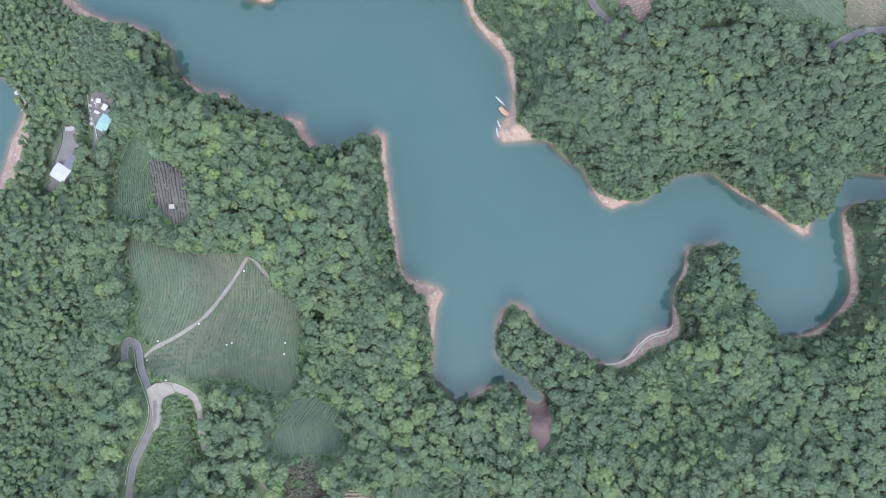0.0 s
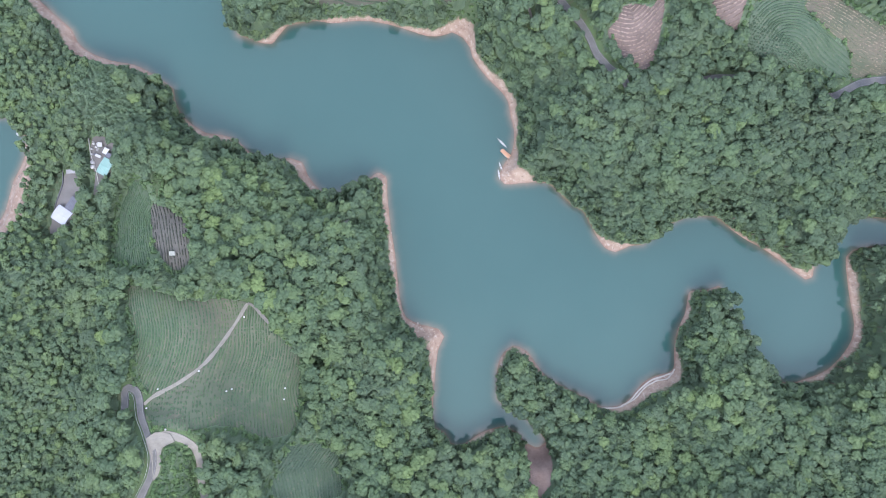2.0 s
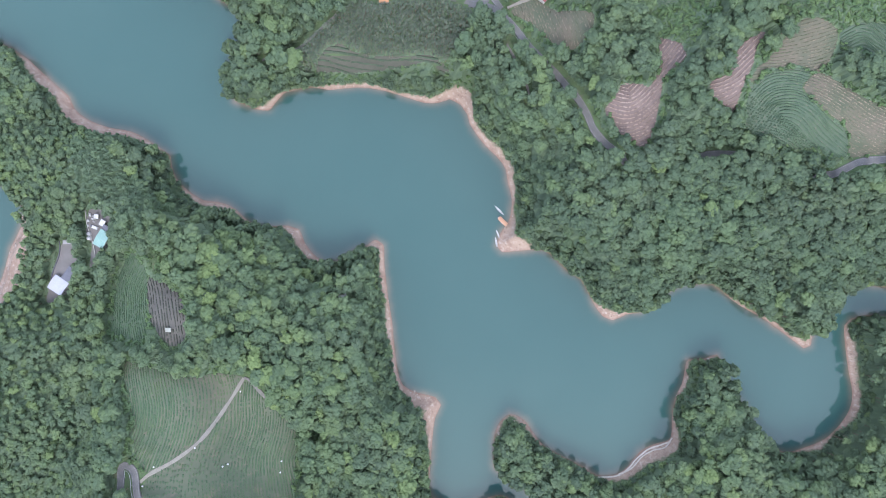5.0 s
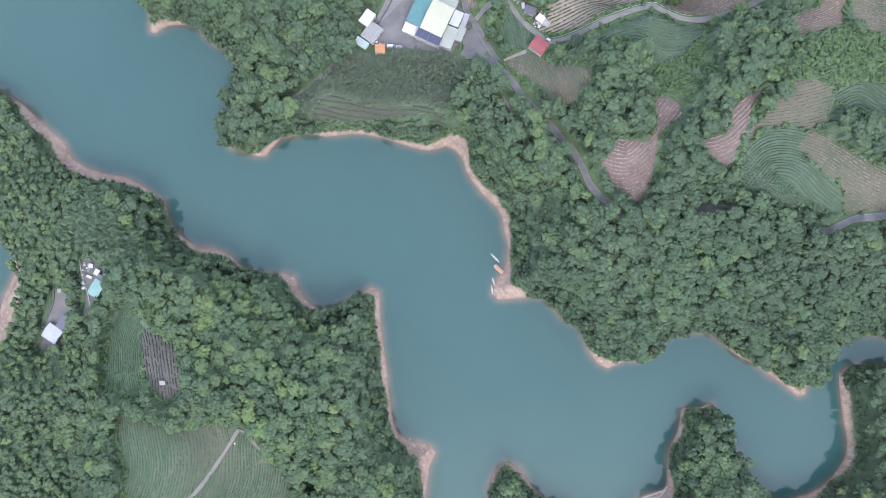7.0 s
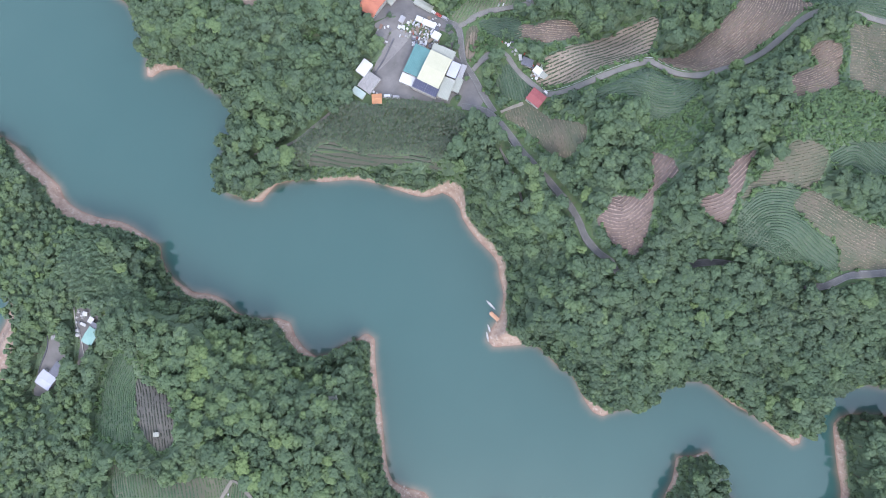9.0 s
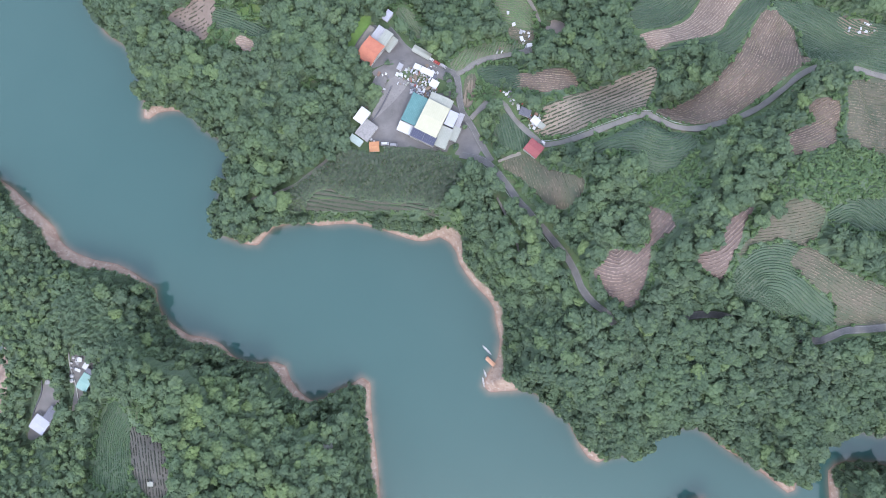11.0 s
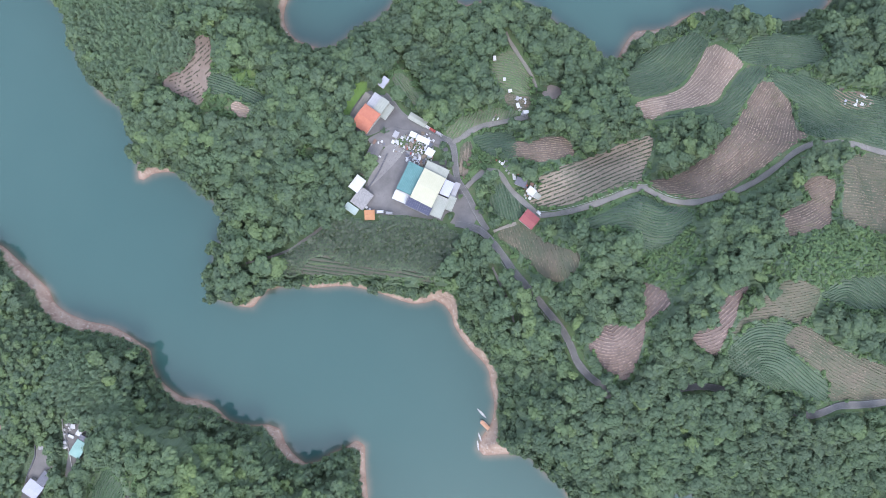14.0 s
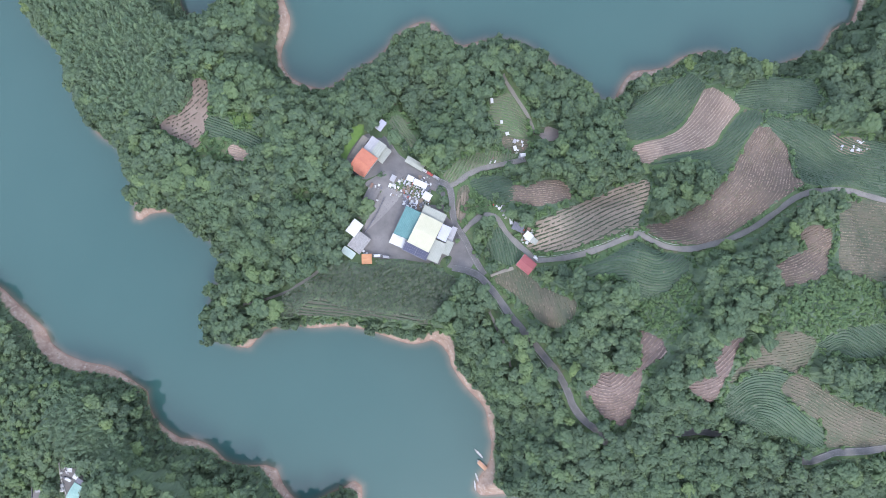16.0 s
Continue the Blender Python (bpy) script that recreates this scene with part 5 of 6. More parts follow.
building("annex", "pale blue sheet-roofed bay beside the hall", 14.5, 243.2, 5.2, 8.5, -24, 6.0, M_LAVENDER, "mono", 0.3, group=WORKS)
building("annex", "low grey-green lean-to by the lane", 16.6, 234.6, 4.0, 7.9, -23, 4.2, M_GREYGREEN, "mono", 0.3, group=WORKS)
for ax, ay in ((4.2, 256.2), (8.6, 254.3), (12.6, 252.4)):
    building("annex", "small grey-green bay behind the cream hall", ax, ay, 4.4, 4.8, -24, 5.6, M_GREYGREEN, "mono", 0.25, rib=1.1, windows=False, group=WORKS)
building("annex", "narrow grey lean-to at the hall's end", 19.2, 242.4, 2.6, 9.0, -22, 3.6, M_GREY, "mono", 0.2, windows=False, group=WORKS)
building("house", "house under a bright orange tiled roof", -33.8, 284.3, 10.2, 13.4, -35, 5.6, M_ORANGE, "gable", 1.7, rib=0.45, over=0.5, category="house")
building("house_wing", "pale grey flat-roofed wing of the orange-roofed house", -25.0, 292.5, 4.9, 9.0, -35, 6.0, M_GREYGREEN, "flat", 0.1, rib=1.2, category="house")
building("house_wing", "grey flat-roofed wing of the orange-roofed house", -29.3, 295.5, 5.0, 8.8, -35, 5.4, M_GREY, "flat", 0.1, rib=1.2, category="house")
building("carport", "pale lean-to beside the grey house wing", -21.8, 289.6, 3.8, 9.0, -35, 3.2, M_GREYGREEN, "mono", 0.3, category="shed")
building("terrace", "raised pale concrete terrace behind the house", -37.6, 293.8, 4.4, 17.0, -33, 1.2, M_CONCRETE, "flat", 0.1, rib=3.0, over=0.0, windows=False, category="terrace")
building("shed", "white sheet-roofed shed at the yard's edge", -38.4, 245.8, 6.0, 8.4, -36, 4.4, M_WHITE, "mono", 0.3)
building("shed", "shed with a grey gravel-covered flat roof", -35.7, 237.3, 8.6, 10.6, -36, 3.4, M_GRAVEL, "flat", 0.1, rib=4.0)
building("shed", "low mint-grey lean-to below the gravel roof", -41.9, 231.2, 7.6, 3.8, -34, 2.8, sheet("pale_mint_sheet", (0.150, 0.190, 0.175), (0.185, 0.222, 0.206)), "mono", 0.2, windows=False)
building("hut", "small hut under an ochre pitched roof", -31.0, 227.5, 5.4, 5.4, 3, 2.6, M_OCHRE, "gable", 1.0, rib=0.45)
building("hut", "small pale grey hut at the lane's end", -24.2, 308.1, 3.5, 6.1, -35, 3.2, M_LAVENDER, "mono", 0.3)
building("shelter", "long grey-green canopy shelter beside the lane", -3.3, 284.8, 11.3, 3.6, -30, 2.6, M_GREYGREEN, "gable", 0.5, rib=1.4, category="shelter", windows=False)
building("shed", "dull red sheet-roofed house below the lane", 62.0, 225.4, 8.8, 7.6, -39, 4.2, M_RED, "gable", 0.9, rib=0.5, category="house")
building("shed", "low dark-roofed shed beside the lane", 57.3, 247.1, 6.0, 4.0, -22, 2.8, M_DARK, "mono", 0.3)
building("shed", "white patched sheet-roofed lean-to beside the lane", 63.4, 242.0, 4.4, 3.6, -40, 2.4, M_WHITE, "mono", 0.3, windows=False)
building("shed", "small pale lean-to beside the lane", 66.8, 239.2, 3.4, 2.6, -40, 2.1, M_GREYGREEN, "mono", 0.2, windows=False)
building("shed", "white sheet-roofed shelter among stored goods", 0.1, 272.5, 7.8, 2.9, -23, 2.8, M_WHITE, "mono", 0.2, windows=False)
building("shed", "pale grey sheet-roofed shelter among stored goods", 4.2, 264.9, 4.4, 4.0, -30, 2.8, M_WHITE, "mono", 0.2, windows=False)
building("shed", "small pale sheet-roofed shelter at the yard's gate", -16.2, 275.6, 2.5, 3.4, -28, 2.3, M_GREY, "mono", 0.2, windows=False)
building("shed", "small white shelter beside stored goods", -5.9, 275.7, 3.6, 2.6, -22, 2.4, M_WHITE, "mono", 0.2, windows=False)
building("shed", "open storage platform at the yard's edge", -28.6, 266.4, 6.6, 8.2, -24, 1.4, M_YARD, "flat", 0.1, rib=2.5, windows=False)
building("boathouse", "lakeside house under a pale blue-white roof", -236.7, 58.3, 9.6, 9.0, -34, 4.2, M_LAVENDER, "gable", 0.8, rib=0.8, category="house")
building("shed", "dark grey roofed shed beside the lakeside house", -229.6, 65.0, 5.0, 8.4, -36, 3.2, M_DARK, "mono", 0.3)
building("house", "house under a mint green sheet roof", -203.5, 86.3, 6.4, 9.7, -30, 4.2, M_MINT, "gable", 0.6, category="house")
building("shed", "small dark shed behind the mint-roofed house", -200.6, 92.8, 4.4, 2.4, -30, 3.2, M_DARK, "mono", 0.2, windows=False)
building("shed", "small white shed behind the mint-roofed house", -203.2, 96.0, 2.6, 3.2, -30, 2.4, M_WHITE, "mono", 0.2, windows=False)
building("shed", "small white box shed in the yard", -206.6, 99.9, 2.2, 2.1, -8, 2.1, M_WHITE, "mono", 0.15, windows=False)
building("shed", "small grey shelter at the drive's head", -227.7, 85.0, 6.5, 1.8, 3, 2.6, M_GREY, "mono", 0.2, windows=False)
building("gazebo", "small grey gazebo among the trees", -57.6, 50.0, 4.2, 4.2, 21, 2.6, M_GREYGREEN, "gable", 0.8, windows=False, category="gazebo")
building("hut", "tiny pale field hut on the dark tea field", -154.6, 33.1, 2.6, 1.9, 0, 1.9, M_GREYGREEN, "mono", 0.2, windows=False)

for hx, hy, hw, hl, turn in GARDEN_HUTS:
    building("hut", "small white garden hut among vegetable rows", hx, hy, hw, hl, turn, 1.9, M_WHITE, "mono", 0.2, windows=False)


# ---- tanks, drums and stored goods ----
def tank(x, y, r, h, label="white plastic water tank with a domed lid"):
    z = float(lie(x, y)) - 0.05
    ob = thing("water_tank", label, "tank", x, y, z, group="water tanks")
    bm = rod(bmesh.new(), (0, 0, 0), (0, 0, h), r, 14)
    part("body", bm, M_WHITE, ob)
    bm = rod(bmesh.new(), (0, 0, h), (0, 0, h + r * 0.3), r, 14, r * 0.35)
    rod(bm, (0, 0, h + r * 0.3), (0, 0, h + r * 0.4), r * 0.35, 10)
    part("lid", bm, M_WHITE, ob)
    for k in (0.3, 0.65):
        part("hoop", rod(bmesh.new(), (0, 0, h * k), (0, 0, h * k + 0.08), r + 0.03, 14), M_GREY, ob)


for tx, ty, tr, th in ((-212.6, 89.6, 1.1, 1.9), (-212.7, 86.9, 1.2, 2.0), (46.6, 258.2, 0.9, 1.5), (51.2, 255.0, 1.0, 1.6), (-19.8, 293.0, 0.7, 1.3), (-33.2, 232.2, 0.8, 1.4),
                       (-210.9, 100.7, 0.7, 1.2), (-212.4, 97.6, 0.7, 1.2), (-212.9, 94.6, 0.6, 1.0), (-199.3, 103.4, 0.7, 1.2)):
    tank(tx, ty, tr, th)
for tx, ty in FIELD_DRUMS:
    tank(tx, ty, 0.5, 0.8, "small white water drum beside tea rows")


def crate(x, y, turn, w, l, h, material, label):
    z = float(lie(x, y)) + 0.06
    ob = thing("crate", label, "crate", x, y, z, turn, "stored goods in the yard")
    part("body", boxed(-w / 2, w / 2, -l / 2, l / 2, 0.12, h, bevel=0.05), material, ob)
    for s in (-1, 1):
        part("skid", boxed(s * w * 0.35 - 0.06, s * w * 0.35 + 0.06, -l / 2, l / 2, 0, 0.125), M_WOOD, ob)
    part("lid", boxed(-w / 2 - 0.04, w / 2 + 0.04, -l / 2 - 0.04, l / 2 + 0.04, h, h + 0.06, bevel=0.02), material, ob)


def heap(x, y, turn, size, material, label):
    """A tarpaulin drawn over a pile, with folds."""
    z = float(lie(x, y))
    bm = bmesh.new()
    bmesh.ops.create_grid(bm, x_segments=7, y_segments=7, size=size / 2)
    for v in bm.verts:
        e = max(abs(v.co.x), abs(v.co.y)) / (size / 2)
        v.co.z = (1 - e ** 3) * size * 0.42 * (1 + 0.3 * math.sin(v.co.x * 3 + v.co.y * 2)) + 0.03
        v.co.x += 0.08 * math.sin(v.co.y * 5)
    ring = bmesh.ops.extrude_edge_only(bm, edges=[e for e in bm.edges if e.is_boundary])
    for v in ring["geom"]:
        if isinstance(v, bmesh.types.BMVert):
            v.co.z = -0.3
    me = bpy.data.meshes.new("tarpaulin")
    bm.to_mesh(me)
    bm.free()
    me.materials.append(material)
    ob = new("tarpaulin", me)
    ob.matrix_world = pose(x, y, z, 0, 0, turn)
    tagged(ob, label, "tarpaulin", "stored goods in the yard")


rng = random.Random(21)
M_RUST = sheet("rusty_steel", (0.095, 0.055, 0.042), (0.135, 0.085, 0.066), 0.8)
GOODS = ((M_WHITE, "white plastic crate on wooden skids"), (M_GREY, "grey steel bin on wooden skids"), (M_WOOD, "weathered wooden crate on skids"), (M_YARD, "dusty dark bin on wooden skids"),
         (M_GREYGREEN, "grey-green plastic crate on skids"), (M_WHITE, "white plastic crate on wooden skids"), (M_GREY, "grey steel bin on wooden skids"), (M_RUST, "rusty steel bin on wooden skids"),
         (M_DARK, "dark steel bin on wooden skids"), (M_LAVENDER, "pale blue plastic crate on skids"), (M_WHITE, "white plastic crate on wooden skids"), (M_BRICKRED, "red painted steel crate on skids"), (M_WOOD, "weathered wooden crate on skids"))
goods = []
for gx0, gx1, gy0, gy1, n in ((-10, 6, 257, 277, 150), (-32, -23, 262, 272, 18), (-19, -9, 265, 275, 18), (59.5, 67, 238, 246, 34), (49, 57, 250, 257, 9), (43, 50, 256, 262, 6), (242, 260, 293, 300, 14), (-36, -31, 229.5, 233, 3), (-212, -208, 93, 102, 7), (42, 47, 287, 291, 4), (56, 63, 291, 301, 8)):
    for _ in range(n * 9):
        if n <= 0:
            break
        px, py = rng.uniform(gx0, gx1), rng.uniform(gy0, gy1)
        turn = -24 + rng.choice((0, 0, 90, rng.uniform(-30, 30)))
        big = 1.9 if rng.random() < 0.22 else 1.0
        w, l, h = rng.uniform(0.4, 1.2) * big, rng.uniform(0.6, 2.2) * big, rng.uniform(0.4, 1.4)
        if any(math.hypot(px - a, py - b) < (max(w, l) + c) * 0.42 for a, b, c in goods):
            continue
        goods.append((px, py, max(w, l)))
        n -= 1
        m, label = rng.choice(GOODS)
        if rng.random() < 0.25:
            heap(px, py, turn, max(w, l) * 1.1, rng.choice((M_WHITE, M_GREY, M_GREYGREEN, M_WHITE)), "tarpaulin drawn over a pile of goods")
        else:
            crate(px, py, turn, w, l, h, m, label)


# ---- vehicles ----
def car(name, label, x, y, turn, w, l, h, paint, van=False):
    z = float(lie(x, y)) + 0.12
    ob = thing(name, label, "vehicle", x, y, z, turn)
    body = boxed(-l / 2, l / 2, -w / 2, w / 2, 0.28, h * 0.55, bevel=0.12)
    part("body", body, paint, ob)
    front, rear = (l * 0.42, -l * 0.48) if van else (l * 0.22, -l * 0.42)
    cab = boxed(rear, front, -w / 2 + 0.06, w / 2 - 0.06, h * 0.55, h, bevel=0.1)
    for v in cab.verts:
        if v.co.z > h * 0.8:
            v.co.x = v.co.x * 0.86 + (front + rear) * 0.07
            v.co.y *= 0.88
    part("cabin", cab, paint, ob)
    part("windscreen", boxed(front - 0.22, front + 0.01, -w * 0.38, w * 0.38, h * 0.6, h * 0.88, bevel=0.03), M_GLASS, ob)
    part("rear_window", boxed(rear - 0.01, rear + 0.15, -w * 0.36, w * 0.36, h * 0.62, h * 0.86, bevel=0.03), M_GLASS, ob)
    for s in (-1, 1):
        part("side_window", boxed(rear + 0.3, front - 0.35, s * (w / 2 - 0.09) - 0.02, s * (w / 2 - 0.09) + 0.04 * s + 0.02, h * 0.62, h * 0.86), M_GLASS, ob)
        for k in (-0.31, 0.31):
            wheel = part("wheel", rod(bmesh.new(), (l * k, s * (w / 2 - 0.2), 0.31), (l * k, s * (w / 2 + 0.01), 0.31), 0.31, 14), M_RUBBER, ob)
            part("rim", rod(bmesh.new(), (l * k, s * (w / 2), 0.31), (l * k, s * (w / 2 + 0.03), 0.31), 0.18, 10), M_STEEL, wheel)
        part("headlight", boxed(l / 2 - 0.06, l / 2 + 0.015, s * w * 0.36 - 0.15, s * w * 0.36 + 0.15, h * 0.38, h * 0.47, bevel=0.02), M_GLASS, ob)


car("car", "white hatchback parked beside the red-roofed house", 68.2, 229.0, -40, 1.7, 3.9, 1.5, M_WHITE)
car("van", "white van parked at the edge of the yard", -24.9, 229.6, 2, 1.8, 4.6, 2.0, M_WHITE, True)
car("van", "grey van parked beside the white shed", -19.6, 228.9, -4, 1.8, 4.6, 1.9, M_GREY, True)
car("car", "red car parked beside the canopy shelter", 5.6, 279.0, -30, 1.7, 4.0, 1.5, M_BRICKRED)
car("van", "grey van parked on the lane's edge", 9.4, 276.7, -30, 1.8, 4.4, 1.9, M_GREY, True)
car("car", "white car parked beside the lane", 2.6, 280.8, -30, 1.7, 3.8, 1.5, M_WHITE)


# ---- boats ----
def boat(name, label, x, y, turn, w, l, paint, canopy=None, bare=False):
    """A hull with raised sides, thwarts and a gunwale; some under a canopy."""
    ob = thing(name, label, "boat", x, y, -0.04, turn, "boats along the bank")
    v, f = [], []
    n = 11
    for i in range(n):
        u = i / (n - 1) * 2 - 1
        half = w / 2 * max(0.12, (1 - abs(u) ** 2.6))
        sheer = 0.5 + 0.22 * u * u
        v += [(u * l / 2, -half, sheer), (u * l / 2, -half * 0.75, 0.02), (u * l / 2, half * 0.75, 0.02), (u * l / 2, half, sheer),
              (u * l / 2 * 0.98, half * 0.86, sheer), (u * l / 2 * 0.97, half * 0.66, 0.1), (u * l / 2 * 0.97, -half * 0.66, 0.1), (u * l / 2 * 0.98, -half * 0.86, sheer)]
    for i in range(n - 1):
        for k in range(8):
            f.append((i * 8 + k, i * 8 + (k + 1) % 8, i * 8 + 8 + (k + 1) % 8, i * 8 + 8 + k))
    f += [(0, 7, 6, 1), (1, 6, 5, 2), (2, 5, 4, 3)]
    q = (n - 1) * 8
    f += [(q, q + 1, q + 6, q + 7), (q + 1, q + 2, q + 5, q + 6), (q + 2, q + 3, q + 4, q + 5)]
    under("hull", mesh_of("hull", v, f, paint), ob)
    for u in (-0.5, 0.0, 0.5):
        part("thwart", boxed(u * l / 2 - 0.12, u * l / 2 + 0.12, -w * 0.36, w * 0.36, 0.36, 0.41), M_WOOD, ob)
    if canopy:
        for i in (-1, 1):
            for j in (-1, 1):
                part("post", rod(bmesh.new(), (i * l * 0.34, j * w * 0.38, 0.1), (i * l * 0.34, j * w * 0.38, 2.0), 0.04, 6), M_STEEL, ob)
        under("canopy", ribbed_roof("canopy", l * 0.84, w * 0.9, 1.95, 0.25, "gable", canopy, 0.6, 0.1), ob)


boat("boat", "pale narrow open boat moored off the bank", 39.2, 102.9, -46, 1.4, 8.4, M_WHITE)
boat("tour_boat", "moored boat under an orange canopy", 41.3, 95.7, -44, 2.7, 8.2, M_WHITE, M_CANOPY)
boat("boat", "white narrow open boat moored off the bank", 38.2, 87.4, -70, 1.1, 6.6, M_WHITE)
boat("boat", "white narrow open boat moored beside the spit", 37.0, 82.3, -80, 1.2, 6.6, M_WHITE)
boat("tour_boat", "white moored boat under a pale canopy", -272.0, 113.4, 36, 2.2, 5.4, M_WHITE, M_WHITE)
boat("boat", "white open boat drawn up by the beach", -268.8, 103.1, 36, 1.7, 6.2, M_WHITE)
jetty = thing("jetty", "small grey floating jetty at the tree-lined bank", "jetty", -126.6, 225.4, 0.0, -30)
for k in range(9):
    part("plank", boxed(-2.8 + k * 0.62, -2.25 + k * 0.62, -0.8, 0.8, 0.22, 0.28), M_STEEL, jetty)
for s in (-1, 1):
    part("float", rod(bmesh.new(), (-2.8, s * 0.5, 0.06), (2.7, s * 0.5, 0.06), 0.17, 8), M_GREY, jetty)


# ---- walls and guard rails ----
def low_wall(points, tall, thick, material, label):
    line = spline(points, 2.0)
    z = smoothed(lie(line[:, 0], line[:, 1]), 1)
    me = ribbon("retaining_wall", np.c_[line, z], [-thick / 2, -thick / 2, thick / 2, thick / 2], [-0.8, tall, tall, -0.8], material)
    tagged(new("retaining_wall", me), label, "wall", kind="structure")


low_wall([(-21.3, 264.4), (-26.5, 253), (-32.5, 243.5)], 1.2, 0.35, M_DARK, "dark retaining wall along the yard")
low_wall([(-213.6, 104), (-213.4, 95), (-211, 84), (-210, 72), (-209.4, 64)], 0.9, 0.4, M_WALL, "concrete retaining wall along the yard")
low_wall([(-235, 86), (-236, 78), (-241, 68), (-243.5, 62)], 0.9, 0.4, M_DARK, "dark retaining wall beside the drive")


def guard_rail(line, offset, label):
    """Posts with a rail, along one side of a road."""
    along = np.gradient(line[:, :2], axis=0)
    along /= np.linalg.norm(along, axis=1)[:, None]
    side = np.c_[-along[:, 1], along[:, 0]]
    place = line.copy()
    place[:, :2] += side * offset
    ob = tagged(new("guard_rail"), label, "guard rail")
    rail = ribbon("rail", place, [-0.05, -0.05, 0.05, 0.05], [0.42, 0.75, 0.75, 0.42], M_WHITE)
    under("rail", rail, ob)
    shape = boxed(-0.07, 0.07, -0.07, 0.07, -0.5, 0.7)
    post = bpy.data.meshes.new("post")
    shape.to_mesh(post)
    shape.free()
    post.materials.append(M_STEEL)
    for x, y, z in place[::3]:
        p = under("post", post, ob)
        p.location = (x, y, z)


guard_rail(ROAD_LINES[0][3][20:78], 2.6, "white roadside guard rail on steel posts")
guard_rail(ROAD_LINES[4][3][8:52], -2.9, "white roadside guard rail on steel posts")
lane = next(line for road, wide, kind, line in ROAD_LINES if road == "lane" and len(line) > 120)
near = np.nonzero((lane[:, 0] > 64) & (lane[:, 0] < 150))[0]
guard_rail(lane[near[0]:near[-1]], 2.1, "low pale kerb rail on short posts beside the terraces")


for trail in (TRAIL_LOWER, TRAIL_UPPER):
    line = spline(trail, 1.5)
    me = ribbon("footpath", np.c_[line, lie(line[:, 0], line[:, 1])], [-0.5, -0.45, 0.45, 0.5], [-0.15, 0.2, 0.2, -0.15], M_TRAIL)
    tagged(new("footpath", me), "narrow pale path along the bare bank", "path", kind="structure")


# ---- stones along the banks ----
r = np.random.default_rng(31)
sx, sy = scatter(14, -325, 325, -195, 440, 2.4)
d, b = lie(sx, sy, D), lie(sx, sy, BANK)
on = (d > 0.1) & (d < b + 1.0) & (r.random(len(sx)) < 0.2)
V, F, n = [], [], 0
lump = bmesh.new()
bmesh.ops.create_icosphere(lump, subdivisions=1, radius=1.0)
lump_v = np.array([v.co[:] for v in lump.verts])
lump_f = np.array([[v.index for v in f.verts] for f in lump.faces])
lump.free()
for x, y in zip(sx[on], sy[on]):
    s = 0.12 + 0.8 * r.random() ** 4
    a = r.uniform(0, 6.28)
    q = lump_v * (1 + 0.25 * r.standard_normal((len(lump_v), 1))) * (s, s * r.uniform(0.6, 1), s * 0.6)
    q = np.stack([q[:, 0] * math.cos(a) - q[:, 1] * math.sin(a) + x, q[:, 0] * math.sin(a) + q[:, 1] * math.cos(a) + y, q[:, 2] + float(lie(x, y)) + 0.1 * s], -1)
    V.append(q), F.append(lump_f + n)
    n += len(q)
M_STONE = speckled("bank_stone", (0.17, 0.14, 0.115), (0.25, 0.22, 0.195), 0.7, c=(0.12, 0.095, 0.08))
tagged(new("stones", mesh_of("stones", np.concatenate(V), np.concatenate(F), M_STONE)), "pale stones scattered along the bare banks", "stones", kind="stuff")


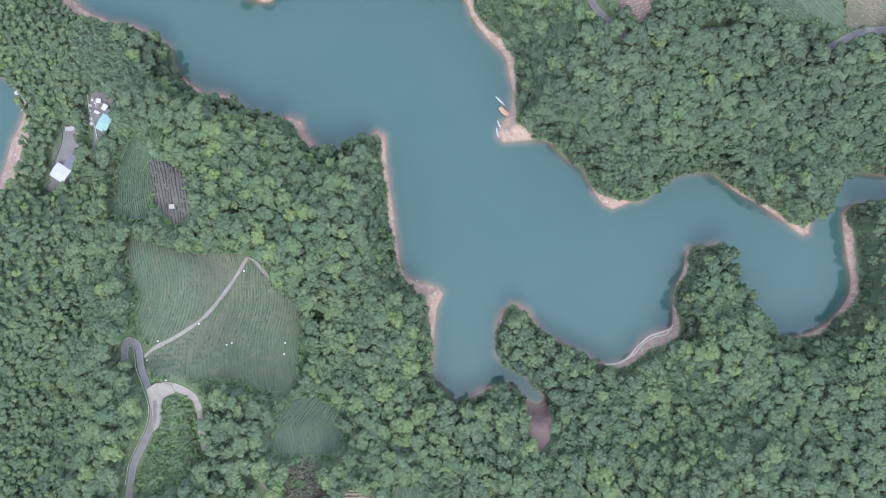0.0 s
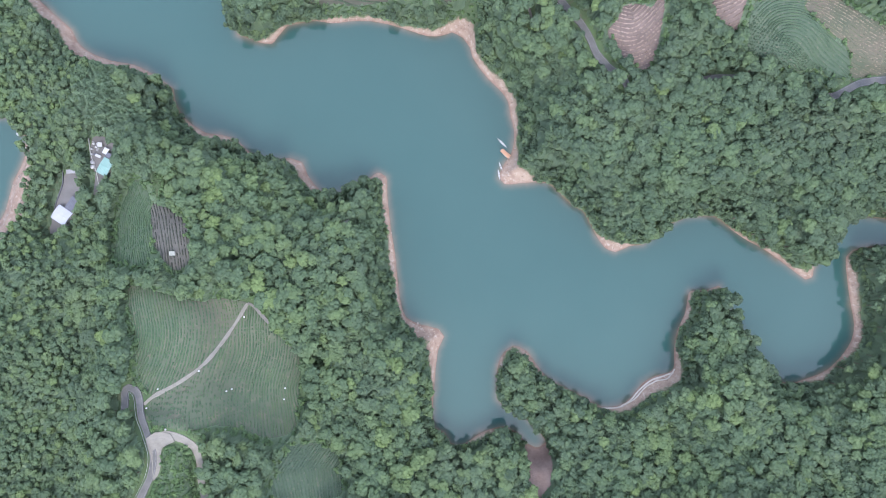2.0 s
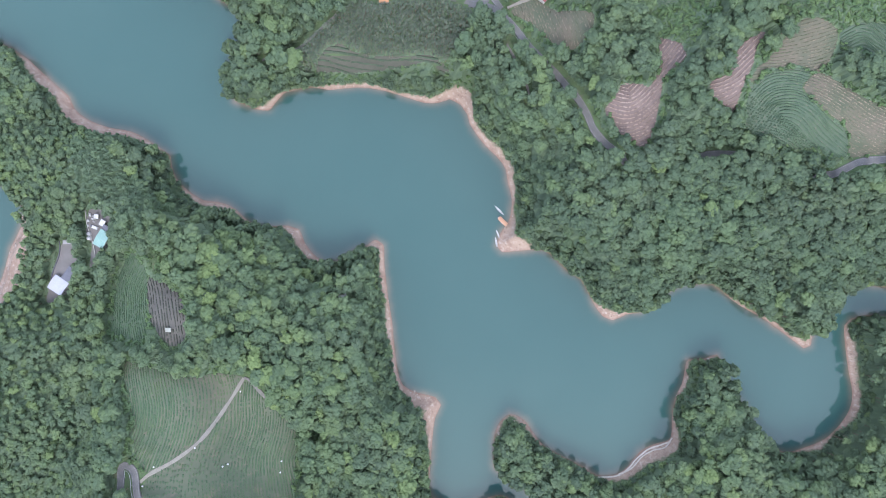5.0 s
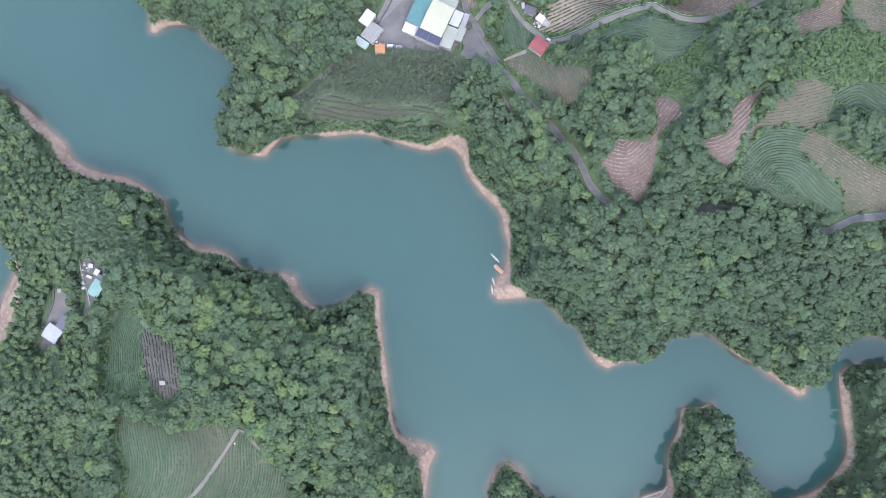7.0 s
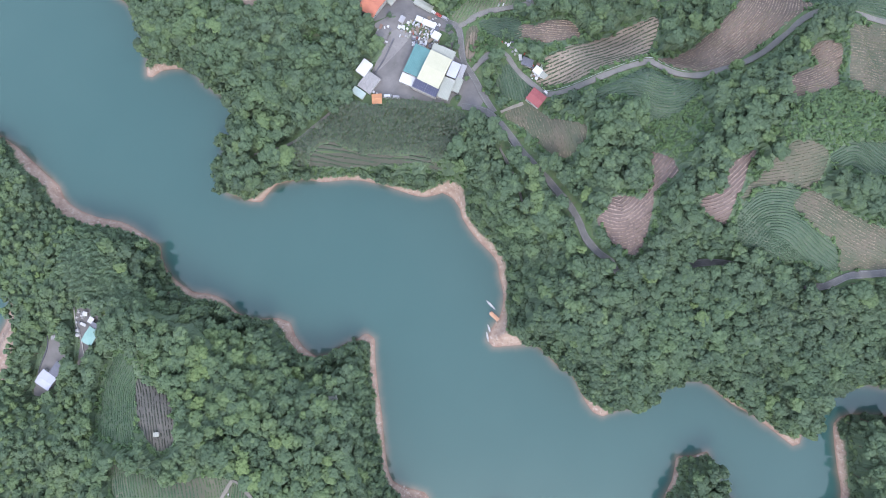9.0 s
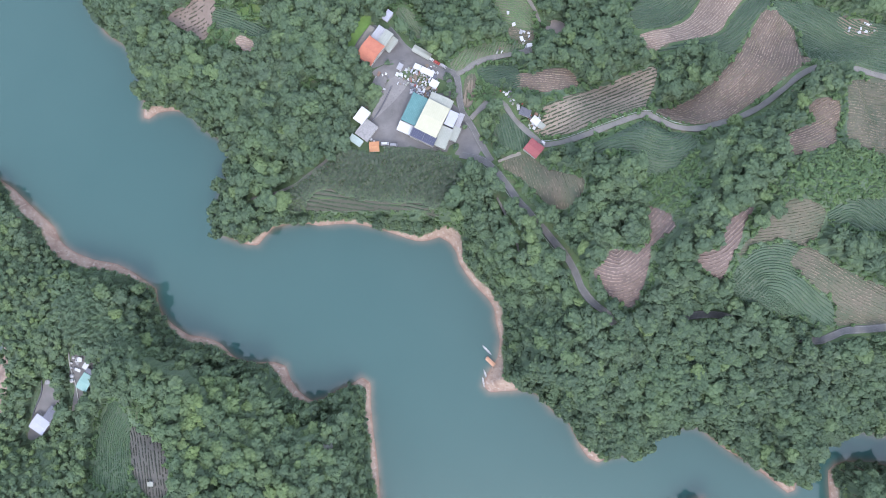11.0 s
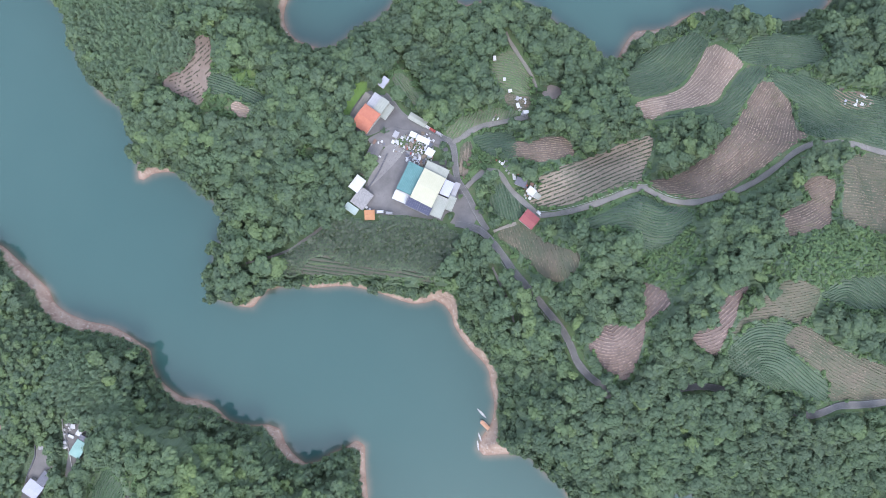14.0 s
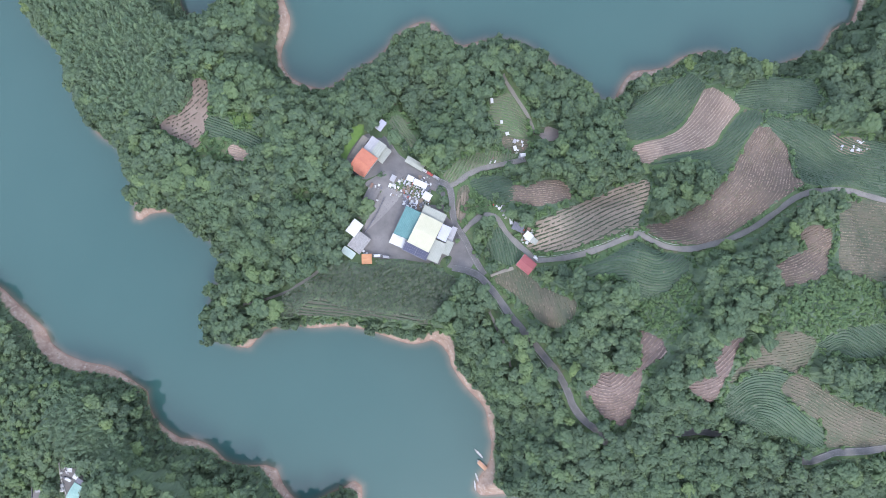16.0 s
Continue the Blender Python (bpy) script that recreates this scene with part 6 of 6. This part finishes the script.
# ---- trees ----
def clump_crown(rng, lobes, leaves, size, flat=0.85, spread=0.72):
    """An uneven crown of radius 1: a dark core under lobes of foliage, each a small knobbly dome with loose leaf clumps: vertices, triangles, slots."""
    v, f, s = [], [], []
    m = 7
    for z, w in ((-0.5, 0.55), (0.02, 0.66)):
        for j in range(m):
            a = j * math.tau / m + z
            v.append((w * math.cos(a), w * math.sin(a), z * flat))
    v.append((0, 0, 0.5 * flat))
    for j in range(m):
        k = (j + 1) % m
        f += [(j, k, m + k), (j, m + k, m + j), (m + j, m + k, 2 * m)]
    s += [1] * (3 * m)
    lean, start = rng.uniform(0, math.tau), rng.uniform(0, math.tau)
    for i in range(lobes):
        a = start + i * 2.39996 + rng.uniform(-0.35, 0.35)
        out = math.sqrt((i + 0.35) / lobes) * spread * rng.uniform(0.86, 1.12) * (1 + 0.2 * math.cos(a - lean))
        c = Vector((out * math.cos(a), out * math.sin(a), flat * (0.66 * math.sqrt(max(0.05, 1 - out * out)) - 0.12) + rng.uniform(-0.12, 0.16)))
        n = Vector((c.x * 0.9, c.y * 0.9, 0.55)).normalized()
        t = n.orthogonal().normalized()
        t.rotate(Matrix.Rotation(rng.uniform(0, 6.28), 3, n))
        b = n.cross(t)
        q = size * rng.uniform(0.72, 1.28)
        base = len(v)
        for polar in (1.75, 0.95):
            for j in range(5):
                g = (j + (0.5 if polar < 1 else 0)) * math.tau / 5 + rng.uniform(-0.2, 0.2)
                p = c + (n * math.cos(polar) + (t * math.cos(g) + b * math.sin(g)) * math.sin(polar)) * q * rng.uniform(0.82, 1.16)
                v.append(tuple(p))
        v.append(tuple(c + n * q * rng.uniform(0.9, 1.1)))
        for j in range(5):
            k = (j + 1) % 5
            f += [(base + j, base + k, base + 5 + j), (base + k, base + 5 + k, base + 5 + j), (base + 5 + j, base + 5 + k, base + 10)]
        s += [0] * 15
        for _ in range(leaves):
            d = (n * rng.uniform(0.1, 1.0) + t * rng.uniform(-1, 1) + b * rng.uniform(-1, 1)).normalized()
            p = c + d * q * rng.uniform(0.98, 1.18)
            d = (d + Vector((rng.uniform(-1, 1), rng.uniform(-1, 1), rng.uniform(-0.2, 1))) * 0.6).normalized()
            e = d.orthogonal().normalized()
            e.rotate(Matrix.Rotation(rng.uniform(0, 6.28), 3, d))
            h = d.cross(e)
            r0 = q * rng.uniform(0.35, 0.62)
            base = len(v)
            v += [tuple(p + e * r0), tuple(p - e * r0 * 0.55 + h * r0 * 0.75), tuple(p - e * r0 * 0.55 - h * r0 * 0.75)]
            f.append((base, base + 1, base + 2))
            s.append(0)
    return np.array(v), np.array(f), np.array(s)


def bamboo_crown(rng, sprays=46):
    """A tall plume of leaf sprays that narrows to a nodding tip, radius 1."""
    v, f, s = [], [], []
    nod = rng.uniform(0, math.tau)
    for i in range(sprays):
        u = (i + 0.5) / sprays
        z = -1.6 + 3.6 * u
        r = (1.0 - 0.85 * u ** 1.6) * math.sqrt(rng.uniform(0.25, 1))
        a = i * 2.4 + rng.uniform(-0.6, 0.6)
        lean = 0.5 * u * u
        c = Vector((r * math.cos(a) + lean * math.cos(nod), r * math.sin(a) + lean * math.sin(nod), z + rng.uniform(-0.15, 0.15)))
        turn = a + rng.uniform(-1.0, 1.0)
        l, w = 0.42 * rng.uniform(0.7, 1.3), 0.2 * rng.uniform(0.8, 1.3)
        d, e = Vector((math.cos(turn), math.sin(turn), rng.uniform(-0.7, 0.5))), Vector((-math.sin(turn), math.cos(turn), rng.uniform(-0.5, 0.5)))
        base = len(v)
        for q in (d * l, e * w, d * -l * 0.6, e * -w):
            v.append(tuple(c + q))
        f.append((base, base + 1, base + 2, base + 3))
        s.append(0)
    return np.array(v), np.array(f), np.array(s)


def palm_crown(rng, fronds=10):
    """Arching fronds round one head, radius 1."""
    v, f, s = [], [], []
    for i in range(fronds):
        a = i * math.tau / fronds + rng.uniform(-0.2, 0.2)
        l = rng.uniform(0.8, 1.1)
        d, e = Vector((math.cos(a), math.sin(a), 0)), Vector((-math.sin(a), math.cos(a), 0))
        base = len(v)
        for k in range(4):
            u = k / 3
            c = d * (l * u) + Vector((0, 0, 0.45 * math.sin(u * 2.6) - 0.25 * u * u))
            w = (0.05, 0.17, 0.15, 0.03)[k]
            v += [tuple(c + e * w + Vector((0, 0, -0.06))), tuple(c - e * w + Vector((0, 0, -0.06)))]
        for k in range(3):
            q = base + 2 * k
            f.append((q, q + 1, q + 3, q + 2))
            s.append(0)
    return np.array(v), np.array(f), np.array(s)


def trunk_shape(rng, radius, tall, limbs=3):
    """A tapered trunk from 0 up to tall with a few limbs: vertices, quads."""
    v, f = [], []

    def tube(p, q, r1, r2):
        p, q = Vector(p), Vector(q)
        d = (q - p).normalized()
        t = d.orthogonal().normalized()
        b = d.cross(t)
        base = len(v)
        for c, r in ((p, r1), (q, r2)):
            for j in range(5):
                a = j * math.tau / 5
                v.append(tuple(c + (t * math.cos(a) + b * math.sin(a)) * r))
        for j in range(5):
            f.append((base + j, base + (j + 1) % 5, base + 5 + (j + 1) % 5, base + 5 + j))

    tube((0, 0, -0.6), (0, 0, tall * 0.6), radius, radius * 0.7)
    tube((0, 0, tall * 0.6), (0.05 * tall, 0, tall), radius * 0.7, radius * 0.3)
    for i in range(limbs):
        a = i * 2.1 + rng.uniform(0, 1)
        r = tall * 0.32
        tube((0, 0, tall * (0.5 + 0.1 * i)), (r * math.cos(a), r * math.sin(a), tall * (0.8 + 0.07 * i)), radius * 0.45, radius * 0.15)
    return np.array(v), np.array(f)


rng = random.Random(4)
BROAD = [clump_crown(rng, n, 5, e) for n, e in ((11, 0.36), (9, 0.40), (13, 0.34), (10, 0.38), (12, 0.35), (13, 0.33), (10, 0.40), (11, 0.37))]
SMALL = [clump_crown(rng, n, 5, e) for n, e in ((7, 0.43), (6, 0.46), (8, 0.42), (7, 0.45), (9, 0.40), (6, 0.48))]
BUSH = [clump_crown(rng, n, 3, 0.52, 0.7) for n in (3, 4, 4)]
SLIM = [clump_crown(rng, n, 5, 0.44, 1.3, 0.62) for n in (5, 6, 7, 6)]
LOW = [clump_crown(rng, n, 3, 0.52, 0.5) for n in (3, 4, 4)]
TUFT = [bamboo_crown(rng, 46), bamboo_crown(rng, 42), bamboo_crown(rng, 50)]
PALM = [palm_crown(rng, 7), palm_crown(rng, 8), palm_crown(rng, 6)]
TRUNK = trunk_shape(rng, 0.05, 1.0)
STEM = trunk_shape(rng, 0.045, 1.0, 0)
STEM_THREE = (STEM[0], np.concatenate([STEM[1][:, [0, 1, 2]], STEM[1][:, [0, 2, 3]]]))

# where trees may stand
COVER = KEEP - np.where((GX > 112) | (GX < -172), 1.1, np.where((GX > 70) & (GY < 160), 1.8, 2.1))
for x, y, rad in SHADED:
    COVER = np.where((GX - x) ** 2 + (GY - y) ** 2 < rad * rad, 3.0, COVER)
BUILT = np.zeros(GX.shape, bool)
for ring, tilt, middle in PADS.values():
    BUILT |= inside(GX, GY, ring) | (far_from(GX, GY, ring, True, 20.0) < 1.0)
for x, y, w, l, turn in BUILDINGS:
    c, s = math.cos(radians(turn)), math.sin(radians(turn))
    u, v = (GX - x) * c + (GY - y) * s, (GY - y) * c - (GX - x) * s
    BUILT |= (np.abs(u) < w / 2 + 2.4) & (np.abs(v) < l / 2 + 2.4)


def planted(places, shapes, material, name, label, seed, trunk=True):
    """One mesh of many trees: places are rows of x, y, radius, height of the crown's middle, tone."""
    r = np.random.default_rng(seed)
    V, F, S, T, n = [], [], [], [], 0
    for x, y, radius, tall, tone in places:
        v, f, s = shapes[r.integers(len(shapes))]
        a = r.uniform(0, math.tau)
        c, d = math.cos(a) * radius, math.sin(a) * radius
        z = float(lie(x, y))
        squash = radius * r.uniform(0.65, 1.1)
        k = r.uniform(0.78, 1.2)
        w = np.stack([v[:, 0] * c * k - v[:, 1] * d + x, v[:, 0] * d * k + v[:, 1] * c + y, v[:, 2] * squash + z + tall], -1)
        V.append(w), F.append(f + n), S.append(s), T.append(np.full(len(v), tone))
        n += len(v)
        if trunk:
            v, f = STEM if f.shape[1] == 4 else STEM_THREE
            w = v * (tall * 0.7, tall * 0.7, tall) + (x, y, z)
            V.append(w), F.append(f + n), S.append(np.full(len(f), 2)), T.append(np.full(len(v), tone))
            n += len(v)
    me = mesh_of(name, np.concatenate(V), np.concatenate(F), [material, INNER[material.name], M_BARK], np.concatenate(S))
    values(me, "tone", np.concatenate(T))
    return tagged(new(name, me), label, "trees", kind="stuff")


r = np.random.default_rng(11)
EDGED = TAKEN.copy()
EDGED[1:] |= TAKEN[:-1]
EDGED[:-1] |= TAKEN[1:]
EDGED[:, 1:] |= TAKEN[:, :-1]
EDGED[:, :-1] |= TAKEN[:, 1:]
WIDER = EDGED.copy()
WIDER[1:-1, 1:-1] |= EDGED[2:, 1:-1] | EDGED[:-2, 1:-1] | EDGED[1:-1, 2:] | EDGED[1:-1, :-2]
x, y = scatter(3, -305, 305, -180, 408, 5.2)
shore_at, keep, kinds = value_at(D - BANK, x, y), value_at(COVER, x, y), value_at(KIND, x, y)
free = (shore_at > np.where(value_at(BANK, x, y) > 1.2, 2.4, 0.4)) & (keep > 0.3) & ~value_at(WIDER | BUILT | OPEN, x, y) & (value_at(D, x, y) > 0.6)
WEST = (x + 22 * soft_noise(x, y, 24, 2.0) < -208) & (y < 170)
wood = free & ((y < 270) | (shore_at > 2.8)) & ((kinds == 0) & ~WEST | (kinds == 3) & (value_at(D, x, y) < 17))
n = wood.sum()
patch = 0.5 + 0.3 * soft_noise(x[wood], y[wood], 38, 4.0) + 0.25 * soft_noise(x[wood], y[wood], 11, 7.0)
radius = np.clip(2.5 + 2.8 * r.random(n) ** 1.8 + 0.8 * patch, 2.5, 5.6)
# tone is raised south and west, lowered north-east: haze painted into the leaves
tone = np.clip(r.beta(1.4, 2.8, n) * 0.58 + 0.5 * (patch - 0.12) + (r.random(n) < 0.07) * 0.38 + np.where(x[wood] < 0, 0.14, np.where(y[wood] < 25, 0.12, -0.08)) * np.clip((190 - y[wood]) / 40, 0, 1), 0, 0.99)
WOOD = np.c_[x[wood], y[wood], radius, radius * 1.15 + r.uniform(0.8, 3.8, n) + np.where((x[wood] < -60) & (y[wood] < 180), 9.0, np.where(y[wood] > 270, -2.0, np.where(x[wood] > 100, 6.5, 3.0))) * np.clip(1 - lie(x[wood], y[wood], D) / 16, 0, 1), tone]
x, y = scatter(5, -305, -170, -180, 190, 4.2)
shore_at, keep, kinds = value_at(D - BANK, x, y), value_at(COVER, x, y), value_at(KIND, x, y)
slim = (shore_at > 0.2) & (keep > 0.3) & ~value_at(EDGED | BUILT | OPEN, x, y) & (value_at(D, x, y) > 0.6) & (kinds == 0)
slim &= (x + 22 * soft_noise(x, y, 24, 2.0) < -208) & (y < 170)
n = slim.sum()
# slim trees start from a lighter tone, painting in the western haze
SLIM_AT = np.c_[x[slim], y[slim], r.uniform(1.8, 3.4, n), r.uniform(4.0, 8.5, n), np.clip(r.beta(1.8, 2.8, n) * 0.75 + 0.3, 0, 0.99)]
rx, ry = scatter(4, -305, 305, -180, 408, 3.0)
reed = (lie(rx, ry, D - BANK) > 0.5) & (lie(rx, ry, COVER) > 0.3) & ~value_at(TAKEN | BUILT | OPEN, rx, ry) & (value_at(KIND, rx, ry) == 3)
n = reed.sum()
REED = np.c_[rx[reed], ry[reed], r.uniform(1.4, 2.2, n), r.uniform(5.5, 8.5, n), np.clip(r.beta(2, 3, n), 0, 0.99)]
# the trees nearest the water round the middle basin stand singly
edge = (np.abs(WOOD[:, 0]) < 190) & (WOOD[:, 1] > -90) & (WOOD[:, 1] < 330) & (lie(WOOD[:, 0], WOOD[:, 1], D) < 9) & (lie(WOOD[:, 0], WOOD[:, 1], D) > 0.5)
lone = np.nonzero(edge)[0][:290]
LONE = WOOD[lone]
WOOD = np.delete(WOOD, lone, 0)

# brush under the trees
bx, by = np.arange(X0, X1 + 1, 1.8), np.arange(Y0, Y1 + 1, 1.8)
bx, by = np.meshgrid(bx, by, indexing="ij")
bx, by = bx + r.uniform(-0.5, 0.5, bx.shape), by + r.uniform(-0.5, 0.5, by.shape)
grown = (lie(bx, by, D - BANK) > 1.2) & (lie(bx, by, COVER) > 1.2) & ~value_at(TAKEN | BUILT | OPEN, bx, by)
inner = grown.copy()
for _ in range(2):
    inner[1:-1, 1:-1] &= inner[2:, 1:-1] & inner[:-2, 1:-1] & inner[1:-1, 2:] & inner[1:-1, :-2]
bz = lie(bx, by) + np.where(grown & ~inner, 0.5, np.where(grown, np.where(value_at(KIND, bx, by) % 3 == 0, np.where((lie(bx, by, D - BANK) > 5) & ~value_at(WIDER, bx, by), 5.6, 1.4), 0.7) + 1.1 * soft_noise(bx, by, 4, 1.0) + r.uniform(-0.7, 0.7, bx.shape), -0.2))
cells = grown[:-1, :-1].astype(int) + grown[1:, :-1] + grown[1:, 1:] + grown[:-1, 1:] >= 2
ix = np.arange(bx.size).reshape(bx.shape)
f = np.stack([ix[:-1, :-1], ix[1:, :-1], ix[1:, 1:], ix[:-1, 1:]], -1)[cells]
used = np.unique(f)
renum = np.zeros(bx.size, int)
renum[used] = np.arange(len(used))
me = mesh_of("undergrowth", np.stack([bx, by, bz], -1).reshape(-1, 3)[used], renum[f], M_BRUSH)
values(me, "tone", r.random(len(used)))
tagged(new("undergrowth", me), "dense green brush beneath the trees", "brush", kind="stuff")
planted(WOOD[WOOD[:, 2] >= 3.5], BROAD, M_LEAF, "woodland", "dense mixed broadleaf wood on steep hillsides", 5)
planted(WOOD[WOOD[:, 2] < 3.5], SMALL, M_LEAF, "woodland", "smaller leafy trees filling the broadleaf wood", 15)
x, y = scatter(14, -300, 300, -175, 400, 2.7)
gap = lie(x, y, D - BANK)
fringe = (gap > 0.3) & (gap < 5.0) & (lie(x, y, D) > 0.8) & (value_at(KEEP, x, y) > 1.0) & ~value_at(EDGED | BUILT | OPEN, x, y) & (r.random(len(x)) < 0.85)
n = fringe.sum()
planted(np.c_[x[fringe], y[fringe], r.uniform(1.2, 2.5, n), r.uniform(0.8, 2.6, n), r.random(n) * 0.85], BUSH, M_LEAF, "bank_brush", "leafy green bushes along the lake banks", 13, False)
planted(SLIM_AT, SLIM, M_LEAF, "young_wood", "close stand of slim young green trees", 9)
planted(REED, TUFT, M_BAMBOO, "bamboo_grove", "dense feathery green bamboo grove", 6)
x, y = scatter(8, -305, 305, -180, 408, 2.3)
free = (value_at(D - BANK, x, y) > 0.2) & (value_at(KEEP, x, y) > 0.8) & ~value_at(TAKEN | BUILT, x, y)
tufts = value_at(OPEN, x, y) & (value_at(MUDDY, x, y) < 0.1) & (lie(x, y, D) > 6) & ~inside(x, y, spline(LAWN, 3.0, True)) & ~inside(x, y, spline(FIELD_BAND, 3.0, True)) & (r.random(len(x)) < 0.55) & (value_at(VERGE, x, y) > 4)
NEARBY = EDGED.copy()
for _ in range(2):
    NEARBY[1:-1, 1:-1] |= NEARBY[2:, 1:-1] | NEARBY[:-2, 1:-1] | NEARBY[1:-1, 2:] | NEARBY[1:-1, :-2]
hedge = value_at(NEARBY & ~OPEN, x, y) & (value_at(KIND, x, y) == 0) & (r.random(len(x)) < 0.7)
low = free & ((value_at(KIND, x, y) == 1) | tufts | hedge)
n = low.sum()
SHRUB = np.c_[x[low], y[low], 0.8 + 1.3 * r.random(n) ** 1.6, r.uniform(0.5, 1.6, n), r.random(n) * 0.95]
dry = free & (value_at(KIND, x, y) == 4)
n = dry.sum()
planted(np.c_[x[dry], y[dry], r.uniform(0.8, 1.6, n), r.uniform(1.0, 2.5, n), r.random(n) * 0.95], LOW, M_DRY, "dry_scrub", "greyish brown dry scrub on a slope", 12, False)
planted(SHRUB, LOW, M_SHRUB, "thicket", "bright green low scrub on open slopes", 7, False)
x, y = scatter(9, -130, 90, 150, 260, 1.75)
free = (value_at(D - BANK, x, y) > 0.2) & (value_at(KEEP, x, y) > 0.8) & ~value_at(TAKEN | BUILT, x, y) & (value_at(KIND, x, y) == 2)
n = free.sum()
PALMS_AT = np.c_[x[free], y[free], r.uniform(0.85, 1.25, n), r.uniform(4.5, 7.5, n), r.random(n) * 0.95]
planted(PALMS_AT, PALM, M_PALM, "palm_plantation", "grey-green betel palms in a close plantation", 8)


def single_tree(shape, label):
    v, f, s = shape
    ob = thing("tree", label, "tree", 0, 0, 0, 0, "trees along the lake bank")
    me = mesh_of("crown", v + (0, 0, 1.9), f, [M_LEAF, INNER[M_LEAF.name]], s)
    values(me, "tone", np.full(len(v), -1.0))
    under("crown", me, ob)
    tv, tf = TRUNK
    under("trunk", mesh_of("trunk", tv * (1.3, 1.3, 1.9), tf, M_BARK), ob, "slim grey-brown trunk with limbs")
    return ob


TREES = [single_tree(s, "leafy broadleaf tree with a rounded crown") for s in BROAD]
r = np.random.default_rng(17)
for k, (x, y, rad, tall, tone) in enumerate(LONE):
    m = pose(x, y, float(lie(x, y)), 0, 0, r.uniform(0, 360)) @ Matrix.Diagonal((rad, rad, min(max(tall / 1.9, 0.8 * rad), 1.7 * rad), 1))
    if k < len(TREES):
        TREES[k].matrix_world = m
        continue
    t = TREES[r.integers(len(TREES))]
    copy = copy_thing(t, Matrix.Identity(4))
    copy.matrix_basis = m

# trees and bushes round the yard and the lanes
r = np.random.default_rng(29)
for x, y, rad in ((11.5, 268.6, 2.6), (14.2, 263, 2.9), (11.2, 258.8, 2.2), (16.2, 257.8, 2.4), (22.4, 239, 1.8), (16.8, 226.7, 1.9), (-2.6, 292, 2.6), (1.8, 289.2, 2.2), (8.2, 286.8, 2.4), (-9.5, 295, 2.6), (-14.5, 297.6, 2.4),
                  (-23.8, 277.6, 1.8), (39.5, 231, 2.2), (34.5, 230, 1.9), (40.5, 250, 2.2), (36.8, 247.5, 2.4), (43.8, 249.6, 1.7), (47.5, 262.2, 2.8), (44.5, 265.4, 2.3), (30.6, 262, 2.4), (-28.5, 309.2, 2.4)):
    copy = copy_thing(TREES[r.integers(len(TREES))], Matrix.Identity(4))
    copy.matrix_basis = pose(x, y, float(lie(x, y)), 0, 0, r.uniform(0, 360)) @ Matrix.Diagonal((rad, rad, rad * 0.9, 1))
    tagged(copy, "small leafy tree beside the yard and lanes", "tree", "trees round the yard")

# woods beyond, out to the far hills
r = np.random.default_rng(23)
fx, fy = scatter(24, -760, 760, -640, 880, 22.0)
out = (np.abs(fx) > 306) | (fy < -181) | (fy > 409)
fx, fy = fx[out], fy[out]
u, v = np.searchsorted(xs, fx) - 1, np.searchsorted(ys, fy) - 1
out = D[u, v] > 4
fx, fy, u, v = fx[out], fy[out], u[out], v[out]
a, b = (fx - xs[u]) / (xs[u + 1] - xs[u]), (fy - ys[v]) / (ys[v + 1] - ys[v])
fz = (GZ[u, v] * (1 - a) + GZ[u + 1, v] * a) * (1 - b) + (GZ[u, v + 1] * (1 - a) + GZ[u + 1, v + 1] * a) * b
V, F, T, n = [], [], [], 0
for x, y, z in zip(fx, fy, fz):
    size = r.uniform(13, 18)
    q, f, _ = BROAD[r.integers(len(BROAD))]
    a = r.uniform(0, math.tau)
    c, d = math.cos(a) * size, math.sin(a) * size
    q = np.stack([q[:, 0] * c - q[:, 1] * d + x, q[:, 0] * d + q[:, 1] * c + y, q[:, 2] * size * 0.7 + z + size * 0.35], -1)
    V.append(q), F.append(f + n), T.append(np.full(len(q), r.beta(2, 3)))
    n += len(q)
me = mesh_of("far_woods", np.concatenate(V), np.concatenate(F), M_LEAF)
values(me, "tone", np.concatenate(T))
tagged(new("far_woods", me), "dense woods on the hills beyond the lake", "trees", kind="stuff")
